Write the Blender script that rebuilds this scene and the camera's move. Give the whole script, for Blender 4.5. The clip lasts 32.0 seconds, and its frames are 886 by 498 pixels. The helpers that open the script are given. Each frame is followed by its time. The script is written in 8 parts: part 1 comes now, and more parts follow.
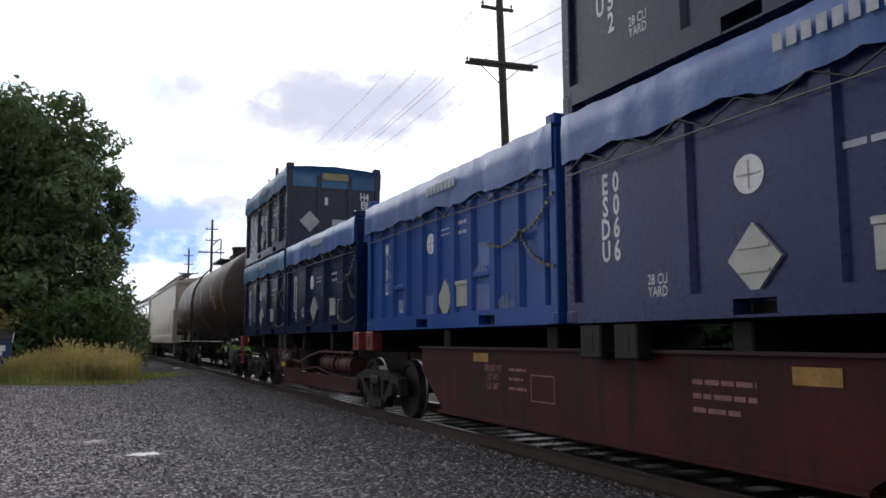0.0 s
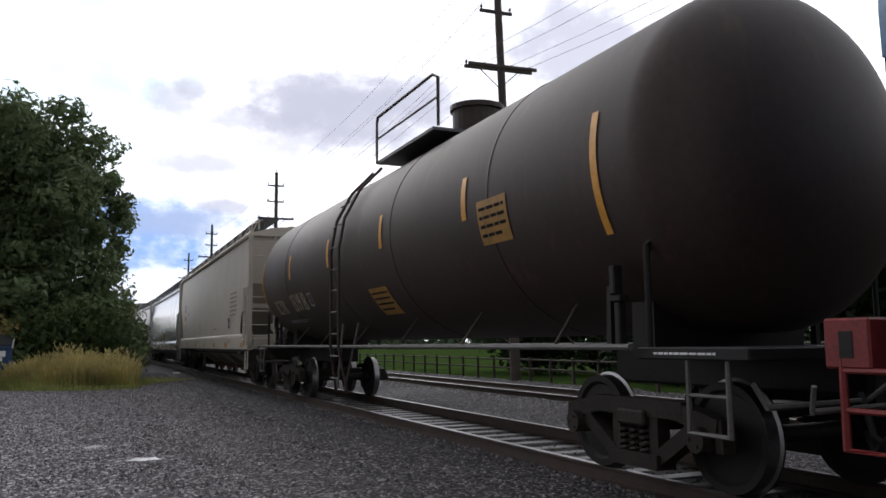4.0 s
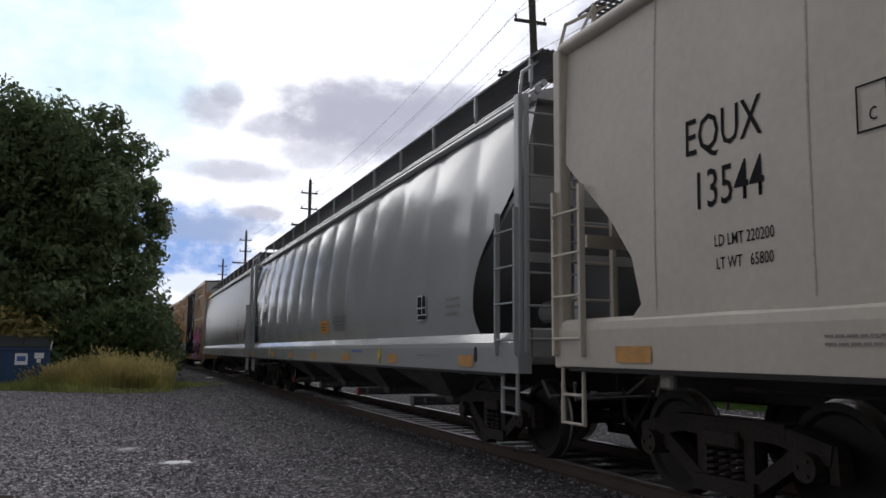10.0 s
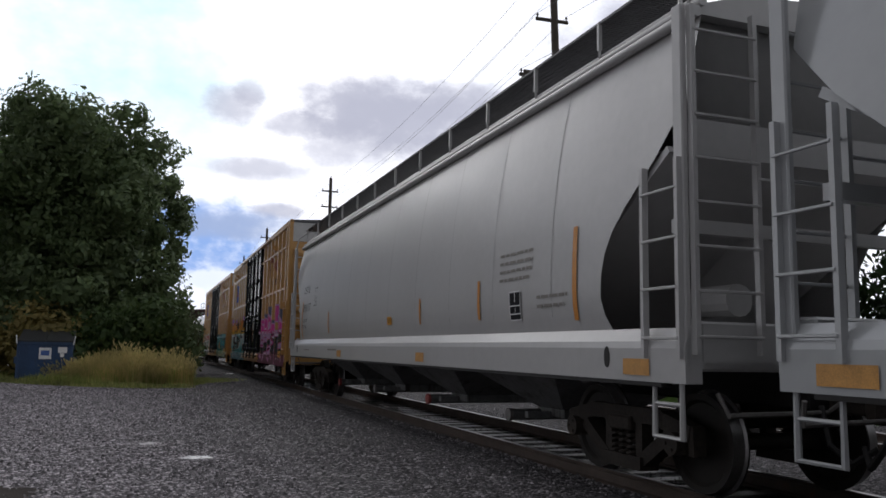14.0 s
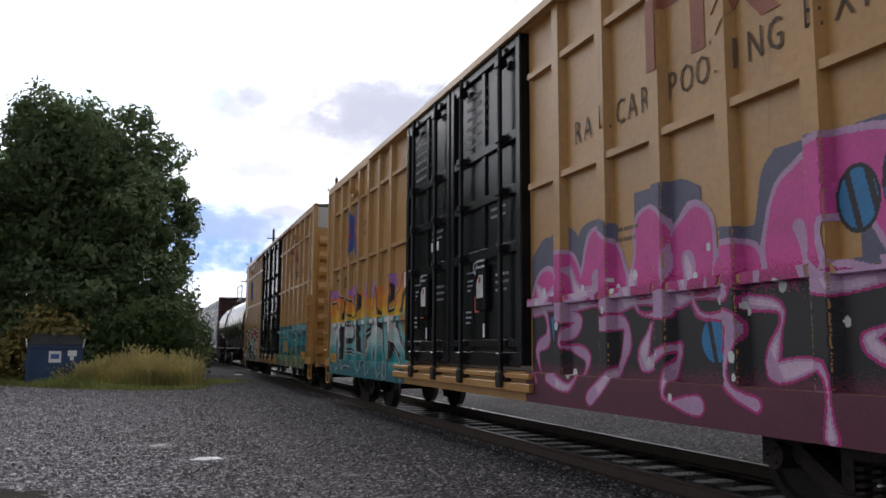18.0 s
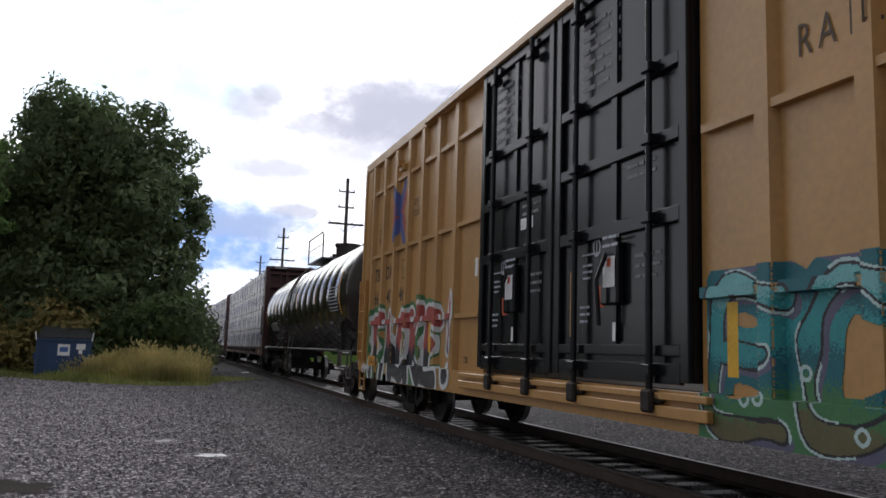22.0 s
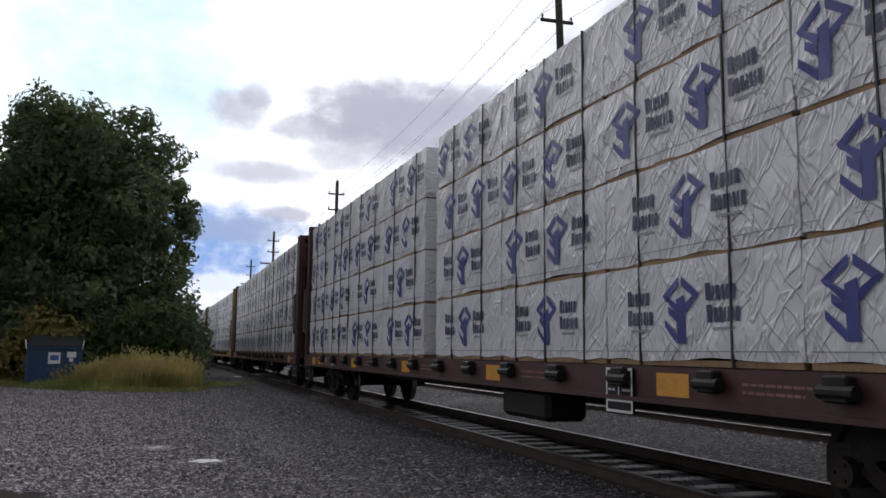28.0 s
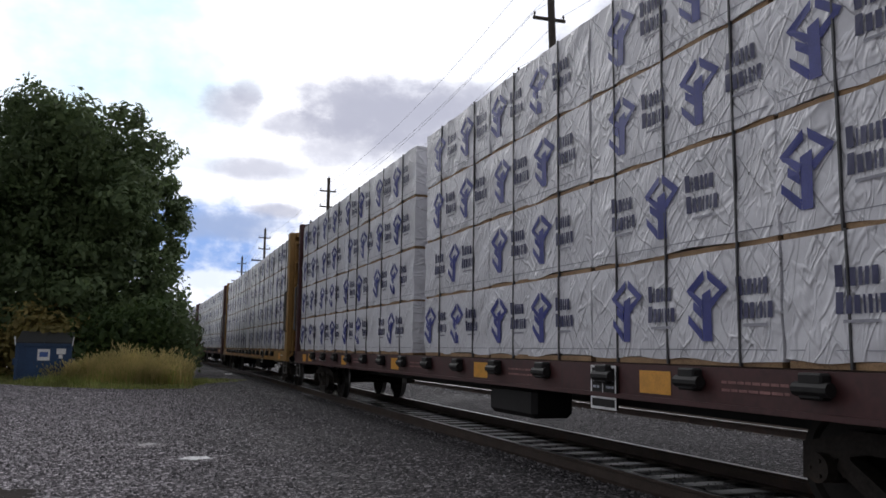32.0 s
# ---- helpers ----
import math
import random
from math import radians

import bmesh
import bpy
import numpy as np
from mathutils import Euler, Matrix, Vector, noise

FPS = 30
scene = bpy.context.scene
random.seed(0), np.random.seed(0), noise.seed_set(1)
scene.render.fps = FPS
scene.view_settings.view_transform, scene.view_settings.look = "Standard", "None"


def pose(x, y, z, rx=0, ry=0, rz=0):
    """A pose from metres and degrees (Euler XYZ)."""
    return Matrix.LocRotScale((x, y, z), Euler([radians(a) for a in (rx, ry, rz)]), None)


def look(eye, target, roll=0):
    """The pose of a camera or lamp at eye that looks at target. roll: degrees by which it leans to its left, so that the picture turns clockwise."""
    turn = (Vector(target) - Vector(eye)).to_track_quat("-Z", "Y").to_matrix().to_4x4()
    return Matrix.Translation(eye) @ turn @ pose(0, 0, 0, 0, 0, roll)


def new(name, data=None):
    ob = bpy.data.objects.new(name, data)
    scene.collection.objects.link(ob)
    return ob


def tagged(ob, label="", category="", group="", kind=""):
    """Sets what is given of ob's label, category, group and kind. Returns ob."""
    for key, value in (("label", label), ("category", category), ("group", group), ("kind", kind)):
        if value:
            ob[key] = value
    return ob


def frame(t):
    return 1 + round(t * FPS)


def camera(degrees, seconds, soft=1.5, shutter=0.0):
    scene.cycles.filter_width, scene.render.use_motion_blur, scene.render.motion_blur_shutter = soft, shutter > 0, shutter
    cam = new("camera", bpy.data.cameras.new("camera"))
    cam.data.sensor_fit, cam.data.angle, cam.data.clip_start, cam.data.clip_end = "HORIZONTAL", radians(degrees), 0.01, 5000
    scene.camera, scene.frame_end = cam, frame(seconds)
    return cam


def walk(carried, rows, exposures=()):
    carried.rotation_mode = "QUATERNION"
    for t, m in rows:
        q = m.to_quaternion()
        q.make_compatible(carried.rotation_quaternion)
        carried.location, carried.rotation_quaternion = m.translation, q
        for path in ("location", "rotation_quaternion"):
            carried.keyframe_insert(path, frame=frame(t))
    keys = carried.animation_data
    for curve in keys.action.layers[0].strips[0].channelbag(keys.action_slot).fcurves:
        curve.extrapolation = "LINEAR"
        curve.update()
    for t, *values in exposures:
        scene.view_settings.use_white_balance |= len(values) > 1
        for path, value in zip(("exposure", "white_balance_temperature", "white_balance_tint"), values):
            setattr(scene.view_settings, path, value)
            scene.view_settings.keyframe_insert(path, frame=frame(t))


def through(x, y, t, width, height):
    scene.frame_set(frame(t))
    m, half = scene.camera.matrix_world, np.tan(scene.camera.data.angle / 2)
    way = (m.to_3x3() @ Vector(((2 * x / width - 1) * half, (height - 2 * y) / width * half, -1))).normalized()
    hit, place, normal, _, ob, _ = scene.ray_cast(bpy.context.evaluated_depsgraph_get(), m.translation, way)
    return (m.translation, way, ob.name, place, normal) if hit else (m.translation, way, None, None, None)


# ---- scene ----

RAIL = 0.23          # rail head above the yard
EYE = (0.0, 0.0, 1.48)
CAMERA = [
    (0.0, 0.43, 6.42, 0.24),
    (0.5, 0.25, 6.46, 0.12),
    (1.0, 0.18, 6.47, 0.06),
    (1.5, 0.32, 6.50, 0.38),
    (2.0, 0.55, 6.59, 0.20),
    (2.5, 0.41, 6.67, 0.40),
    (3.0, 0.24, 6.73, 0.59),
    (3.5, 0.40, 6.59, 0.42),
    (5.5, 0.73, 7.18, 1.11),
    (6.0, 0.77, 7.35, 1.16),
    (6.5, 1.02, 7.86, 0.97),
    (7.0, 0.77, 7.90, 0.61),
    (7.5, 0.89, 7.65, 0.27),
    (8.0, 1.30, 7.38, -0.49),
    (8.5, 1.50, 7.23, -0.85),
    (9.0, 1.86, 7.21, -0.74),
    (9.5, 2.05, 7.43, -0.88),
    (10.0, 2.61, 7.30, -0.45),
    (10.5, 3.24, 7.14, -0.59),
    (11.0, 3.52, 7.09, -0.83),
    (11.5, 3.45, 7.12, -1.02),
    (12.0, 3.32, 7.07, -0.84),
    (12.5, 3.18, 7.22, -0.90),
    (13.0, 3.36, 7.44, -0.62),
    (13.5, 3.74, 7.51, -1.13),
    (14.0, 3.94, 7.20, -1.07),
    (14.5, 4.20, 6.99, -0.96),
    (16.5, 4.11, 7.04, -0.84),
    (17.0, 4.14, 7.15, -0.33),
    (17.5, 4.39, 7.09, -0.33),
    (18.0, 4.51, 7.07, -0.31),
    (18.5, 4.56, 7.23, -0.39),
    (19.0, 4.38, 7.60, -0.48),
    (19.5, 4.12, 7.97, -1.19),
    (20.0, 4.41, 8.27, -0.70),
    (20.5, 4.71, 8.26, -1.18),
    (21.0, 4.95, 7.85, -1.23),
    (21.5, 4.95, 7.45, -1.99),
    (22.0, 5.00, 7.28, -1.80),
    (22.5, 4.92, 7.32, -1.31),
    (23.0, 4.85, 7.44, -0.73),
    (23.5, 4.81, 7.13, -0.68),
    (24.0, 4.91, 6.81, -0.72),
    (24.5, 4.51, 6.64, -0.79),
    (26.5, 4.30, 6.90, -0.59),
    (27.0, 4.54, 6.94, -0.67),
    (27.5, 4.55, 7.10, -0.62),
    (28.0, 4.48, 7.32, -0.65),
    (28.5, 4.33, 7.60, -0.49),
    (29.0, 4.16, 7.54, -0.61),
    (29.5, 4.22, 7.47, -0.89),
    (30.0, 4.34, 7.38, -0.54),
    (30.5, 4.20, 7.13, -0.69),
    (31.0, 3.97, 6.91, -0.97),
    (31.5, 3.78, 6.93, -0.71),
    (32.0, 3.86, 7.15, -0.76),
]

cam = camera(57.82, 32.0, soft=1.6)
EXPOSURE = [(0, 0.52), (2, 0.52), (3.5, 0.42), (6, 0.14), (9, 0.0), (13, 0.04), (15, 0.15), (17, 0.36), (18, 0.48), (20, 0.44), (21, 0.26), (22, 0.34), (23, 0.24), (24, 0.0), (25, 0.04), (27, 0.15), (28, 0.03), (29, -0.04), (30, 0.0), (31, 0.12), (32, 0.08)]
walk(cam, [(t, pose(*EYE, 90 + p, r, y)) for t, y, p, r in CAMERA], [(t, e, 6330, 12) for t, e in EXPOSURE])

# ---- world and light ----
def build_world():
    w = bpy.data.worlds.new("sky")
    scene.world = w
    w.use_nodes = True
    nt = w.node_tree
    nt.nodes.clear()
    N, L = nt.nodes.new, nt.links.new

    def math_(op, a, b=None, c=None):
        n = N("ShaderNodeMath")
        n.operation = op
        for i, v in enumerate((a, b, c)):
            if v is None:
                continue
            if isinstance(v, (int, float)):
                n.inputs[i].default_value = v
            else:
                L(v, n.inputs[i])
        return n.outputs[0]

    def mix(f, a, b):
        n = N("ShaderNodeMix")
        n.data_type = "RGBA"
        if isinstance(f, (int, float)):
            n.inputs[0].default_value = f
        else:
            L(f, n.inputs[0])
        for s, v in ((n.inputs[6], a), (n.inputs[7], b)):
            if isinstance(v, tuple):
                s.default_value = (*v, 1)
            else:
                L(v, s)
        return n.outputs[2]

    def smooth(v, lo, hi):
        n = N("ShaderNodeMapRange")
        n.interpolation_type = "SMOOTHSTEP"
        L(v, n.inputs[0])
        n.inputs[1].default_value, n.inputs[2].default_value = lo, hi
        return n.outputs[0]

    def noise_(vec, scale, detail=6, rough=0.55):
        n = N("ShaderNodeTexNoise")
        L(vec, n.inputs["Vector"])
        n.inputs["Scale"].default_value, n.inputs["Detail"].default_value, n.inputs["Roughness"].default_value = scale, detail, rough
        return n.outputs["Fac"]

    tc = N("ShaderNodeTexCoord").outputs["Generated"]
    sep = N("ShaderNodeSeparateXYZ")
    L(tc, sep.inputs[0])
    x, y, z = sep.outputs
    up = math_("MAXIMUM", math_("ADD", z, 0.12), 0.06)
    # the cloud deck, seen in perspective
    flat = N("ShaderNodeCombineXYZ")
    L(math_("DIVIDE", x, up), flat.inputs[0])
    L(math_("DIVIDE", y, up), flat.inputs[1])
    deck = flat.outputs[0]
    # azimuth and height, for single clouds
    az = math_("ARCTAN2", x, y)
    el = math_("ARCSINE", z)
    ang = N("ShaderNodeCombineXYZ")
    L(az, ang.inputs[0])
    L(math_("MULTIPLY", el, 1.5), ang.inputs[1])
    edge = math_("SUBTRACT", noise_(ang.outputs[0], 24, 8, 0.62), 0.5)
    edge2 = math_("SUBTRACT", noise_(ang.outputs[0], 9.3, 3, 0.5), 0.5)

    def cloud(a, e, wa, we, soft=1.7, rag=3.0, broad=2.6):
        da = math_("DIVIDE", math_("SUBTRACT", az, radians(a)), radians(wa))
        de = math_("DIVIDE", math_("SUBTRACT", el, radians(e)), radians(we))
        r = math_("ADD", math_("MULTIPLY", da, da), math_("MULTIPLY", de, de))
        r = math_("ADD", r, math_("MULTIPLY", edge, rag))
        r = math_("ADD", r, math_("MULTIPLY", edge2, broad))
        return smooth(math_("SUBTRACT", 1.0, r), -soft * 0.3, soft)

    sky = N("ShaderNodeTexSky")
    sky.sky_type = "NISHITA"
    sky.sun_disc = False
    sky.sun_elevation, sky.sun_rotation = radians(27), radians(-23)
    skyc = N("ShaderNodeVectorMath")
    skyc.operation = "SCALE"
    L(sky.outputs[0], skyc.inputs[0])
    skyc.inputs["Scale"].default_value = 0.11
    n1 = noise_(deck, 0.9, 7, 0.58)
    white = mix(smooth(n1, 0.4, 0.68), (1.12, 1.12, 1.14), (0.80, 0.83, 0.90))
    cover = smooth(math_("ADD", noise_(deck, 0.55, 5, 0.5), 0.0), 0.30, 0.44)
    col = mix(cover, skyc.outputs[0], white)
    # blue gap low over the track, behind heaped clouds
    gap = cloud(-22, 6.2, 11, 4.2, 0.8, 1.6)
    heap = smooth(math_("SUBTRACT", noise_(ang.outputs[0], 15, 7, 0.55), math_("MULTIPLY", math_("SUBTRACT", el, radians(6.3)), 2.2)), 0.42, 0.60)
    gapc = mix(heap, (0.26, 0.40, 0.72), (0.74, 0.80, 0.93))
    col = mix(gap, col, gapc)
    # thin bluish veil high to one side
    veil = cloud(-27, 19, 9, 9, 1.6, 1.2)
    col = mix(math_("MULTIPLY", veil, 0.9), col, (0.58, 0.80, 0.92))
    for a, e, wa, we, k, tone in CLOUDS:
        c = cloud(a, e, wa, we, 0.9, 1.7, 0.9)
        col = mix(math_("MULTIPLY", c, k), col, tone)
    # the sun stands behind the cloud ahead: the deck is brightest there and dull behind
    glow = N("ShaderNodeMapRange")
    glow.interpolation_type = "SMOOTHSTEP"
    L(math_("ADD", y, math_("MULTIPLY", z, 0.25)), glow.inputs[0])
    glow.inputs[1].default_value, glow.inputs[2].default_value, glow.inputs[3].default_value, glow.inputs[4].default_value = -0.3, 0.95, 0.26, 1.12
    # unseen sky behind and to the right, raised to brighten the car ends
    back_right = math_("MULTIPLY", math_("MAXIMUM", x, 0.0), math_("MAXIMUM", math_("MULTIPLY", y, -1.0), 0.0))
    lit = N("ShaderNodeVectorMath")
    lit.operation = "SCALE"
    L(col, lit.inputs[0])
    L(math_("MULTIPLY_ADD", back_right, 0.55, glow.outputs[0]), lit.inputs["Scale"])
    bg = N("ShaderNodeBackground")
    L(lit.outputs[0], bg.inputs[0])
    bg.inputs[1].default_value = 1.0
    out = N("ShaderNodeOutputWorld")
    L(bg.outputs[0], out.inputs[0])


# single darker clouds: azimuth, elevation, half-widths in degrees, depth, tone
GREYC, SLATEC = (0.44, 0.45, 0.53), (0.33, 0.41, 0.60)
CLOUDS = [(-6.0, 16.2, 8.05, 2.76, 0.95, GREYC), (-10.2, 17.0, 5.37, 2.40, 0.9, GREYC), (-2.6, 17.2, 4.15, 2.04, 0.7, GREYC), (-10.6, 14.4, 4.39, 2.04, 0.7, GREYC), (-5.4, 14.3, 3.17, 1.20, 0.45, GREYC),
          (-14.2, 15.5, 3.42, 1.08, 0.75, GREYC), (-19.3, 16.5, 2.32, 1.44, 0.75, GREYC), (-18.3, 17.4, 1.22, 1.08, 0.6, GREYC), (-17.4, 12.3, 3.66, 0.90, 0.7, GREYC),
          (-15.8, 9.5, 2.32, 0.60, 0.8, GREYC), (-18.9, 8.3, 4.6, 1.2, 0.9, SLATEC), (10.0, 20.5, 7.00, 4.00, 0.85, GREYC), (3, 27, 6.00, 2.00, 0.5, GREYC)]
build_world()
sun = new("sun", bpy.data.lights.new("sun", "SUN"))
sun.data.energy, sun.data.angle, sun.data.color = 0.5, radians(35), (1.0, 0.95, 0.88)
sun.matrix_world = look((0, 0, 60), (math.sin(radians(23)) * 60, -math.cos(radians(23)) * 60, 60 - 0.52 * 60))

# ---- materials ----
MATS = {}


def stuff(name, color, rough=0.6, metal=0.0, vary=0.12, scale=3.0, dirt=None, dirt_amount=0.0, streak=False, bump=0.0, bump_scale=60.0, spec=0.5, per=0.0, coat=0.0):
    """A surface: base colour with variation at two scales, an optional second colour in stains or streaks, and fine relief."""
    if name in MATS:
        return MATS[name]
    m = bpy.data.materials.new(name)
    m.use_nodes = True
    nt = m.node_tree
    N, L = nt.nodes.new, nt.links.new
    b = nt.nodes["Principled BSDF"]
    tc = N("ShaderNodeTexCoord").outputs["Object"]
    n1, n2 = N("ShaderNodeTexNoise"), N("ShaderNodeTexNoise")
    for n, s, d in ((n1, scale, 5), (n2, scale * 11, 4)):
        L(tc, n.inputs["Vector"])
        n.inputs["Scale"].default_value, n.inputs["Detail"].default_value = s, d
    add = N("ShaderNodeMath")
    add.operation = "ADD"
    L(n1.outputs["Fac"], add.inputs[0])
    L(n2.outputs["Fac"], add.inputs[1])
    rng = N("ShaderNodeMapRange")
    L(add.outputs[0], rng.inputs[0])
    rng.inputs[1].default_value, rng.inputs[2].default_value = 0.7, 1.3
    rng.inputs[3].default_value, rng.inputs[4].default_value = 1 - vary * 1.6, 1 + vary * 1.6
    val = rng.outputs[0]
    if per:
        info = N("ShaderNodeObjectInfo")
        r2 = N("ShaderNodeMapRange")
        L(info.outputs["Random"], r2.inputs[0])
        r2.inputs[3].default_value, r2.inputs[4].default_value = 1 - per, 1 + per
        mul = N("ShaderNodeMath")
        mul.operation = "MULTIPLY"
        L(val, mul.inputs[0])
        L(r2.outputs[0], mul.inputs[1])
        val = mul.outputs[0]
    hsv = N("ShaderNodeHueSaturation")
    hsv.inputs["Color"].default_value = (*color, 1)
    L(val, hsv.inputs["Value"])
    col = hsv.outputs[0]
    if dirt:
        n3 = N("ShaderNodeTexNoise")
        mp = N("ShaderNodeMapping")
        L(tc, mp.inputs[0])
        mp.inputs["Scale"].default_value = (4, 4, 0.35) if streak else (1, 1, 1)
        L(mp.outputs[0], n3.inputs["Vector"])
        n3.inputs["Scale"].default_value, n3.inputs["Detail"].default_value, n3.inputs["Roughness"].default_value = scale * 0.8, 8, 0.65
        r3 = N("ShaderNodeMapRange")
        r3.interpolation_type = "SMOOTHSTEP"
        L(n3.outputs["Fac"], r3.inputs[0])
        r3.inputs[1].default_value, r3.inputs[2].default_value = 0.72 - dirt_amount * 0.42, 0.86 - dirt_amount * 0.3
        mx = N("ShaderNodeMix")
        mx.data_type = "RGBA"
        L(r3.outputs[0], mx.inputs[0])
        L(col, mx.inputs[6])
        mx.inputs[7].default_value = (*dirt, 1)
        col = mx.outputs[2]
    L(col, b.inputs["Base Color"])
    rr = N("ShaderNodeMapRange")
    L(n2.outputs["Fac"], rr.inputs[0])
    rr.inputs[3].default_value, rr.inputs[4].default_value = max(0.02, rough - 0.05), min(1, rough + 0.05)
    L(rr.outputs[0], b.inputs["Roughness"])
    b.inputs["Metallic"].default_value = metal
    b.inputs["Specular IOR Level"].default_value = spec
    b.inputs["Coat Weight"].default_value = coat
    if bump:
        n4 = N("ShaderNodeTexNoise")
        L(tc, n4.inputs["Vector"])
        n4.inputs["Scale"].default_value, n4.inputs["Detail"].default_value = bump_scale, 5 if bump_scale > 2 else 0.5
        bp = N("ShaderNodeBump")
        bp.inputs["Strength"].default_value, bp.inputs["Distance"].default_value = 0.6, bump
        L(n4.outputs["Fac"], bp.inputs["Height"])
        L(bp.outputs[0], b.inputs["Normal"])
    MATS[name] = m
    return m


RUST = (0.10, 0.05, 0.03)
GRIME = (0.035, 0.03, 0.027)
IRON = stuff("cast_iron", (0.032, 0.026, 0.022), 0.7, 0.1, 0.3, 2.5, (0.080, 0.054, 0.038), 0.4, bump=0.004, bump_scale=70, spec=0.25)
WHEEL = stuff("wheel_steel", (0.020, 0.017, 0.015), 0.6, 0.0, 0.2, 3, (0.042, 0.027, 0.018), 0.35, spec=0.25)
BLACK = stuff("black_paint", (0.014, 0.013, 0.013), 0.6, 0, 0.25, 2, (0.030, 0.025, 0.022), 0.3, True, spec=0.3)
BRIGHT = stuff("bright_steel", (0.33, 0.32, 0.32), 0.36, 1.0, 0.1, 4)
RAILSIDE = stuff("rail_steel", (0.07, 0.05, 0.04), 0.65, 0.3, 0.2, 3, RUST, 0.4)
TIE = stuff("sleeper_wood", (0.085, 0.078, 0.070), 0.42, 0, 0.25, 2.2, (0.16, 0.15, 0.14), 0.35, bump=0.006, bump_scale=25, per=0.25)
TANKBROWN = stuff("tank_brown", (0.042, 0.025, 0.020), 0.56, 0, 0.18, 1.1, (0.075, 0.042, 0.026), 0.42, True, bump=0.002, bump_scale=8)
TANKBLACK = stuff("tank_black", (0.030, 0.023, 0.018), 0.19, 0, 0.05, 0.8, (0.05, 0.040, 0.03), 0.12, True, spec=0.36)
BEIGE = stuff("hopper_beige", (0.53, 0.48, 0.405), 0.5, 0, 0.05, 1.2, (0.30, 0.27, 0.235), 0.22, True, bump=0.002, bump_scale=3)
GREY1 = stuff("hopper_grey", (0.37, 0.38, 0.385), 0.18, 0, 0.02, 0.8, (0.27, 0.27, 0.27), 0.14, True, bump=0.035, bump_scale=0.9, coat=0.3)
GREY2 = stuff("hopper_light_grey", (0.43, 0.425, 0.42), 0.36, 0, 0.03, 0.8, (0.32, 0.30, 0.285), 0.2, True, bump=0.012, bump_scale=0.9, coat=0.1)
YELLOW = stuff("boxcar_yellow", (0.45, 0.245, 0.075), 0.36, 0, 0.08, 1.5, (0.18, 0.085, 0.03), 0.28, True, bump=0.012, bump_scale=1.3)
DOORBLACK = stuff("door_black", (0.010, 0.011, 0.013), 0.22, 0, 0.18, 2, (0.022, 0.021, 0.020), 0.2, True, spec=0.28, bump=0.004, bump_scale=1.6)
NAVY = stuff("container_navy", (0.008, 0.014, 0.058), 0.26, 0, 0.12, 1.5, (0.016, 0.020, 0.05), 0.12, True, spec=0.22)
SLATE = stuff("container_slate", (0.022, 0.027, 0.056), 0.26, 0, 0.15, 1.5, (0.04, 0.040, 0.055), 0.25, True, spec=0.32)
AZURE = stuff("container_blue", (0.014, 0.074, 0.30), 0.3, 0, 0.1, 1.5, (0.012, 0.03, 0.10), 0.35, True, spec=0.3)
TARP = stuff("blue_tarpaulin", (0.045, 0.11, 0.32), 0.42, 0, 0.12, 3, (0.08, 0.12, 0.22), 0.2, bump=0.02, bump_scale=5)
TARP2 = stuff("teal_tarpaulin", (0.045, 0.14, 0.27), 0.5, 0, 0.12, 3, (0.08, 0.12, 0.16), 0.2, bump=0.02, bump_scale=5)
REDCAR = stuff("red_car_paint", (0.050, 0.005, 0.006), 0.6, 0, 0.3, 1.5, (0.012, 0.005, 0.004), 0.62, True, spec=0.3)
NAVYBLUE = stuff("container_navy_blue", (0.022, 0.030, 0.112), 0.28, 0, 0.12, 1.5, (0.030, 0.034, 0.08), 0.18, True, spec=0.28)
BROWNCAR = stuff("brown_car_paint", (0.068, 0.024, 0.024), 0.6, 0, 0.18, 1.5, GRIME, 0.35, True)
GOLDCAR = stuff("ochre_car_paint", (0.30, 0.17, 0.05), 0.55, 0, 0.12, 1.5, GRIME, 0.3, True)


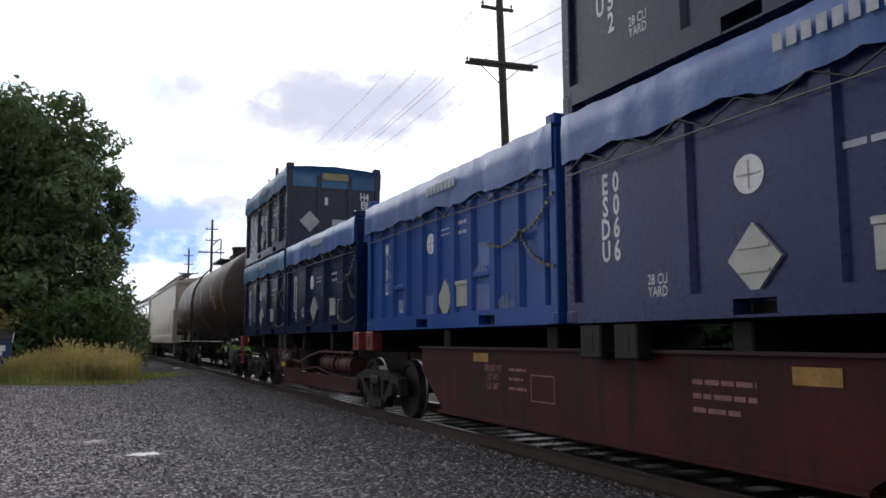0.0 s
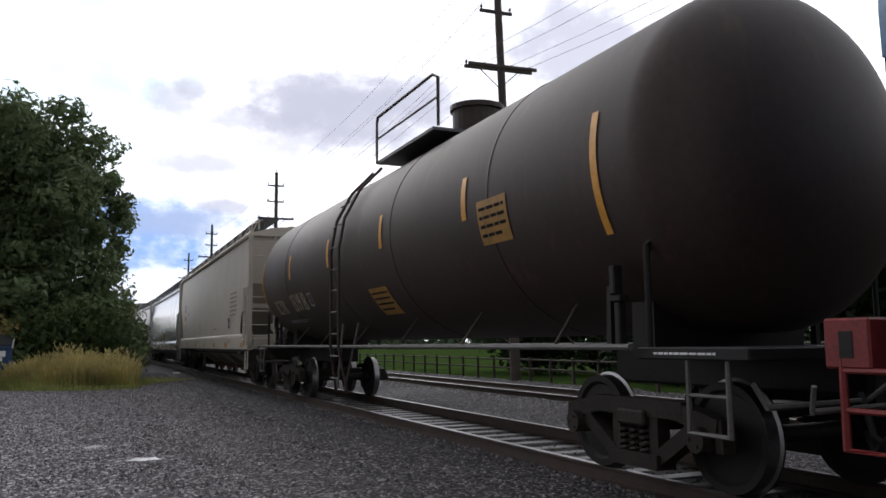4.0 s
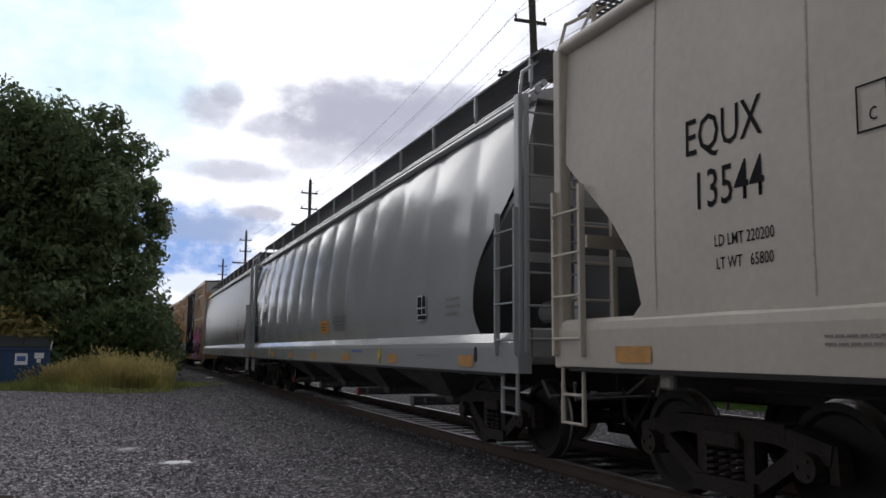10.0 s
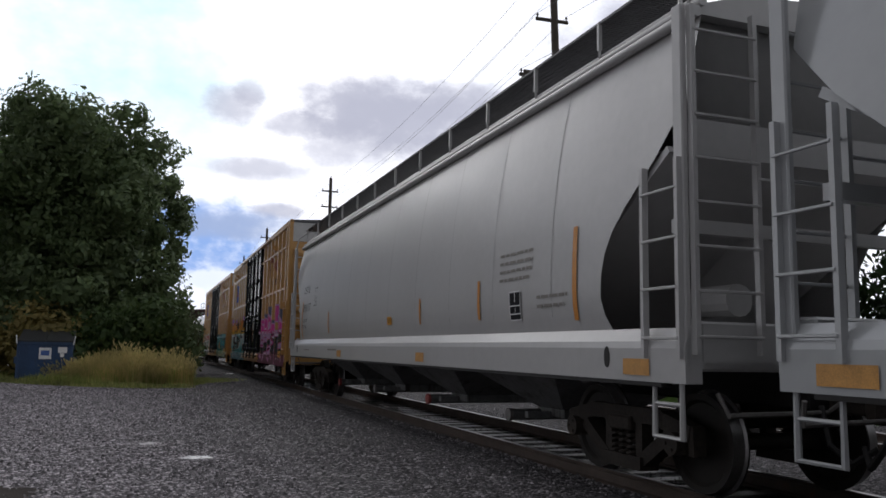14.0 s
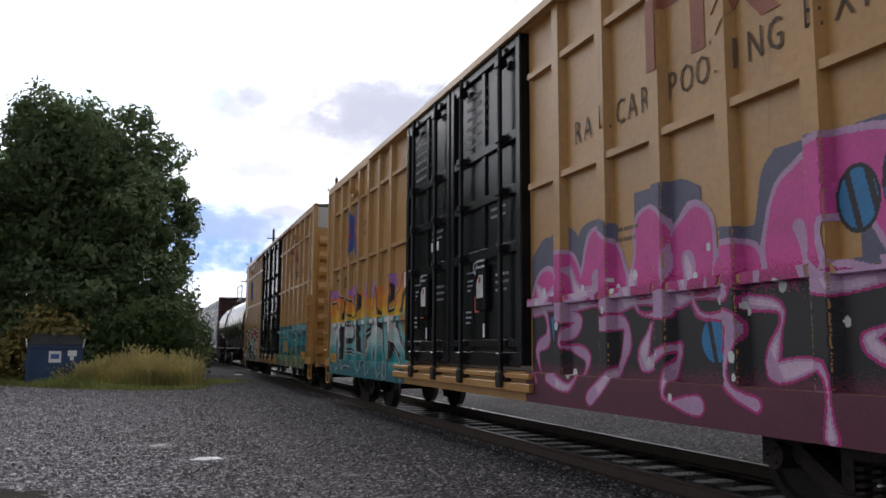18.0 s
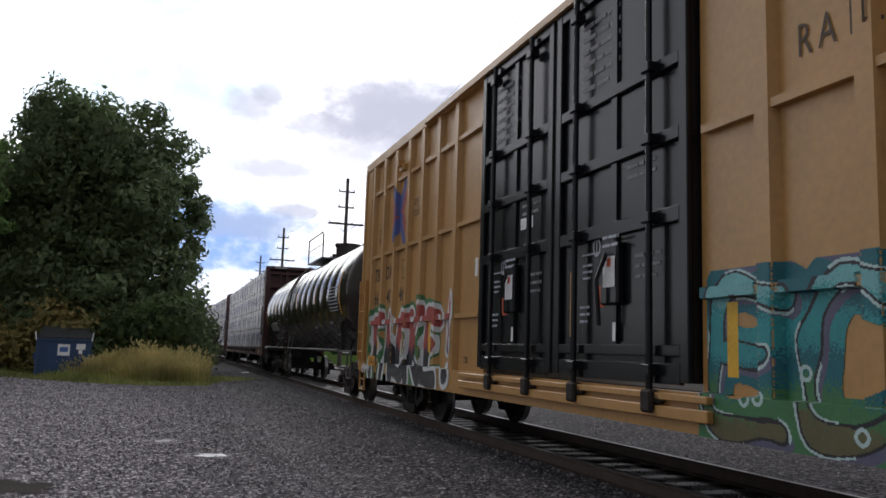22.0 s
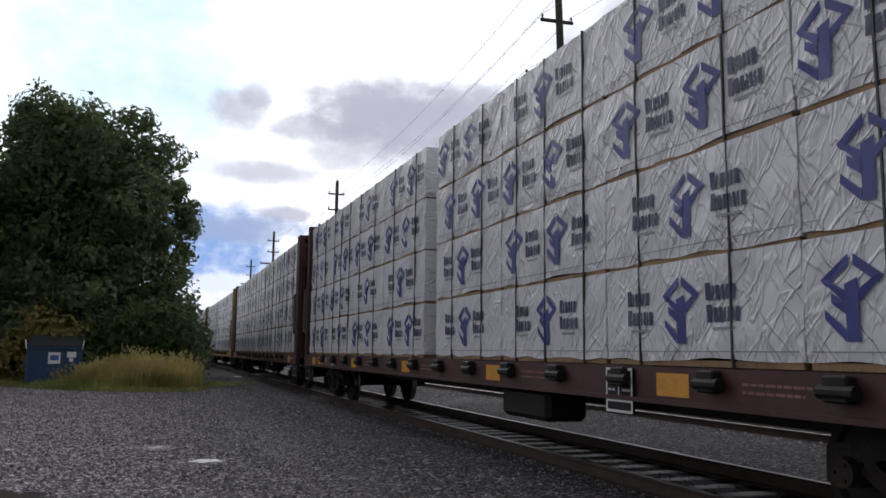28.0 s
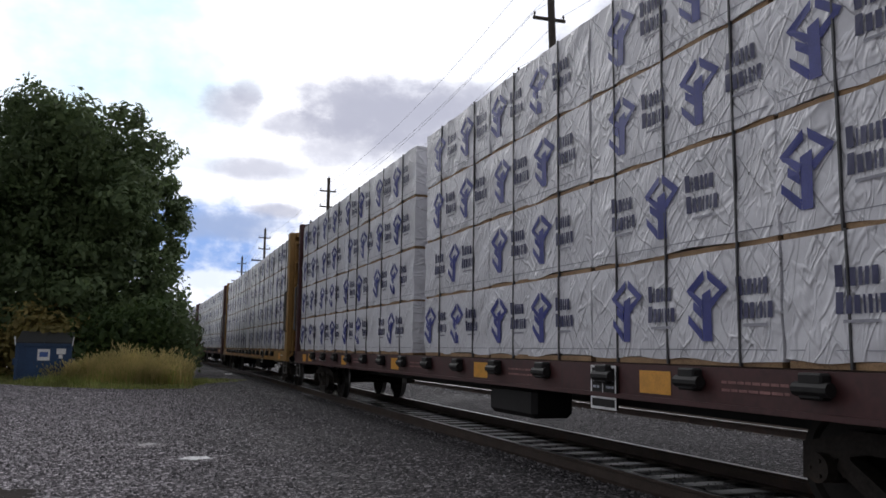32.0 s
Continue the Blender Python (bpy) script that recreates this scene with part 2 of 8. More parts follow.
def wrap_material():
    """Thin white sheeting: smooth where taut, with narrow folds that run mostly aslant and a soft billow."""
    m = stuff("white_lumber_wrap", (0.76, 0.76, 0.80), 0.34, 0, 0.03, 2.5, (0.58, 0.58, 0.63), 0.2)
    nt = m.node_tree
    N, L = nt.nodes.new, nt.links.new
    tc = N("ShaderNodeTexCoord").outputs["Object"]
    info = N("ShaderNodeObjectInfo")
    mv = N("ShaderNodeVectorMath")
    mv.operation = "SCALE"
    mv.inputs[0].default_value = (31, 17, 23)
    L(info.outputs["Random"], mv.inputs["Scale"])
    last = None
    for turn, sc, amount, fold in ((52, (0.9, 1.0, 3.2), 0.009, 0.045), (-56, (0.8, 1.0, 3.6), 0.0085, 0.04), (74, (1.8, 1.0, 6.0), 0.005, 0.06), (20, (0.9, 1.0, 1.6), 0.035, 0.0)):
        mp = N("ShaderNodeMapping")
        L(tc, mp.inputs[0])
        mp.vector_type = "TEXTURE"
        mp.inputs["Rotation"].default_value, mp.inputs["Scale"].default_value = (0, radians(turn), 0), tuple(1 / v for v in sc)
        ad = N("ShaderNodeVectorMath")
        L(mp.outputs[0], ad.inputs[0])
        L(mv.outputs[0], ad.inputs[1])
        n = N("ShaderNodeTexNoise")
        L(ad.outputs[0], n.inputs["Vector"])
        n.inputs["Scale"].default_value, n.inputs["Detail"].default_value, n.inputs["Distortion"].default_value = 1.3, 2, 0.5
        high = n.outputs["Fac"]
        if fold:
            d = N("ShaderNodeMath")
            d.operation = "SUBTRACT"
            L(high, d.inputs[0])
            d.inputs[1].default_value = 0.5
            ab = N("ShaderNodeMath")
            ab.operation = "ABSOLUTE"
            L(d.outputs[0], ab.inputs[0])
            r = N("ShaderNodeMapRange")
            r.interpolation_type = "SMOOTHSTEP"
            L(ab.outputs[0], r.inputs[0])
            r.inputs[2].default_value, r.inputs[3].default_value, r.inputs[4].default_value = fold, 1.0, 0.0
            high = r.outputs[0]
        bp = N("ShaderNodeBump")
        bp.inputs["Strength"].default_value, bp.inputs["Distance"].default_value = 1.0, amount
        L(high, bp.inputs["Height"])
        if last:
            L(last, bp.inputs["Normal"])
        last = bp.outputs[0]
    L(last, nt.nodes["Principled BSDF"].inputs["Normal"])
    return m


WRAP = wrap_material()
LOGO = stuff("wrap_print_blue", (0.045, 0.055, 0.26), 0.45, 0, 0.15, 6)
PRINT = stuff("wrap_print_navy", (0.045, 0.047, 0.12), 0.5, 0, 0.15, 6)
LUMBER = stuff("lumber_batten", (0.30, 0.19, 0.10), 0.75, 0, 0.25, 6)
WHITEP = stuff("white_paint", (0.74, 0.74, 0.74), 0.55, 0, 0.12, 6, (0.35, 0.33, 0.30), 0.3)
DARKP = stuff("dark_stencil", (0.018, 0.018, 0.021), 0.85, 0, 0.12, 6, spec=0.1)
AMBER = stuff("amber_reflector", (0.70, 0.33, 0.04), 0.4, 0, 0.1, 8)
ORANGE = stuff("orange_stripe", (0.55, 0.22, 0.03), 0.5, 0, 0.1, 8)
POLE = stuff("pole_wood", (0.075, 0.062, 0.052), 0.85, 0, 0.2, 3, (0.13, 0.12, 0.11), 0.3, True)
GRATE = stuff("galvanised_grate", (0.10, 0.10, 0.104), 0.5, 0.6, 0.15, 5)
BIN = stuff("dumpster_blue", (0.020, 0.055, 0.13), 0.5, 0, 0.15, 2, (0.05, 0.04, 0.035), 0.3, True)
LID = stuff("dumpster_lid", (0.02, 0.022, 0.025), 0.5, 0, 0.15, 3)
BARK = stuff("bark", (0.06, 0.045, 0.035), 0.9, 0, 0.3, 4, bump=0.02, bump_scale=14)


# ---- mesh helpers ----
def box(bm, x0, x1, y0, y1, z0, z1, bev=0.0):
    r = bmesh.ops.create_cube(bm, size=1, matrix=Matrix.Translation(((x0 + x1) / 2, (y0 + y1) / 2, (z0 + z1) / 2)) @ Matrix.Diagonal((abs(x1 - x0), abs(y1 - y0), abs(z1 - z0), 1)))
    if bev:
        bmesh.ops.bevel(bm, geom=list({e for v in r["verts"] for e in v.link_edges}), offset=bev, segments=1, affect="EDGES")
    return bm


def extrude(bm, outline, axis, a, b):
    """A prism over a closed outline of 2D points, from a to b along an axis. 'x': (y, z); 'y': (x, z); 'z': (x, y)."""
    def at(p, d):
        return {"x": (d, p[0], p[1]), "y": (p[0], d, p[1]), "z": (p[0], p[1], d)}[axis]
    lo, hi = [bm.verts.new(at(p, a)) for p in outline], [bm.verts.new(at(p, b)) for p in outline]
    n = len(outline)
    fs = [bm.faces.new(lo), bm.faces.new(hi)] + [bm.faces.new((lo[i], lo[(i + 1) % n], hi[(i + 1) % n], hi[i])) for i in range(n)]
    bmesh.ops.recalc_face_normals(bm, faces=fs)
    return bm


def cyl(bm, p, q, r, r2=None, n=16):
    p, q = Vector(p), Vector(q)
    d = q - p
    m = Matrix.Translation((p + q) / 2) @ d.to_track_quat("Z", "Y").to_matrix().to_4x4()
    bmesh.ops.create_cone(bm, cap_ends=True, segments=n, radius1=r, radius2=r if r2 is None else r2, depth=d.length, matrix=m)
    return bm


def tube(bm, pts, r, n=6):
    """One bent tube through the points."""
    pts = [Vector(p) for p in pts]
    rings, side = [], None
    for i, p in enumerate(pts):
        d = (pts[min(i + 1, len(pts) - 1)] - pts[max(i - 1, 0)]).normalized()
        if side is None:
            side = d.orthogonal().normalized()
        side = (side - d * side.dot(d)).normalized()
        up = d.cross(side)
        k = 1.0
        if 0 < i < len(pts) - 1:
            k = min(1.6, 1 / max(0.5, math.cos((pts[i] - pts[i - 1]).angle(pts[i + 1] - pts[i], 0.0) / 2)))
        rings.append([bm.verts.new(p + (side * math.cos(2 * math.pi * q / n) + up * math.sin(2 * math.pi * q / n)) * r * k) for q in range(n)])
    fs = [bm.faces.new(rings[0][::-1]), bm.faces.new(rings[-1])]
    for a, b in zip(rings, rings[1:]):
        for q in range(n):
            fs.append(bm.faces.new((a[q], a[(q + 1) % n], b[(q + 1) % n], b[q])))
    bmesh.ops.recalc_face_normals(bm, faces=fs)
    return bm


def bar2(bm, p, q, w, y0, y1):
    """A flat bar in the x-z plane between two points."""
    p, q = Vector(p), Vector(q)
    d = (q - p).normalized()
    n = Vector((-d.y, d.x)) * w / 2
    e = d * w * 0.25
    return extrude(bm, [tuple(p - e + n), tuple(p - e - n), tuple(q + e - n), tuple(q + e + n)], "y", y0, y1)


def mesh_of(name, bm, material, smooth=False):
    me = bpy.data.meshes.new(name)
    bm.to_mesh(me)
    bm.free()
    for m in (material if isinstance(material, (list, tuple)) else [material]):
        me.materials.append(m)
    if smooth:
        me.polygons.foreach_set("use_smooth", [True] * len(me.polygons))
        me.set_sharp_from_angle(angle=radians(38))
    return me


def part(name, bm, material, parent, label="", at=None, smooth=False):
    me = bm if isinstance(bm, bpy.types.Mesh) else mesh_of(name, bm, material, smooth)
    ob = new(name, me)
    ob.parent = parent
    if at is not None:
        ob.matrix_basis = at if isinstance(at, Matrix) else Matrix.Translation(at)
    if label:
        ob["label"] = label
    return ob


def thing(name, label, category, group="", kind="", at=None):
    ob = new(name)
    if at is not None:
        ob.matrix_basis = at
    return tagged(ob, label, category, group, kind)


def B():
    return bmesh.new()


# ---- the line ----
KAPPA, KAPPA2, PSI, P0 = -0.001123, 3.315e-5, 2.00548, (5.5230, 1.5976)
SPEED = [(0, 5.355), (5, 5.781), (10, 5.878), (15, 5.944), (20, 5.916), (25, 6.075), (32, 6.035)]


def heading(s):
    c = min(max(s, -20.0), 100.0)
    return PSI + KAPPA * c + KAPPA2 * c * c / 2


STEP = 0.5
LINE = {}
_x, _y = P0
for i in range(0, 1400):
    LINE[i] = (_x, _y)
    h = heading((i + 0.5) * STEP)
    _x, _y = _x + math.cos(h) * STEP, _y + math.sin(h) * STEP
_x, _y = P0
for i in range(0, -700, -1):
    LINE[i] = (_x, _y)
    h = heading((i - 0.5) * STEP)
    _x, _y = _x - math.cos(h) * STEP, _y - math.sin(h) * STEP


def on_line(s, side=0.0):
    """Plan position at arc length s, side metres towards the yard."""
    i = math.floor(s / STEP)
    f = s / STEP - i
    (x0, y0), (x1, y1) = LINE[i], LINE[i + 1]
    h = heading(s)
    return x0 + (x1 - x0) * f - side * math.sin(h), y0 + (y1 - y0) * f + side * math.cos(h)


def run(t):
    """Metres that the train has gone at t seconds."""
    d = 0.0
    for (a, va), (b, vb) in zip(SPEED, SPEED[1:]):
        if t <= a:
            break
        e = min(t, b)
        ve = va + (vb - va) * (e - a) / (b - a)
        d += (va + ve) / 2 * (e - a)
    return d


def car_pose(s, half):
    """Pose of a car whose two bogies stand half metres before and behind s."""
    (xa, ya), (xb, yb) = on_line(s - half), on_line(s + half)
    return pose((xa + xb) / 2, (ya + yb) / 2, RAIL, 0, 0, math.degrees(math.atan2(yb - ya, xb - xa)))


CARS = []      # thing, arc length of its middle at 0 s, half of its bogie spacing
WHEELSETS = []  # wheelset, its place in its bogie


# ---- setting: ground and track ----
def smooth01(v):
    v = min(max(v, 0.0), 1.0)
    return v * v * (3 - 2 * v)


def gravel_material():
    m = bpy.data.materials.new("gravel")
    m.use_nodes = True
    nt = m.node_tree
    N, L = nt.nodes.new, nt.links.new
    b = nt.nodes["Principled BSDF"]
    tc = N("ShaderNodeTexCoord").outputs["Object"]
    v = N("ShaderNodeTexVoronoi")
    L(tc, v.inputs["Vector"])
    v.inputs["Scale"].default_value = 30
    n1 = N("ShaderNodeTexNoise")
    L(tc, n1.inputs["Vector"])
    n1.inputs["Scale"].default_value, n1.inputs["Detail"].default_value = 0.35, 6
    sep = N("ShaderNodeSeparateColor")
    L(v.outputs["Color"], sep.inputs[0])
    ramp = N("ShaderNodeValToRGB")
    L(sep.outputs[0], ramp.inputs[0])
    e = ramp.color_ramp.elements
    e[0].color, e[1].color = (0.019, 0.017, 0.019, 1), (0.55, 0.51, 0.53, 1)
    e.new(0.74).color = (0.124, 0.112, 0.121, 1)
    mx = N("ShaderNodeMix")
    mx.data_type, mx.blend_type = "RGBA", "MULTIPLY"
    mx.inputs[0].default_value = 1
    L(ramp.outputs[0], mx.inputs[6])
    r1 = N("ShaderNodeMapRange")
    L(n1.outputs["Fac"], r1.inputs[0])
    r1.inputs[1].default_value, r1.inputs[2].default_value, r1.inputs[3].default_value, r1.inputs[4].default_value = 0.3, 0.7, 0.80, 1.18
    cmb = N("ShaderNodeCombineColor")
    for i in range(3):
        L(r1.outputs[0], cmb.inputs[i])
    L(cmb.outputs[0], mx.inputs[7])
    # the ballast beside the rails is darker than the worn yard
    pos = N("ShaderNodeVectorMath")
    pos.operation = "DOT_PRODUCT"
    L(tc, pos.inputs[0])
    pos.inputs[1].default_value = (-math.sin(PSI), math.cos(PSI), 0)
    jag = N("ShaderNodeMath")
    jag.operation = "MULTIPLY_ADD"
    L(n1.outputs["Fac"], jag.inputs[0])
    jag.inputs[1].default_value = 3.0
    L(pos.outputs["Value"], jag.inputs[2])
    off = -P0[0] * math.sin(PSI) + P0[1] * math.cos(PSI) + 1.5
    ballast_tone = N("ShaderNodeMapRange")
    ballast_tone.interpolation_type = "SMOOTHSTEP"
    L(jag.outputs[0], ballast_tone.inputs[0])
    ballast_tone.inputs[1].default_value, ballast_tone.inputs[2].default_value, ballast_tone.inputs[3].default_value, ballast_tone.inputs[4].default_value = off + 1.0, off + 8.0, 0.40, 1.55
    dark = N("ShaderNodeMix")
    dark.data_type, dark.blend_type = "RGBA", "MULTIPLY"
    dark.inputs[0].default_value = 1
    L(mx.outputs[2], dark.inputs[6])
    cm2 = N("ShaderNodeCombineColor")
    for i in range(3):
        L(ballast_tone.outputs[0], cm2.inputs[i])
    L(cm2.outputs[0], dark.inputs[7])
    L(dark.outputs[2], b.inputs["Base Color"])
    b.inputs["Specular IOR Level"].default_value = 0.2
    # damp patches shine more
    r2 = N("ShaderNodeMapRange")
    L(n1.outputs["Fac"], r2.inputs[0])
    r2.inputs[1].default_value, r2.inputs[2].default_value, r2.inputs[3].default_value, r2.inputs[4].default_value = 0.38, 0.6, 0.68, 0.9
    L(r2.outputs[0], b.inputs["Roughness"])
    bp = N("ShaderNodeBump")
    bp.inputs["Strength"].default_value, bp.inputs["Distance"].default_value = 1.0, 0.035
    inv = N("ShaderNodeMath")
    inv.operation = "SUBTRACT"
    inv.inputs[0].default_value = 1
    L(v.outputs["Distance"], inv.inputs[1])
    L(inv.outputs[0], bp.inputs["Height"])
    L(bp.outputs[0], b.inputs["Normal"])
    return m


GRAVEL = gravel_material()
GRASSFIELD = stuff("field_grass", (0.036, 0.060, 0.016), 1.0, 0, 0.3, 0.4, (0.075, 0.075, 0.03), 0.3, spec=0.0)
POOLS = [(-4.06, 10.85), (-5.10, 7.95), (-5.34, 12.2)]   # where the ground lies level under water and mud


def side_of(x, y):
    """Signed distance from the line's middle, towards the yard, roughly."""
    s = (x - P0[0]) * math.cos(PSI) + (y - P0[1]) * math.sin(PSI)
    s = min(max(s, -300.0), 600.0)
    px, py = on_line(s)
    h = heading(s)
    return -(x - px) * math.sin(h) + (y - py) * math.cos(h), s


def ground_z(x, y):
    d, s = side_of(x, y)
    z = 0.0
    z += 0.58 * smooth01((d - 5.5) / 16.0) * smooth01((s - 8) / 22.0)
    if d < 3.0:
        z += 0.03 * smooth01((3.0 - d) / 1.5)
    z -= 0.15 * smooth01((-d - 8.5) / 3.0)
    return z


def grid_axis(near, far, fine, growth):
    v, step = [0.0], fine
    while v[-1] < far:
        if v[-1] > near:
            step *= growth
        v.append(v[-1] + step)
    return [-a for a in v[:0:-1]] + v


import functools


@functools.lru_cache(maxsize=None)
def rough_z(i, j):
    """The unevenness of the yard at a corner of its grid."""
    x, y = i * 0.8 - 4, j * 0.8 + 14
    lull = min(1.0, max(0.0, min(math.hypot(x - a, y - b) for a, b in POOLS) - 1.3))
    return lull * (0.035 * noise.noise(Vector((x * 0.6, y * 0.6, 0))) + 0.02 * noise.noise(Vector((x * 1.9, y * 1.9, 3)))) - 0.02


def yard_z(x, y):
    """The surface of the yard near the camera."""
    u, v = (x + 4) / 0.8, (y - 14) / 0.8
    i, j = math.floor(u), math.floor(v)
    u, v = u - i, v - j
    return ground_z(x, y) + (rough_z(i, j) * (1 - u) + rough_z(i + 1, j) * u) * (1 - v) + (rough_z(i, j + 1) * (1 - u) + rough_z(i + 1, j + 1) * u) * v


def build_ground():
    ax = grid_axis(24, 2500, 0.8, 1.18)
    verts, faces = [], []
    n = len(ax)
    for j, dy in enumerate(ax):
        for i, dx in enumerate(ax):
            x, y = dx - 4, dy + 14
            z = ground_z(x, y)
            if abs(dx) < 40 and abs(dy) < 40:
                lull = min(1.0, max(0.0, min(math.hypot(x - a, y - b) for a, b in POOLS) - 1.3))
                z += lull * 0.035 * noise.noise(Vector((x * 0.6, y * 0.6, 0))) + lull * 0.02 * noise.noise(Vector((x * 1.9, y * 1.9, 3)))
            verts.append((x, y, z - 0.02))
    for j in range(n - 1):
        for i in range(n - 1):
            a = j * n + i
            faces.append((a, a + 1, a + n + 1, a + n))
    me = bpy.data.meshes.new("ground")
    me.from_pydata(verts, [], faces)
    me.materials.append(GRAVEL)
    me.materials.append(GRASSFIELD)
    for p in me.polygons:
        c = p.center
        d, s = side_of(c.x, c.y)
        p.material_index = 1 if (d < -11.0 or math.hypot(c.x, c.y) > 75 and d > 3 or (d > 14.5 and s > 22)) else 0
    me.polygons.foreach_set("use_smooth", [True] * len(me.polygons))
    tagged(new("ground", me), "dark wet gravel yard with damp patches and grass beyond", "ground", kind="structure")


build_ground()


def sweep(name, outline, s0, s1, step, side, z, material, owner=None, smooth=False):
    """Sweeps an outline of (side, z) along the line."""
    verts, faces = [], []
    n = len(outline)
    ss = np.arange(s0, s1 + 0.01, step)
    for s in ss:
        for dy, dz in outline:
            x, y = on_line(float(s), side + dy)
            verts.append((x, y, z + dz))
    for k in range(len(ss) - 1):
        for i in range(n):
            a, b = k * n + i, k * n + (i + 1) % n
            faces.append((a, b, b + n, a + n))
    me = bpy.data.meshes.new(name)
    me.from_pydata(verts, [], faces)
    me.materials.append(material)
    return part(name, me, material, owner) if owner else new(name, me)


RAIL_WEB = [(-0.07, -0.17), (0.07, -0.17), (0.07, -0.155), (0.012, -0.14), (0.012, -0.045), (0.034, -0.035), (0.036, -0.004), (-0.036, -0.004), (-0.034, -0.035), (-0.012, -0.045), (-0.012, -0.14), (-0.07, -0.155)]
RAIL_TOP = [(-0.036, -0.004), (0.036, -0.004), (0.033, 0.0), (-0.033, 0.0)]


def build_track(side, level, label):
    tr = thing("railway_track", label, "railway track", kind="structure")
    for g in (0.7525, -0.7525):
        r = sweep("rail", RAIL_WEB, -40, 160, 2.0, side + g, level, RAILSIDE, tr)
        sweep("rail_head", RAIL_TOP, -40, 160, 2.0, side + g, level, BRIGHT, r)
    tie = B()
    box(tie, -0.115, 0.115, -1.3, 1.3, -0.16, 0.0, 0.012)
    tie = mesh_of("sleeper", tie, TIE)
    s, rnd = -6.0, random.Random(5)
    while s < 90:
        x, y = on_line(s, side + rnd.uniform(-0.04, 0.04))
        part("sleeper", tie, TIE, tr, at=pose(x, y, level - 0.168 + rnd.uniform(-0.006, 0.004), 0, 0, math.degrees(heading(s)) + rnd.uniform(-1, 1)))
        s += 0.53
    return tr


# Near-black bed between the rails: the train's shade is put into its colour
SHADEBED = stuff("shaded_track_bed", (0.017, 0.015, 0.014), 0.75, 0, 0.3, 3, (0.035, 0.030, 0.027), 0.3, bump=0.03, bump_scale=24, spec=0.2)
BED_NEAR = [(0.80, -0.1), (0.80, 0.055), (1.15, 0.088), (1.9, 0.075), (3.0, 0.02), (4.6, -0.05), (4.6, -0.1)]
BED_MID = [(-4.78, -0.1), (-4.78, 0.06), (-3.6, 0.085), (-2.0, 0.085), (-0.83, 0.06), (-0.83, -0.1)]
BED_FAR = [(-9.6, -0.2), (-8.6, 0.02), (-7.3, 0.08), (-6.42, 0.06), (-6.42, -0.1)]
for outline, what in ((BED_NEAR, "crushed stone shoulder along the near rail"), (BED_MID, "crushed stone bed between the two tracks"), (BED_FAR, "crushed stone shoulder beyond the second track")):
    tagged(sweep("ballast", outline, -40, 160, 1.0, 0.0, 0.0, GRAVEL), what, "ballast", kind="structure")
tagged(sweep("track_bed", [(-0.70, -0.1), (0.70, -0.1), (0.70, 0.046), (-0.70, 0.046)], -40, 160, 1.0, 0.0, 0.0, SHADEBED), "stone bed between the rails, near black for the shade under the train", "ballast", kind="structure")
build_track(0.0, RAIL, "steel rails on weathered timber sleepers in dark ballast")
build_track(-5.6, RAIL - 0.02, "second track of rusty rails on timber sleepers beside the first")


# ---- running gear ----
def wheelset_mesh():
    """One turned piece: axle, two wheels with flange, plate and hub."""
    prof = [(-0.98, 0.0), (-0.98, 0.08), (-0.86, 0.08), (-0.86, 0.13), (-0.80, 0.14), (-0.785, 0.36), (-0.82, 0.39), (-0.82, 0.452), (-0.705, 0.457), (-0.69, 0.484), (-0.672, 0.484), (-0.665, 0.40),
            (-0.71, 0.36), (-0.70, 0.14), (-0.62, 0.12), (-0.60, 0.085), (0.0, 0.075)]
    prof = prof + [(-y, r) for y, r in reversed(prof[:-1])]
    bm = B()
    n = 36
    rings = []
    for y, r in prof:
        if r == 0.0:
            rings.append([bm.verts.new((0, y, 0))])
        else:
            rings.append([bm.verts.new((r * math.cos(2 * math.pi * k / n), y, r * math.sin(2 * math.pi * k / n))) for k in range(n)])
    tread = []
    for i, (a, b) in enumerate(zip(rings, rings[1:])):
        for k in range(n):
            k2 = (k + 1) % n
            if len(a) == 1:
                f = bm.faces.new((a[0], b[k2], b[k]))
            elif len(b) == 1:
                f = bm.faces.new((a[k], a[k2], b[0]))
            else:
                f = bm.faces.new((a[k], a[k2], b[k2], b[k]))
            if i in (7, 8, len(rings) - 9, len(rings) - 10):
                f.material_index = 1
    bmesh.ops.recalc_face_normals(bm, faces=bm.faces)
    return mesh_of("wheelset", bm, [WHEEL, BRIGHT], True)


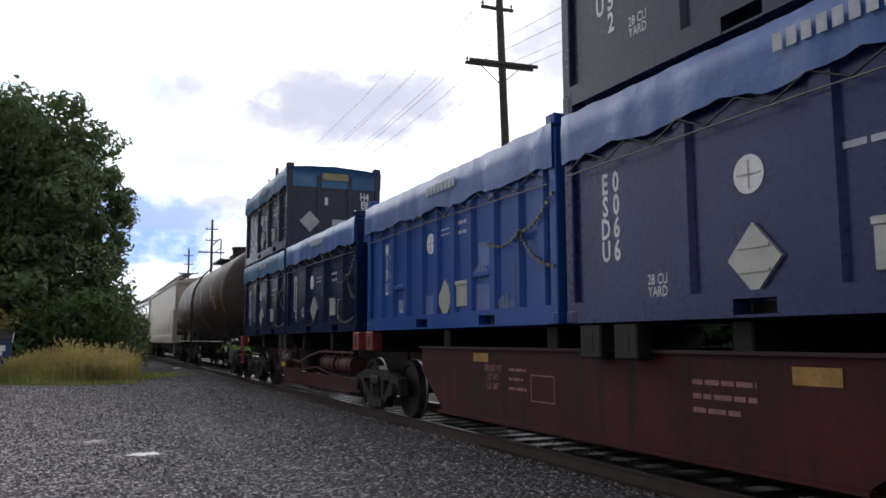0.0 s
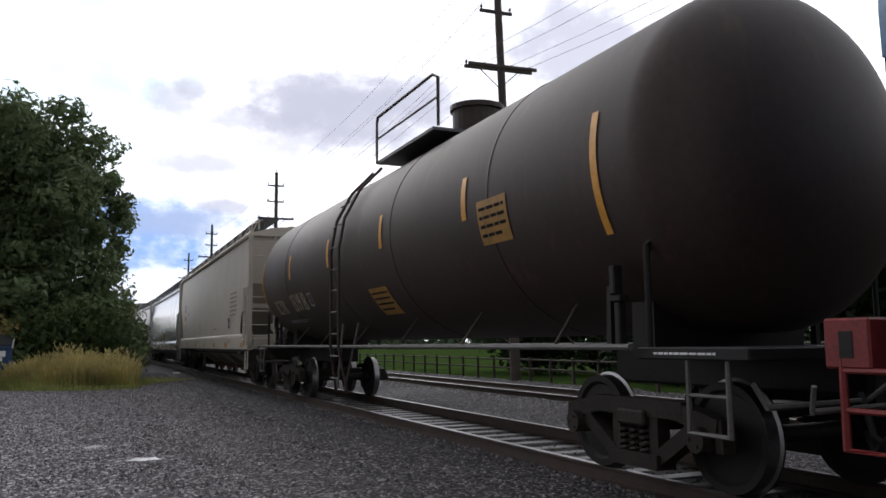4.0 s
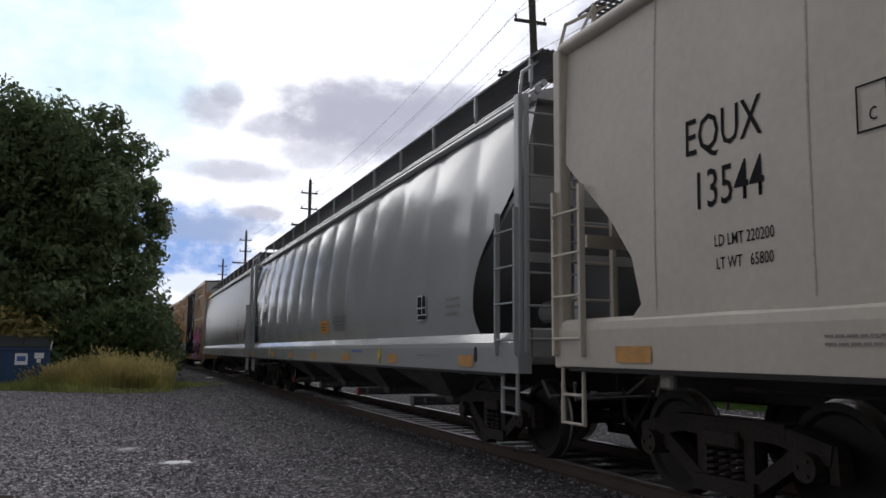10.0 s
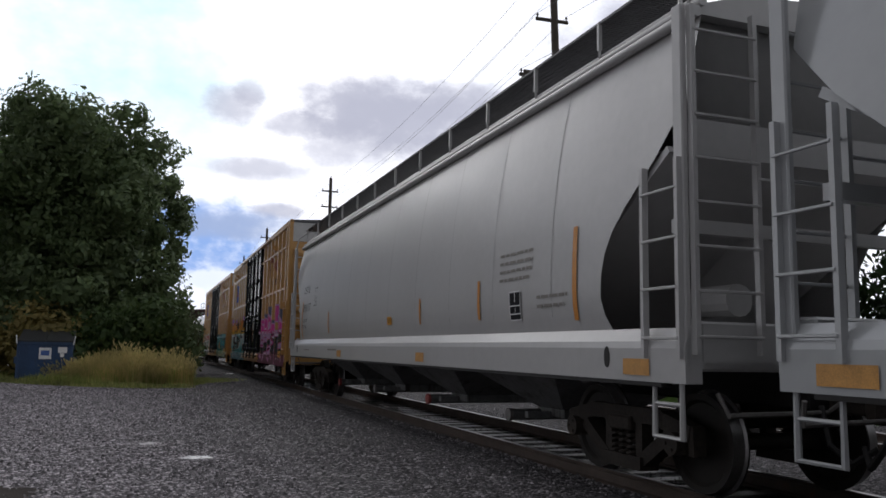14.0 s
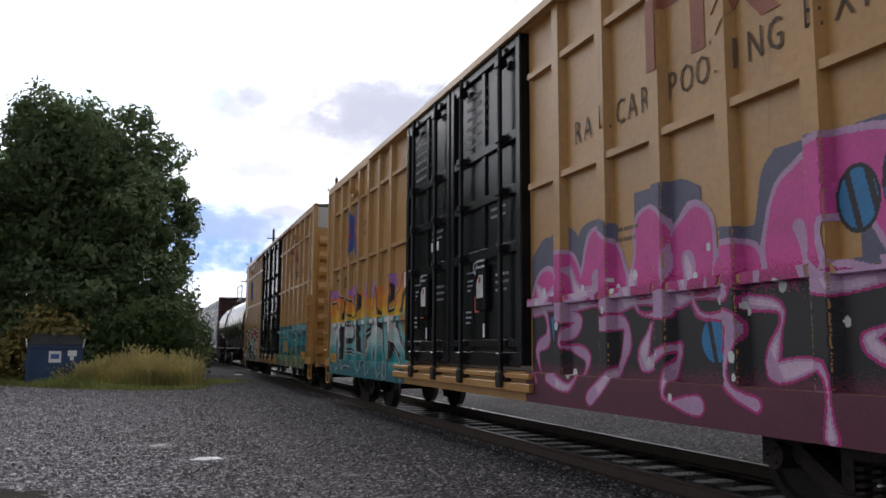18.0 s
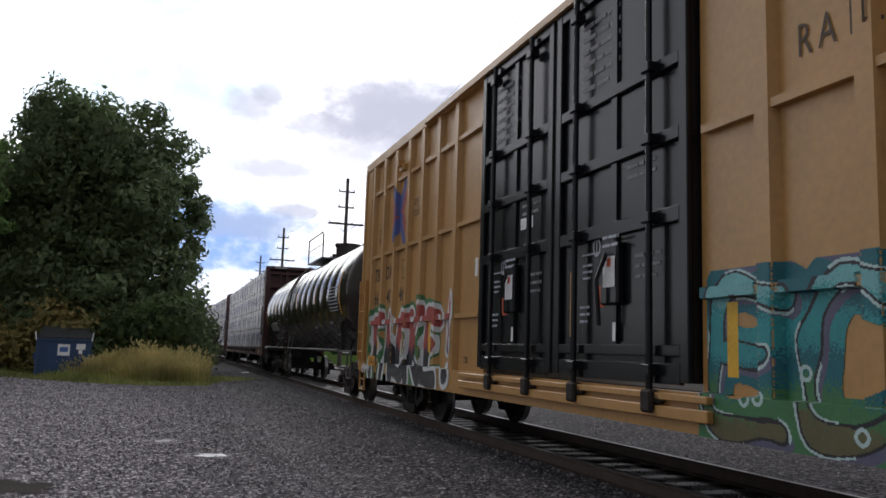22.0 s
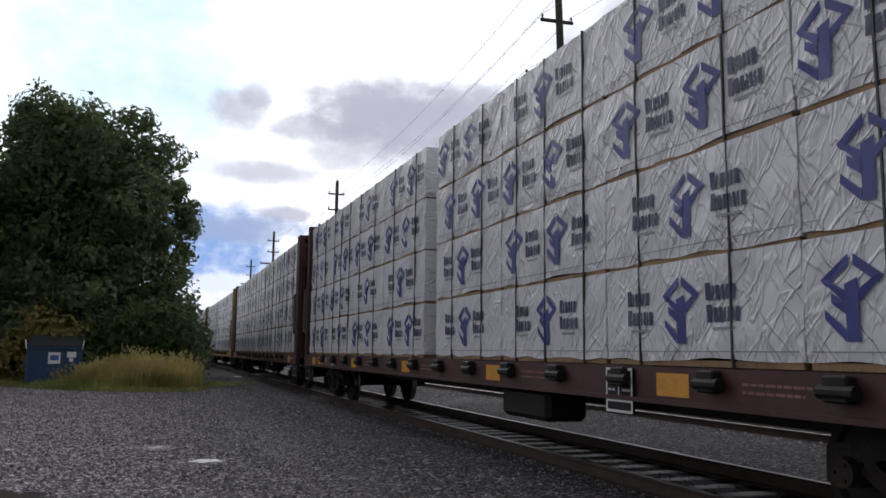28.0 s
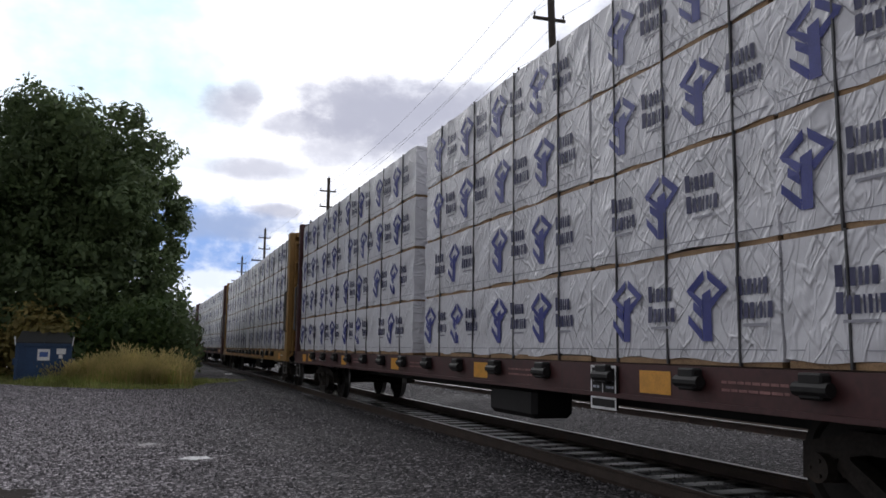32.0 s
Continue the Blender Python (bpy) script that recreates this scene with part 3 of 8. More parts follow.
def side_frame_mesh():
    bm = B()
    y0, y1 = -0.075, 0.075
    bar2(bm, (-0.62, 0.66), (0.62, 0.66), 0.15, y0, y1)
    for g in (-1, 1):
        bar2(bm, (g * 0.55, 0.66), (g * 1.02, 0.56), 0.15, y0, y1 - 0.004)
        bar2(bm, (g * 0.74, 0.50), (g * 0.30, 0.22), 0.13, y0, y1 - 0.006)
        bar2(bm, (g * 0.74, 0.60), (g * 0.70, 0.44), 0.10, y0, y1 - 0.010)
        bar2(bm, (g * 0.27, 0.62), (g * 0.27, 0.22), 0.11, y0, y1 - 0.014)
        bar2(bm, (g * 1.06, 0.60), (g * 1.07, 0.38), 0.08, y0, y1 - 0.018)
        box(bm, g * 0.80, g * 0.98, y0 - 0.02, y1 + 0.02, 0.36, 0.54, 0.02)
        cyl(bm, (g * 0.889, 0.06, 0.457), (g * 0.889, 0.15, 0.457), 0.105, n=14)
        for k in range(3):
            a = 2 * math.pi * k / 3
            cyl(bm, (g * 0.889 + 0.06 * math.cos(a), 0.14, 0.457 + 0.06 * math.sin(a)), (g * 0.889 + 0.06 * math.cos(a), 0.165, 0.457 + 0.06 * math.sin(a)), 0.016, n=6)
    bar2(bm, (-0.32, 0.20), (0.32, 0.20), 0.13, y0 - 0.03, y1 + 0.03)
    return mesh_of("side_frame", bm, IRON)


def spring_mesh():
    """A coil: a helix of short rods."""
    bm = B()
    pts = []
    for k in range(31):
        a = 2 * math.pi * k / 6
        pts.append((0.058 * math.cos(a), 0.058 * math.sin(a), 0.27 + 0.28 * k / 30))
    tube(bm, pts, 0.016, 5)
    return mesh_of("spring", bm, IRON)


def bolster_mesh():
    bm = B()
    box(bm, -0.2, 0.2, -1.12, 1.12, 0.50, 0.64, 0.02)
    cyl(bm, (0, 0, 0.6), (0, 0, 0.80), 0.22, n=16)
    for g in (-1, 1):
        box(bm, g * 0.42 - 0.05, g * 0.42 + 0.05, -0.75, 0.75, 0.38, 0.46)
        box(bm, g * 0.40 - 0.03, g * 0.40 + 0.03, 0.62, 0.80, 0.33, 0.53)
        box(bm, g * 0.40 - 0.03, g * 0.40 + 0.03, -0.80, -0.62, 0.33, 0.53)
    box(bm, -0.45, 0.45, -0.06, 0.06, 0.40, 0.52)
    return mesh_of("bogie", bm, IRON)


WHEELSET, SIDE_FRAME, SPRING, BOLSTER = wheelset_mesh(), side_frame_mesh(), spring_mesh(), bolster_mesh()


def bogie(car, x):
    b = part("bogie", BOLSTER, IRON, car, "rusty cast-iron bogie with coil springs", (x, 0, 0))
    for g in (-1, 1):
        part("side_frame", SIDE_FRAME, IRON, b, at=(0, 1.0, 0) if g > 0 else pose(0, -1.0, 0, 0, 0, 180))
        for k in (-0.14, 0.0, 0.14) if g > 0 else (0.0,):
            part("spring", SPRING, IRON, b, at=(k, g * 1.03, 0))
        w = part("wheelset", WHEELSET, WHEEL, b, "dark steel wheels with bright treads on an axle", (g * 0.889, 0, 0.457))
        WHEELSETS.append((w, g * 0.889))
    return b


def coupler(car, g, h):
    """Coupler, brake hose and cut lever at one end."""
    x = g * h
    bm = B()
    box(bm, min(x - g * 0.7, x + g * 0.38), max(x - g * 0.7, x + g * 0.38), -0.09, 0.09, 0.78, 0.98, 0.02)
    box(bm, min(x + g * 0.30, x + g * 0.58), max(x + g * 0.30, x + g * 0.58), -0.16, 0.14, 0.72, 1.02, 0.05)
    part("coupler", bm, IRON, car)
    bm = B()
    tube(bm, [(x + g * 0.1, 0.35, 0.85), (x + g * 0.25, 0.42, 0.55), (x + g * 0.4, 0.36, 0.42), (x + g * 0.55, 0.25, 0.55)], 0.025)
    part("brake_hose", bm, BLACK, car)
    bm = B()
    tube(bm, [(x + g * 0.05, 1.35, 0.95), (x + g * 0.12, 1.30, 0.78), (x + g * 0.12, 0.3, 0.80), (x + g * 0.25, 0.12, 0.98)], 0.018)
    part("cut_lever", bm, WHEELPAINT, car)


WHEELPAINT = stuff("dull_grey_steel", (0.125, 0.118, 0.112), 0.6, 0.2, 0.2, 5, RUST, 0.25)


def car_thing(name, label, s0, s1, bog):
    """A car between arc lengths s0 and s1, with bogies bog metres in from its ends (None: no bogie there)."""
    car = thing(name, label, "freight car", "cars of the train")
    half = (s1 - s0) / 2
    CARS.append((car, (s0 + s1) / 2, half - 2.2))
    for g, b in ((-1, bog[0]), (1, bog[1])):
        if b is not None:
            bogie(car, g * (half - b))
    return car, half


# ---- things on surfaces ----
def flat_at(y):
    return lambda x, z: y


def sheet(bm, x0, x1, z0, z1, f, nx=2, nz=2, off=0.006):
    """A thin skin that lies on the surface y = f(x, z)."""
    vs = [[bm.verts.new((x0 + (x1 - x0) * i / nx, f(x0 + (x1 - x0) * i / nx, z0 + (z1 - z0) * j / nz) + off, z0 + (z1 - z0) * j / nz)) for i in range(nx + 1)] for j in range(nz + 1)]
    for j in range(nz):
        for i in range(nx):
            bm.faces.new((vs[j][i], vs[j + 1][i], vs[j + 1][i + 1], vs[j][i + 1]))
    return bm


def decal(name, car, x, z, w, h, mat, f, label="", off=0.006, nz=3):
    return part(name, sheet(B(), x - w / 2, x + w / 2, z - h / 2, z + h / 2, f, 2, nz, off), mat, car, label)


def bars(name, car, x, z, w, h, rows, mat, f, seed=0, label="", cut=0.9, off=0.006):
    """Small print as rows of plain bars."""
    rnd = random.Random(seed)
    bm = B()
    for r in range(rows):
        zz = z + h / 2 - h * (r + 0.5) / rows
        u, end = x + w / 2, x - w / 2 + (0 if r < rows - 1 else w * 0.25 * rnd.random())
        while u > end + 0.01:
            k = min(rnd.uniform(0.25, 0.6) * h / rows * 3.2, u - end)
            sheet(bm, u - k, u, zz - h / rows * 0.18, zz + h / rows * 0.18, f, 1, 1, off)
            u -= k + 0.22 * h / rows
    p = part(name, bm, mat, car, label)
    p["kind"] = "stuff"
    return p


def lettering(car, text, x, z, size, mat, f, squeeze=0.8, name="lettering", off=0.004, bold=0.006):
    cu = bpy.data.curves.new(name, "FONT")
    cu.body, cu.size, cu.resolution_u, cu.offset, cu.space_line = text, size, 2, bold * size, 0.82
    cu.align_x, cu.align_y = "CENTER", "CENTER"
    tmp = bpy.data.objects.new(name, cu)
    scene.collection.objects.link(tmp)
    bpy.context.view_layer.update()
    me = bpy.data.meshes.new_from_object(tmp.evaluated_get(bpy.context.evaluated_depsgraph_get()))
    scene.collection.objects.unlink(tmp)
    bpy.data.objects.remove(tmp)
    bm = B()
    bm.from_mesh(me)
    bmesh.ops.triangulate(bm, faces=bm.faces)
    for v in bm.verts:
        px, pz = x - v.co.x * squeeze, z + v.co.y
        v.co = (px, f(px, pz) + off, pz)
    return part(name, bm, mat, car)


def frame_mark(car, x, z, w, h, t, mat, f, name="stencil_frame", off=0.006):
    bm = B()
    for a, b, c, d in ((x - w / 2, x + w / 2, z + h / 2 - t, z + h / 2), (x - w / 2, x + w / 2, z - h / 2, z - h / 2 + t), (x - w / 2, x - w / 2 + t, z - h / 2 + t, z + h / 2 - t), (x + w / 2 - t, x + w / 2, z - h / 2 + t, z + h / 2 - t)):
        sheet(bm, a, b, c, d, f, 6, 2, off)
    return part(name, bm, mat, car)


def disc(car, x, z, r, mat, f, name="round_mark", off=0.006):
    bm = B()
    vs = [bm.verts.new((x + r * math.cos(a), f(x, z) + off, z + r * math.sin(a))) for a in [2 * math.pi * k / 24 for k in range(24)]]
    bm.faces.new(vs[::-1])
    return part(name, bm, mat, car)


def ladder_side(car, x0, x1, y, z0, z1, n, mat, off=0.05):
    for x in (x0, x1):
        part("ladder_rail", box(B(), x - 0.022, x + 0.022, y - 0.01, y + off, z0, z1), mat, car)
    for i in range(n):
        z = z0 + (z1 - z0) * (i + 0.4) / n
        part("rung", cyl(B(), (x0, y + off, z), (x1, y + off, z), 0.014, n=6), mat, car)


def ladder_end(car, x, g, y0, y1, z0, z1, n, mat):
    for y in (y0, y1):
        part("ladder_rail", box(B(), min(x, x + g * 0.06), max(x, x + g * 0.06), y - 0.022, y + 0.022, z0, z1), mat, car)
    for i in range(n):
        z = z0 + (z1 - z0) * (i + 0.4) / n
        part("rung", cyl(B(), (x + g * 0.06, y0, z), (x + g * 0.06, y1, z), 0.014, n=6), mat, car)


def stirrup(car, x0, x1, y, z0, z1, mat):
    bm = tube(B(), [(x0, y, z1), (x0, y, z0), (x1, y, z0), (x1, y, z1)], 0.02)
    tube(bm, [(x0, y, (z0 + z1) / 2), (x1, y, (z0 + z1) / 2)], 0.016)
    return part("step", bm, mat, car)


# ---- containers on flat cars ----
def chain_links(xa, za, xb, zb):
    """A sagging run of links, turned by quarters, along the side of a container."""
    bm = B()
    n = max(4, int(math.hypot(xb - xa, zb - za) / 0.052))
    for k in range(n + 1):
        u = k / n
        x, z = xa + (xb - xa) * u, za + (zb - za) * u - 0.09 * math.sin(math.pi * u)
        w = 0.020 if k % 2 else 0.007
        box(bm, x - 0.032, x + 0.032, 1.243, 1.243 + 0.027 - w * 0.5, z - w, z + w)
    return bm


def container(s0, s1, z0, z1, mat, tarp, label, ribs, code, marks, seed, chain=False, low=0.42, code_x=None, end_marks=False):
    c = thing("container", label, "container", "containers on the flat cars")
    h = (s1 - s0) / 2
    CARS.append((c, (s0 + s1) / 2, h - 0.5))
    rnd = random.Random(seed)
    ys, yr = 1.165, 1.225
    panel = flat_at(ys)
    for g in (-1, 1):
        part("side_panel", box(B(), -h + 0.1, h - 0.1, g * (ys - 0.03), g * ys, z0 + 0.2, z1 - 0.06), mat, c)
        part("top_rail", box(B(), -h + 0.1, h - 0.1, g * 1.10, g * 1.21, z1 - 0.12, z1, 0.015), mat, c)
        notch = [(-1.66, -1.24), (0.40, 0.82)]
        outline = [(-h + 0.1, z0)]
        for n0, n1 in notch:
            outline += [(n0, z0), (n0, z0 + 0.14), (n1, z0 + 0.14), (n1, z0)]
        outline += [(h - 0.1, z0), (h - 0.1, z0 + 0.2), (-h + 0.1, z0 + 0.2)]
        part("bottom_rail", extrude(B(), outline, "y", g * 1.05, g * 1.222), mat, c)
        for n0, n1 in notch:
            # a black plate behind the notch paints the dark inside the pocket
            part("fork_pocket", box(B(), n0, n1, g * 0.98, g * 1.02, z0, z0 + 0.15), BLACK, c, "black plate for the shade inside the open fork pocket")
            part("pocket_lip", box(B(), n0 + 0.002, n1 - 0.002, g * 1.08, g * 1.216, z0, z0 + 0.022), mat, c)
        part("end_panel", box(B(), g * (h - 0.09), g * (h - 0.04), -1.1, 1.1, z0 + 0.1, z1 - 0.05), mat, c)
        for y in (-0.4, 0.4):
            part("end_rib", box(B(), g * (h - 0.05), g * (h - 0.001), y - 0.06, y + 0.06, z0 + 0.1, z1 - 0.1, 0.01), mat, c)
        part("end_rail", box(B(), g * (h - 0.12), g * (h - 0.005), -1.1, 1.1, z0, z0 + 0.16, 0.01), mat, c)
        for e in (-1, 1):
            part("corner_post", box(B(), e * (h - 0.14), e * h, g * 1.08, g * 1.22, z0 + 0.12, z1 + 0.02, 0.012), mat, c)
            for z in (z0, z1 + 0.05):
                bm = box(B(), e * (h - 0.18), e * (h + 0.002), g * 1.05, g * 1.226, z, z + 0.13, 0.012)
                box(bm, e * (h - 0.13), e * (h - 0.05), g * 1.20, g * 1.232, z + 0.03, z + 0.10)
                part("corner_casting", bm, mat, c)
    part("floor", box(B(), -h + 0.1, h - 0.1, -1.05, 1.05, z0 + 0.12, z0 + 0.18), mat, c)
    for r, w in ribs:
        part("rib", extrude(B(), [(r - w / 2 - 0.03, ys - 0.01), (r + w / 2 + 0.03, ys - 0.01), (r + w / 2, yr - 0.006), (r - w / 2, yr - 0.006)], "z", z0 + 0.2, z1 - 0.1), mat, c)
    # tarpaulin over the top, scalloped along its lower edge
    verts, faces, nx = [], [], 44
    prof = [(-1.245, -low), (-1.25, -0.2), (-1.24, 0.01), (-0.8, 0.07), (0, 0.10), (0.8, 0.07), (1.24, 0.01), (1.25, -0.2), (1.245, -low)]
    for i in range(nx + 1):
        x = -h + 0.02 + (2 * h - 0.04) * i / nx
        sag = 0.06 * abs(math.sin(2.3 * x + seed)) + rnd.uniform(-0.015, 0.015)
        for k, (y, dz) in enumerate(prof):
            edge = k in (0, 8)
            z = z1 + 0.05 + dz - (sag if edge else 0) + rnd.uniform(-0.008, 0.012)
            fold = 0.018 * math.sin(9 * x + 2.4 * math.sin(3.1 * x + seed)) if k in (0, 1, 7, 8) else 0
            verts.append((x, y + (fold + 0.012) * (1 if y > 0 else -1), z))
    n = len(prof)
    for i in range(nx):
        for k in range(n - 1):
            a = i * n + k
            faces.append((a, a + 1, a + n + 1, a + n))
    for e in (0, nx):
        faces.append([e * n + k for k in range(n)])
    me = bpy.data.meshes.new("tarpaulin")
    me.from_pydata(verts, [], faces)
    me.materials.append(tarp)
    me.polygons.foreach_set("use_smooth", [True] * len(me.polygons))
    tp = part("tarpaulin", me, tarp, c, "creased blue tarpaulin lashed over the top")
    # the owner's name on the tarpaulin, as plain upright bars
    bm = B()
    for k in range(8):
        x = 0.22 - k * 0.125
        box(bm, x - 0.042, x + 0.042, 1.288, 1.292, z1 - 0.19, z1 - 0.06)
    part("printed_name", bm, WHITEFADED, tp)["kind"] = "stuff"
    # lashing rope in shallow zigzags
    pts = []
    k = 0
    x = -h + 0.12
    while x < h - 0.1:
        pts.append((x, 1.255, z1 - low - 0.02 + (0.04 if k % 2 else -0.10)))
        x += 0.33
        k += 1
    part("rope", tube(B(), pts, 0.009, 5), BLACK, c)
    part("cable", tube(B(), [(-h + 0.1, 1.262, z1 - low - 0.16), (0, 1.262, z1 - low - 0.13), (h - 0.1, 1.262, z1 - low - 0.15)], 0.008, 5), WHEELPAINT, c)
    # marks
    f = panel
    for i, (a, b) in enumerate(code):
        z = z0 + (1.30 if len(code) == 4 else 1.25) - i * 0.215
        lettering(c, a, code_x or h - 0.62, z, 0.27, WHITEP, f, 0.72, bold=0.03)
        if b:
            lettering(c, b, (code_x or h - 0.62) - 0.17, z if len(code) == 4 else z - 0.02, 0.27, WHITEP, f, 0.72, bold=0.03)
    for kind, x, z, *more in marks:
        z += z0 - 1.4
        if kind == "diamond":
            bm = B()
            extrude(bm, [(x - 0.26, z), (x, z - 0.27), (x + 0.26, z), (x, z + 0.27)], "y", ys, ys + 0.035)
            for dz in (-0.09, 0.09):
                box(bm, x - 0.15, x + 0.15, ys + 0.02, ys + 0.045, z + dz - 0.012, z + dz + 0.012)
            part("placard_holder", bm, PLACARD, c, "grey metal diamond placard holder")
        elif kind == "square":
            bm = box(B(), x - 0.19, x + 0.19, ys, ys + 0.03, z - 0.17, z + 0.17, 0.008)
            box(bm, x - 0.19, x + 0.19, ys + 0.02, ys + 0.045, z + 0.12, z + 0.17)
            box(bm, x - 0.215, x - 0.18, ys, ys + 0.045, z - 0.03, z + 0.03)
            part("document_box", bm, PLACARD, c, "flat grey metal document box")
        elif kind == "circle":
            d = disc(c, x, z, 0.15, WHITEP, f)
            part("print_line", box(B(), x - 0.12, x + 0.12, ys + 0.008, ys + 0.011, z - 0.008, z + 0.008), PLACARD, d)
            part("print_line", box(B(), x - 0.008, x + 0.008, ys + 0.008, ys + 0.011, z - 0.11, z + 0.11), PLACARD, d)
        elif kind == "yard":
            lettering(c, "28 CU\nYARD", x, z, 0.13, WHITEP, f, 0.75)
        elif kind == "bars":
            bars("stencil", c, x, z, more[0], more[1], more[2], WHITEFADED, f, seed + int(x * 10))
        elif kind == "label":
            decal("label", c, x, z, more[0], more[1], WHITEP, f, "white paper label")
        elif kind == "frame":
            frame_mark(c, x, z, 0.34, 0.36, 0.03, PLACARD, f, "holder_frame")
        elif kind == "worn":
            decal("scuff_patch", c, x, z, more[0], more[1], PALEBLUE, f, "pale repaint patch")
    if chain:
        knot = (-2.32, z0 + 1.03)
        runs = [((-1.55, z0 + 1.00), knot), (knot, (-h + 0.04, z0 + 1.36)), (knot, (-h + 0.04, z0 + 0.60))]
        if chain == "double":
            runs += [((-1.72, z0 + 0.27), (-h + 0.04, z0 + 0.26))]
            for x in (-2.18, -2.36):
                part("locking_bar", tube(B(), [(x, 1.215, z0 + 0.22), (x - 0.02, 1.265, z0 + 0.6), (x + 0.02, 1.262, z0 + 1.08)], 0.017, 6), BLACK, c)
        for (xa, za), (xb, zb) in runs:
            part("chain", chain_links(xa, za, xb, zb), WHEELPAINT, c, "slack steel chain")
        part("chain_hook", tube(B(), [(knot[0] + 0.06, 1.24, knot[1]), (knot[0], 1.272, knot[1] - 0.05), (knot[0] - 0.05, 1.272, knot[1] + 0.03)], 0.02, 6), WHEELPAINT, c)
    if end_marks:
        turned = Matrix.Translation((-(h - 0.035), 0, 0)) @ pose(0, 0, 0, 0, 0, 90)
        bm = extrude(B(), [(0.38, z0 + 0.66), (0.64, z0 + 0.39), (0.90, z0 + 0.66), (0.64, z0 + 0.93)], "y", 0.0, 0.035)
        for dz in (-0.09, 0.09):
            box(bm, 0.49, 0.79, 0.02, 0.045, z0 + 0.66 + dz - 0.012, z0 + 0.66 + dz + 0.012)
        part("placard_holder", bm, PLACARD, c, "grey metal diamond placard holder", turned)
        part("document_box", box(B(), -0.32, 0.06, 0.0, 0.03, z0 + 0.38, z0 + 0.74, 0.008), PLACARD, c, "flat grey metal document box", turned)
        part("label", box(B(), 0.17, 0.25, 0.0, 0.004, z0 + 1.1, z0 + 1.3), WHITEP, c, "white paper label", turned)
        for i, (a, b) in enumerate(code):
            lettering(c, a + b, -0.80, z0 + 1.36 - i * 0.215, 0.27, WHITEP, flat_at(0), 0.72, bold=0.03).matrix_basis = turned
        part("paper_label", box(B(), -0.35, 0.32, 0.0, 0.006, -0.09, 0.09), TANLABEL, tp, "tan paper label", Matrix.Translation((-h - 0.004, 0, z1 - 0.12)) @ pose(0, 0, 0, 0, 0, 90))
    return c


PLACARD = stuff("placard_metal", (0.38, 0.38, 0.36), 0.45, 0.3, 0.12, 6, (0.2, 0.19, 0.17), 0.25)
WHITEFADED = stuff("faded_white_print", (0.42, 0.44, 0.50), 0.6, 0, 0.15, 8)
PALETAG = stuff("pale_tag_paint", (0.30, 0.38, 0.55), 0.6, 0, 0.15, 8)
TANLABEL = stuff("tan_paper_label", (0.30, 0.26, 0.16), 0.7, 0, 0.15, 8)
PALEBLUE = stuff("pale_blue_patch", (0.10, 0.15, 0.36), 0.5, 0, 0.2, 5, (0.3, 0.34, 0.45), 0.35)


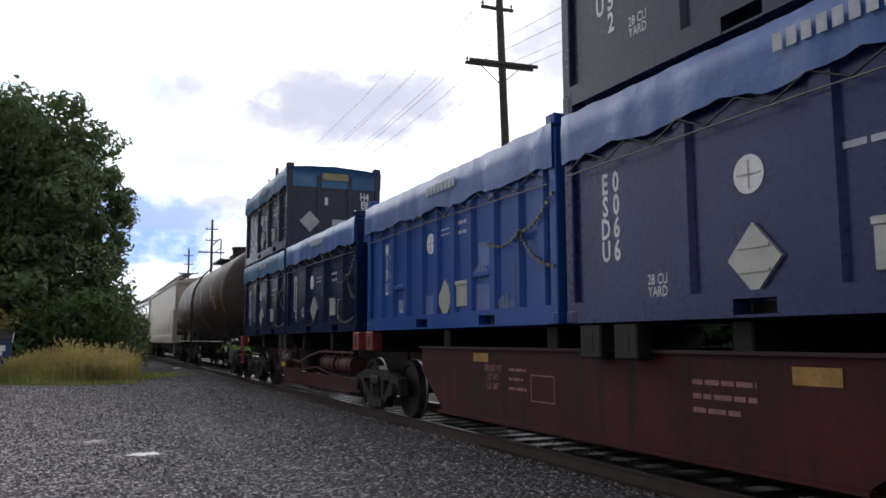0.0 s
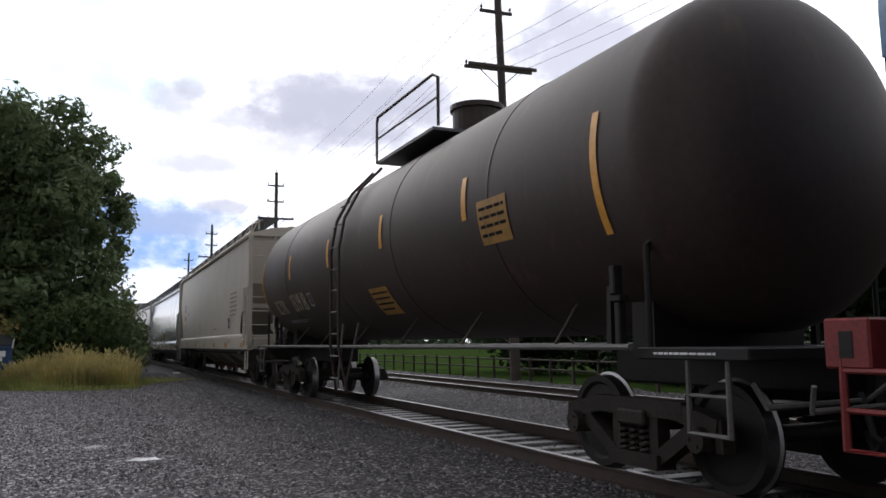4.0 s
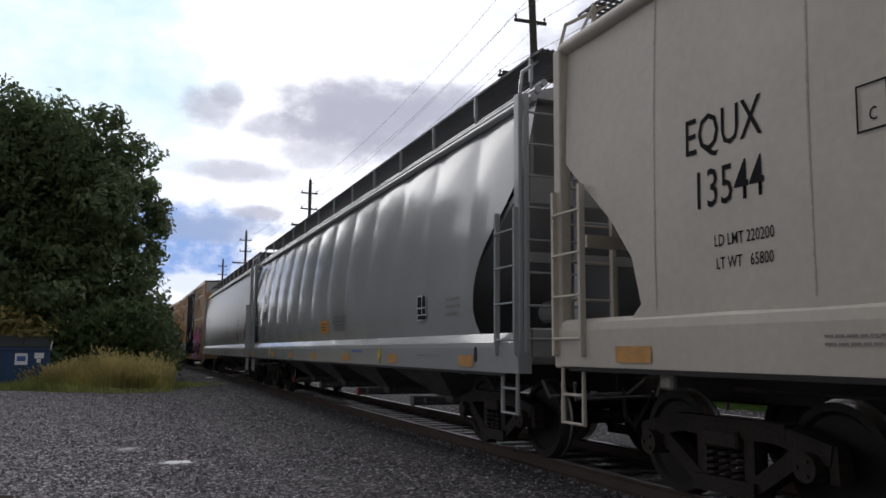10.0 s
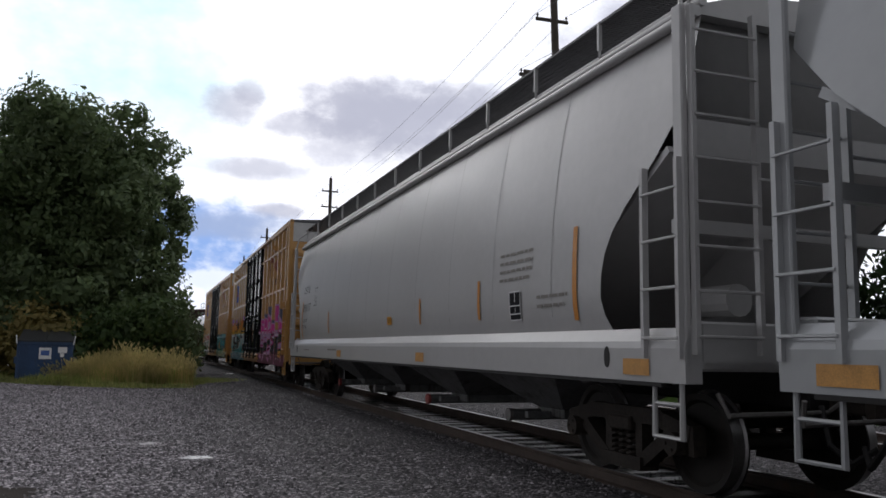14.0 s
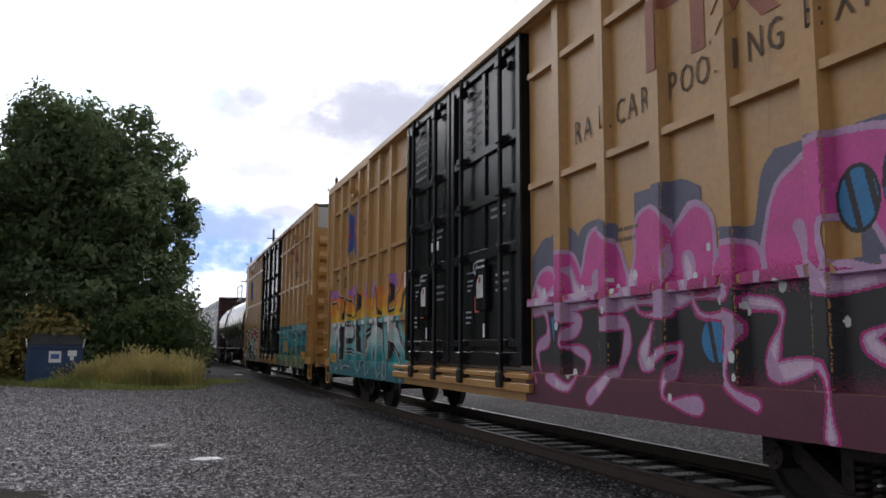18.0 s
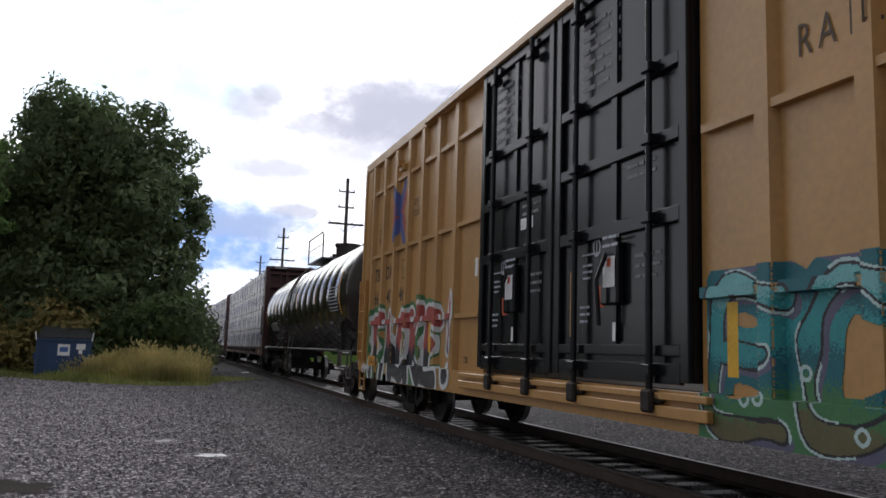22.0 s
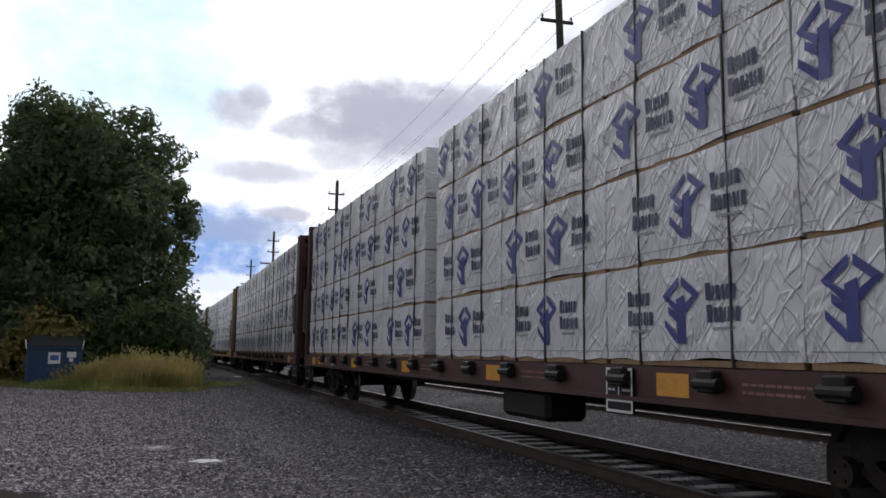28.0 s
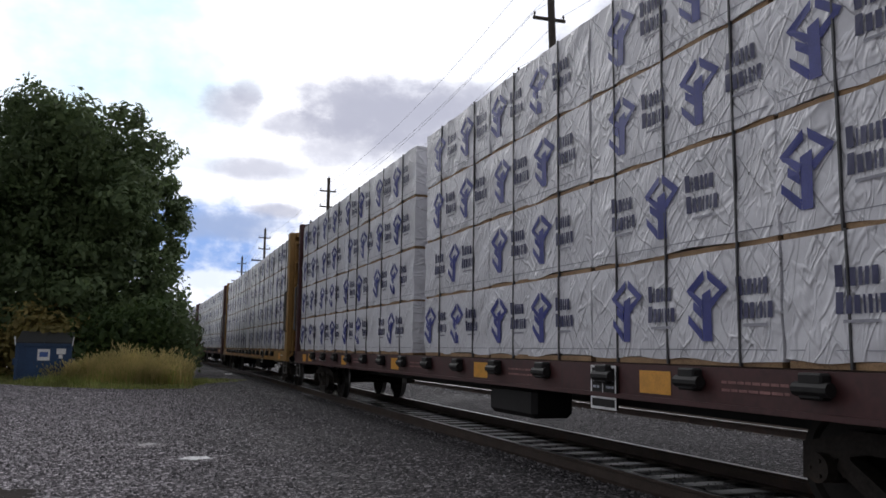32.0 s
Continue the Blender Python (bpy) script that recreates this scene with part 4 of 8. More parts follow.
def flat_car(s0, s1, bog, label, belly, joint, gear=1, cutaway=False):
    car, h = car_thing("flat_car", label, s0, s1, bog)
    # the centre sill has the shade below the containers in its darker red
    part("centre_sill", box(B(), -h, h, -0.35, 0.35, 0.44, 1.04, 0.02), SHADERED, car)
    a, b = belly
    for g in (-1, 1):
        part("side_sill", extrude(B(), ([(a, 0.52), (a, 0.40), (a + 0.4, 0.27), (b - 0.75, 0.27), (b, 0.80), (b, 1.12), (-0.6, 1.12), (-1.0, 0.52)] if cutaway else [(a, 1.12), (a, 0.80), (a + 0.75, 0.27), (b - 0.75, 0.27), (b, 0.80), (b, 1.12)]), "y", g * 0.98, g * 1.03), REDCAR, car)
        part("sill_flange", box(B(), a + 0.7, b - 0.7, g * 0.92, g * 1.09, 0.24, 0.275), REDCAR, car)
        part("sill_cap", box(B(), -0.6 if cutaway else a, b, g * 0.93, g * 1.08, 1.12, 1.15), SHADERED, car)
    n = 5
    for i in range(n + 1):
        x = -h + 0.25 + (2 * h - 0.5) * i / n
        # bearers coloured black for the shaded gap below the containers
        part("cross_bearer", box(B(), x - 0.11, x + 0.11, -1.0, 1.0, 1.04, 1.392, 0.015), BLACK, car)
    for x in (-h + 0.3, h - 0.3, -0.2, 0.35):
        bm = box(B(), x - 0.17, x + 0.17, 1.03, 1.22, 1.06, 1.385, 0.015)
        # middle pedestals are black for the same shade, outer ones stay red
        part("container_pedestal", bm, REDBRIGHT if abs(x) > 1 else BLACK, car, "container pedestal with a slotted face")
        # slot drawn as a black plate, its inner shade as colour
        part("pedestal_slot", box(B(), x - 0.05, x + 0.05, 1.215, 1.224, 1.13, 1.30), BLACK, car)
    f = flat_at(1.03)
    for i, x in enumerate((a + 2.0,) if not cutaway else ()):
        bars("stencil", car, x, 0.78, 0.7, 0.34, 3, FADEDRED, f, i + 3)
        decal("reflector", car, x - 0.9, 0.98, 0.42, 0.13, AMBERDIRTY, f, "dirty amber reflector")
    for x in (0.6, -0.6):
        part("air_reservoir", cyl(B(), (x - 0.45, gear * 1.12, 0.86), (x + 0.45, gear * 1.12, 0.86), 0.17, n=16), REDCAR, car, smooth=True)
    part("brake_pipe", tube(B(), [(-1.6, gear * 1.2, 0.95), (-0.9, gear * 1.2, 0.85), (0.6, gear * 1.32, 0.72), (1.5, gear * 1.28, 0.78), (1.8, gear * 1.15, 0.98), (2.2, gear * 1.15, 0.98)], 0.022, 6), REDCAR, car)
    if gear > 0:
        part("brake_valve", box(box(B(), 1.9, 2.3, 1.03, 1.2, 0.72, 0.98, 0.03), 2.0, 2.15, 1.1, 1.3, 0.62, 0.80, 0.02), IRON, car)
    for g in joint:
        coupler(car, g, h - 0.2)
    return car, h


# Darker copy of the red for shaded steel, with grime stains
SHADERED = stuff("shaded_grimy_red", (0.026, 0.009, 0.009), 0.7, 0, 0.25, 2, GRIME, 0.55)
REDBRIGHT = stuff("red_pedestal_paint", (0.20, 0.022, 0.022), 0.55, 0, 0.2, 3, GRIME, 0.3)
REDDULL = stuff("dull_red_fitting", (0.060, 0.010, 0.010), 0.6, 0, 0.2, 3, GRIME, 0.4)
FADEDRED = stuff("faded_stencil", (0.26, 0.13, 0.12), 0.7, 0, 0.2, 6)
AMBERDIRTY = stuff("dirty_amber", (0.36, 0.19, 0.04), 0.5, 0, 0.2, 6, GRIME, 0.3)

fa, _ = flat_car(-0.2, 14.2, (3.4, 0.25), "red articulated flat car unit carrying stacked blue containers", (-3.2, 5.0), (-1,), -1)
fb, fbh = flat_car(14.35, 26.9, (None, 2.35), "red articulated flat car unit with deep grimy side sills", (-5.9, 1.25), (1,), -1, True)
for text, z in (("GROSS WT", 0.89), ("LT WT", 0.78), ("LD LMT", 0.67)):
    lettering(fa, text, 2.72, z, 0.115, FADEDRED, flat_at(1.03), 0.8)
    bars("weight_figures", fa, 2.1, z, 0.42, 0.09, 1, FADEDRED, flat_at(1.03), int(z * 100))
frame_mark(fa, 1.55, 0.70, 0.5, 0.30, 0.014, FADEDRED, flat_at(1.03))
decal("reflector", fa, 3.05, 1.02, 0.42, 0.11, AMBERDIRTY, flat_at(1.03), "dirty amber reflector")
for x in (-3.3, -4.5):
    part("air_reservoir", cyl(B(), (x - 0.5, 0.86, 0.76), (x + 0.5, 0.86, 0.76), 0.17, n=18), REDDULL, fb, "dull red air reservoir", smooth=True)
    for k in (-0.3, 0.3):
        part("reservoir_strap", cyl(B(), (x + k - 0.025, 0.86, 0.76), (x + k + 0.025, 0.86, 0.76), 0.178, n=18), BLACK, fb)
        part("reservoir_hanger", box(B(), x + k - 0.03, x + k + 0.03, 0.80, 0.92, 0.90, 1.08), BLACK, fb)
part("brake_pipe", tube(B(), [(1.0, 1.10, 0.98), (0.1, 1.10, 1.04), (-0.5, 1.12, 0.80), (-1.4, 1.12, 0.74), (-2.2, 1.10, 0.90), (-3.0, 1.05, 1.0), (-5.2, 1.0, 1.0)], 0.028, 6), REDDULL, fb)
part("brake_pipe", tube(B(), [(-0.2, 1.06, 0.62), (-1.2, 1.08, 0.56), (-2.5, 1.0, 0.66), (-3.4, 0.9, 0.52), (-5.0, 0.9, 0.5)], 0.022, 6), REDDULL, fb)
part("brake_valve", box(box(B(), -0.75, -0.45, 1.03, 1.2, 0.70, 0.98, 0.03), -0.7, -0.55, 1.1, 1.28, 0.60, 0.78, 0.02), IRON, fb)
lettering(fb, "HESX", 0.70, 0.87, 0.29, WHITEFADED, flat_at(1.03), 0.75)
decal("reflector", fb, 0.71, 0.645, 0.40, 0.10, AMBER, flat_at(1.031))
bars("car_number", fb, 0.02, 0.87, 0.65, 0.18, 1, WHITEFADED, flat_at(1.03), 8)
part("ladder", tube(tube(tube(B(), [(fbh - 0.25, 1.2, 1.3), (fbh - 0.25, 1.2, 0.55), (fbh - 0.65, 1.2, 0.55), (fbh - 0.65, 1.2, 1.3)], 0.022), [(fbh - 0.25, 1.2, 0.8), (fbh - 0.65, 1.2, 0.8)], 0.02), [(fbh - 0.25, 1.2, 1.05), (fbh - 0.65, 1.2, 1.05)], 0.02), REDBRIGHT, fb)
decal("reflector", fb, fbh - 1.05, 1.26, 0.3, 0.13, AMBER, flat_at(1.125))

NAVYRIBS = [(1.35, 0.14), (-0.05, 0.18), (-1.75, 0.18)]
SETMARKS = [("diamond", 0.62, 1.83), ("square", -0.55, 1.83), ("circle", 0.66, 2.47), ("yard", 1.74, 1.70), ("bars", -0.35, 2.5, 0.5, 0.13, 1)]
container(1.55, 7.72, 1.4, 3.45, NAVYBLUE, TARP, "navy steel waste container under a blue tarpaulin", NAVYRIBS, [("E", "0"), ("S", "0"), ("D", "6"), ("U", "6")], SETMARKS + [("bars", -0.95, 2.5, 0.4, 0.2, 2)], 1)
container(1.55, 7.72, 3.6, 5.55, SLATE, TARP2, "slate steel waste container stacked on another container", NAVYRIBS, [("E", "8"), ("S", "4"), ("U", "5"), ("", "2")], [("yard", 1.9, 1.9), ("diamond", 0.45, 1.95), ("square", -0.7, 1.95)], 2)
blue_box = container(7.88, 14.02, 1.4, 3.45, AZURE, TARP, "bright blue ribbed steel waste container under a tarpaulin", [(x, 0.13) for x in (2.41, 1.87, 1.27, 0.66, 0.11, -0.45, -0.97, -1.6, -2.2, -2.75)], [("M", "1"), ("J", "7"), ("V", "4"), ("U", "3")],
          [("circle", 0.38, 2.61), ("diamond", -0.17, 1.79), ("square", -0.71, 1.84), ("yard", 1.55, 1.75), ("bars", -0.15, 2.72, 0.34, 0.14, 2), ("bars", -0.72, 2.72, 0.34, 0.26, 2), ("worn", 0.38, 1.72, 0.36, 0.3), ("worn", -1.28, 1.75, 0.4, 0.35), ("worn", -1.3, 2.3, 0.3, 0.3)], 3, True, code_x=2.22)
for x0, x1 in ((1.36, 1.78), (-1.52, -1.06)):
    part("rib_step", box(B(), x0, x1, 1.160, 1.214, 2.02, 2.09, 0.008), AZURE, blue_box)
for x0, z0, n, size in ((-1.68, 1.66, 30, 0.10), (-1.05, 2.10, 20, 0.07)):
    squiggle = [(x0 - 0.017 * k, 1.172, z0 + size * math.sin(k * 1.9) + 0.03 * math.sin(k * 4.7)) for k in range(n)]
    part("white_tag", tube(B(), squiggle, 0.006, 4), PALETAG, blue_box, "pale scribbled tag")
M3 = [("diamond", 0.30, 1.90), ("square", -1.15, 1.90), ("circle", 0.55, 2.5), ("yard", 1.34, 1.86), ("bars", -0.02, 2.52, 0.44, 0.16, 2), ("bars", -1.21, 2.50, 0.36, 0.26, 2), ("label", 1.02, 2.4, 0.1, 0.18), ("label", -1.84, 2.48, 0.14, 0.24)]
container(14.65, 20.27, 1.4, 3.42, NAVY, TARP, "navy steel waste container with chains and a blue tarpaulin", [(1.0, 0.13), (-0.47, 0.2), (-1.85, 0.2)], [("H", "4"), ("E", "8"), ("S", "5"), ("U", "2"), ("", "4")], M3 + [("frame", -1.62, 1.86)], 4, "double")
container(20.4, 26.2, 1.4, 3.40, NAVY, TARP2, "navy steel waste container below a stacked one", [(1.05, 0.13), (-0.43, 0.2), (-1.87, 0.2)], [("H", "4"), ("E", "8"), ("S", "3"), ("U", "8"), ("", "1")], M3 + [("label", -2.62, 2.2, 0.17, 0.28), ("label", -2.82, 2.2, 0.15, 0.28)], 5, "double")
container(20.4, 26.2, 3.55, 5.50, SLATE, TARP2, "slate steel waste container stacked on top, with a teal tarpaulin", [(1.05, 0.13), (-0.43, 0.2), (-1.87, 0.2)], [("H", "4"), ("E", "8"), ("S", "5"), ("U", "2")], M3, 6, end_marks=True)


# ---- tank cars ----
def lathe_x(bm, prof, zc, n=56):
    """Turns (x, r) points about the level axis at height zc."""
    rings = []
    for x, r in prof:
        rings.append([bm.verts.new((x, 0, zc))] if r == 0 else [bm.verts.new((x, r * math.cos(2 * math.pi * k / n), zc + r * math.sin(2 * math.pi * k / n))) for k in range(n)])
    for a, b in zip(rings, rings[1:]):
        for k in range(n):
            k2 = (k + 1) % n
            if len(a) == 1:
                bm.faces.new((a[0], b[k], b[k2]))
            elif len(b) == 1:
                bm.faces.new((a[k2], a[k], b[0]))
            else:
                bm.faces.new((a[k], b[k], b[k2], a[k2]))
    bmesh.ops.recalc_face_normals(bm, faces=bm.faces)
    return bm


def tank_car(s0, s1, bog, mat, label, x0, x1, bands, mark, strips, placard, jacket, dome_x, ladder_x, zc=2.66, R=1.49, head=0.55):
    car, h = car_thing("tank_car", label, s0, s1, bog)
    up = zc + R - 4.15

    def radius(x):
        if not jacket or not x0 + head < x < x1 - head:
            return R
        edges = [x0 + head] + sorted(jacket) + [x1 - head]
        for ea, eb in zip(edges, edges[1:]):
            if x <= eb:
                return R - 0.008 + 0.046 * math.sin(math.pi * min(1.0, max(0.0, (x - ea) / max(0.05, eb - ea)))) ** 0.6
        return R

    def f(x, z):
        return math.sqrt(max(0.01, radius(x) ** 2 - (z - zc) ** 2))
    prof = [(x0, 0.0)] + [(x0 + head * (1 - math.cos(a)), R * math.sin(a)) for a in [math.pi / 2 * k / 9 for k in range(1, 10)]]
    body0, body1 = x0 + head, x1 - head
    if jacket:
        n = int((body1 - body0) / 0.056)
        for i in range(1, n):
            x = body0 + (body1 - body0) * i / n
            prof.append((x, radius(x)))
    prof += [(x1 - head * (1 - math.cos(a)), R * math.sin(a)) for a in [math.pi / 2 * k / 9 for k in range(9, 0, -1)]] + [(x1, 0.0)]
    part("tank", lathe_x(B(), prof, zc), mat, car, smooth=True)
    for x in bands:
        part("weld_band", lathe_x(B(), [(x - 0.03, R - 0.02), (x - 0.028, R + 0.008), (x + 0.028, R + 0.008), (x + 0.03, R - 0.02)], zc), mat, car, smooth=True)
    for x, z, w, hh in strips:
        decal("reflective_strip", car, x, z, w, hh, AMBER, f, "amber reflective strip", 0.012, 8)
    # stub sills, end platforms, saddles
    for g, b in ((-1, bog[0]), (1, bog[1])):
        bx = g * (h - b)
        part("stub_sill", box(B(), min(bx - g * 1.3, g * (h - 0.15)), max(bx - g * 1.3, g * (h - 0.15)), -0.3, 0.3, 0.82, 1.18, 0.02), BLACK, car)
        part("end_platform", box(B(), min(g * (h - 1.25), g * h), max(g * (h - 1.25), g * h), -1.42, 1.42, 1.10, 1.20, 0.012), BLACK, car)
        part("saddle", extrude(B(), [(-0.92, 1.16), (-0.92, zc - R + 0.33)] + [((R - 0.03) * math.cos(a), zc + (R - 0.03) * math.sin(a)) for a in [math.radians(236 + 8.5 * k) for k in range(9)]] + [(0.92, zc - R + 0.33), (0.92, 1.16)], "x", bx - 0.16, bx + 0.16), BLACK, car)
        for yy in (-1, 1):
            part("saddle_brace", extrude(B(), [(bx - 0.03, 1.15), (bx + 0.05, 1.15), (bx + 0.02, 1.75), (bx - 0.03, 1.75)], "y", yy * 1.24, yy * 1.30), BLACK, car)
        post = B()
        box(post, bx + g * 0.16, bx + g * 0.24, 1.28, 1.36, 1.20, 1.60, 0.012)
        box(post, bx + g * 0.12, bx + g * 0.28, 1.26, 1.38, 1.60, 1.66, 0.01)
        box(post, bx + g * 0.15, bx + g * 0.23, 1.30, 1.40, 1.66, 1.92, 0.012)
        part("jacking_bracket", post, BLACK, car)
        part("end_handrail", tube(B(), [(g * (h - 1.15), 1.36, 1.15), (g * (h - 1.15), 1.36, 2.05), (g * (h - 1.05), 1.32, 2.15), (g * (h - 1.02), -1.32, 2.15), (g * (h - 1.15), -1.36, 2.0), (g * (h - 1.15), -1.36, 1.15)], 0.026, 8), BLACK, car)
        stirrup(car, g * (h - 0.25), g * (h - 0.68), 1.38, 0.55, 1.12, WHEELPAINT)
        bars("stencil", car, g * (h - 0.65), 1.15, 0.75, 0.05, 1, WHITEP, flat_at(1.422), 4)
        coupler(car, g, h - 0.1)
    part("brake_cylinder", cyl(box(B(), h - 1.2, h - 0.5, 0.45, 0.95, 1.2, 1.42, 0.03), (h - 1.1, 0.75, 1.5), (h - 0.55, 0.75, 1.5), 0.14, n=14), IRON, car)
    wheel = B()
    tube(wheel, [(h - 0.25, 0.7 + 0.24 * math.cos(k * math.pi / 12), 1.95 + 0.24 * math.sin(k * math.pi / 12)) for k in range(25)], 0.014, 5)
    cyl(wheel, (h - 0.25, 0.7, 1.2), (h - 0.25, 0.7, 1.95), 0.02, n=6)
    part("hand_brake_wheel", wheel, BLACK, car)
    # side handrail on brackets
    for g in (-1, 1):
        part("side_handrail", cyl(B(), (-h + 1.2, g * 1.52, 1.20), (h - 1.2, g * 1.52, 1.20), 0.028, n=8), WHEELPAINT, car)
        for i in range(7):
            x = -h + 2.4 + (2 * h - 4.8) * i / 6
            part("rail_bracket", cyl(B(), (x, g * 1.52, 1.20), (x + 0.18, g * 1.12, 1.62), 0.016, n=6), mat, car)
    # ladder, platform and dome at the middle
    lx = ladder_x
    side = [(1.56, 0.42), (R + 0.11, 1.2), (R + 0.11, zc), (R + 0.01, zc + 0.54), (R - 0.27, zc + 1.06), (0.9, 4.05 + up)]
    for x, k in ((lx - 0.24, 1), (lx + 0.24, -1)):
        bm = B()
        for (ya, za), (yb, zb) in zip(side, side[1:]):
            fl = 0.10 * k if za < 1 else 0
            cyl(bm, (x - fl, ya, za), (x, yb, zb), 0.026, n=6)
        part("ladder_rail", bm, mat, car)
    for i in range(9):
        z = 0.66 + i * 0.38
        y = R + 0.11 if z < zc else math.sqrt(max(0.05, (R + 0.13) ** 2 - (z - zc) ** 2))
        part("rung", cyl(B(), (lx - 0.24, y, z), (lx + 0.24, y, z), 0.014, n=6), WHEELPAINT, car)
    for x in (lx - 0.45, lx + 0.45):
        part("ladder_brace", cyl(B(), (x * 0.5 + lx * 0.5, 1.57, 0.48), (x, 1.40, 1.6), 0.02, n=6), WHEELPAINT, car)
    part("dome", cyl(cyl(B(), (dome_x - 0.9, 0, 4.0 + up), (dome_x - 0.9, 0, 4.62 + up), 0.40, n=24), (dome_x - 0.9, 0, 4.62 + up), (dome_x - 0.9, 0, 4.70 + up), 0.44, n=24), mat, car)
    part("top_platform", box(B(), dome_x - 1.3, dome_x + 1.3, -0.95, 0.95, 4.14 + up, 4.19 + up), GRATE, car)
    for y in (-0.95, 0.95):
        pts = [(dome_x - 1.5, y, 4.15 + up), (dome_x - 1.5, y, 4.90 + up), (dome_x - 1.3, y, 5.0 + up), (dome_x + 1.25, y, 5.0 + up), (dome_x + 1.3, y, 4.9 + up), (dome_x + 1.3, y, 4.15 + up)]
        part("platform_railing", tube(tube(B(), pts, 0.024, 7), [(dome_x - 1.5, y, 4.6 + up), (dome_x + 1.3, y, 4.6 + up)], 0.018, 6), mat, car)
    part("valve_box", box(B(), dome_x + 0.2, dome_x + 0.75, -0.3, 0.3, 4.1 + up, 4.5 + up, 0.04), mat, car)
    # marks
    for text, x, z, size, m in mark:
        lettering(car, text, x, z, size, m, f, 0.85, off=0.03)
    for kind, x, z, w, hh in placard:
        if kind == "amber":
            decal("warning_placard", car, x, z, w, hh, AMBERDIRTY, f, "dirty amber warning placard", 0.012, 4)
            bars("placard_print", car, x, z, w * 0.86, hh * 0.8, 4, DARKP, f, 6, off=0.016)
        elif kind == "table":
            frame_mark(car, x, z, w, hh, 0.02, WHITEFADED, f, "table_frame", 0.012)
            bars("table_print", car, x, z, w * 0.9, hh * 0.85, 6, WHITEFADED, f, 9, off=0.012)
        elif kind == "frame":
            frame_mark(car, x, z, w, hh, 0.02, WHITEFADED, f, "stencil_frame", 0.012)
            frame_mark(car, x, z + hh * 0.15, w * 0.06, hh * 0.6, 0.012, WHITEFADED, f, "stencil_line", 0.013)
        elif kind == "bars":
            bars("stencil", car, x, z, w, hh, 2, WHITEFADED, f, 12, off=0.012)
        elif kind == "diamond":
            part("placard_holder", extrude(B(), [(x - 0.27, z), (x, z - 0.3), (x + 0.27, z), (x, z + 0.3)], "y", f(x, z) - 0.02, f(x, z) + 0.02), BLACK, car)
    return car


YELLOWP = stuff("aged_yellow_paint", (0.42, 0.36, 0.24), 0.6, 0, 0.15, 8)
tank_car(27.2, 44.9, (1.8, 2.2), TANKBROWN, "dark brown tank car streaked with rust", -8.45, 8.12, [-5.2, -2.0, 1.1, 4.9],
         [("SCYX", 6.02, 2.10, 0.46, YELLOWP), ("131918", 4.26, 2.14, 0.53, YELLOWP), ("C", 3.27, 2.11, 0.16, YELLOWP)],
         [(7.42, 2.74, 0.10, 1.1), (4.46, 2.93, 0.12, 0.52), (1.38, 2.93, 0.12, 0.52), (-1.6, 2.95, 0.12, 0.52), (-4.6, 2.95, 0.12, 0.52), (-7.3, 2.74, 0.10, 1.1)],
         [("amber", -0.9, 1.93, 0.85, 0.42), ("frame", 3.27, 2.17, 0.30, 0.26), ("bars", 5.2, 1.78, 1.8, 0.07), ("amber", -5.3, 2.6, 0.7, 0.5)], 0, -0.9, 0.5, 2.90, 1.585, 0.7)
tank_car(147.4, 165.3, (1.8, 2.0), TANKBLACK, "black jacketed tank car with glossy banded shell", -8.75, 8.55, [],
         [("SHPX", 6.44, 2.0, 0.42, WHITEP), ("208213", 5.27, 2.02, 0.46, WHITEP), ("LD LMT", 6.61, 1.72, 0.13, WHITEFADED), ("LT WT", 6.55, 1.57, 0.13, WHITEFADED), ("C", 4.17, 1.93, 0.2, WHITEP)],
         [(-7.65, 2.65, 0.10, 1.1), (-4.1, 2.75, 0.10, 0.5), (-0.6, 2.75, 0.1, 0.5), (1.7, 2.75, 0.1, 0.5), (4.87, 2.78, 0.10, 0.5), (8.1, 2.65, 0.10, 1.0)],
         [("table", -6.85, 2.52, 1.1, 0.62), ("frame", -5.85, 1.77, 0.5, 0.34), ("frame", 4.17, 2.02, 0.42, 0.46), ("bars", 5.62, 1.645, 1.3, 0.24), ("diamond", -6.3, 1.42, 0, 0), ("bars", -3.3, 1.85, 0.3, 0.08)], [6.57 - 1.12 * k for k in range(13)], -0.3, 0.95)


# ---- covered hoppers ----
def box_cells(name, cells, material):
    """Many plain bars (x0, x1, y0, y1, z0, z1) as one mesh."""
    verts, faces = [], []
    for x0, x1, y0, y1, z0, z1 in cells:
        i = len(verts)
        verts += [(x, y, z) for z in (z0, z1) for y in (y0, y1) for x in (x0, x1)]
        faces += [tuple(i + k for k in q) for q in ((0, 2, 3, 1), (4, 5, 7, 6), (0, 1, 5, 4), (2, 6, 7, 3), (0, 4, 6, 2), (1, 3, 7, 5))]
    me = bpy.data.meshes.new(name)
    me.from_pydata(verts, [], faces)
    me.materials.append(material)
    return me


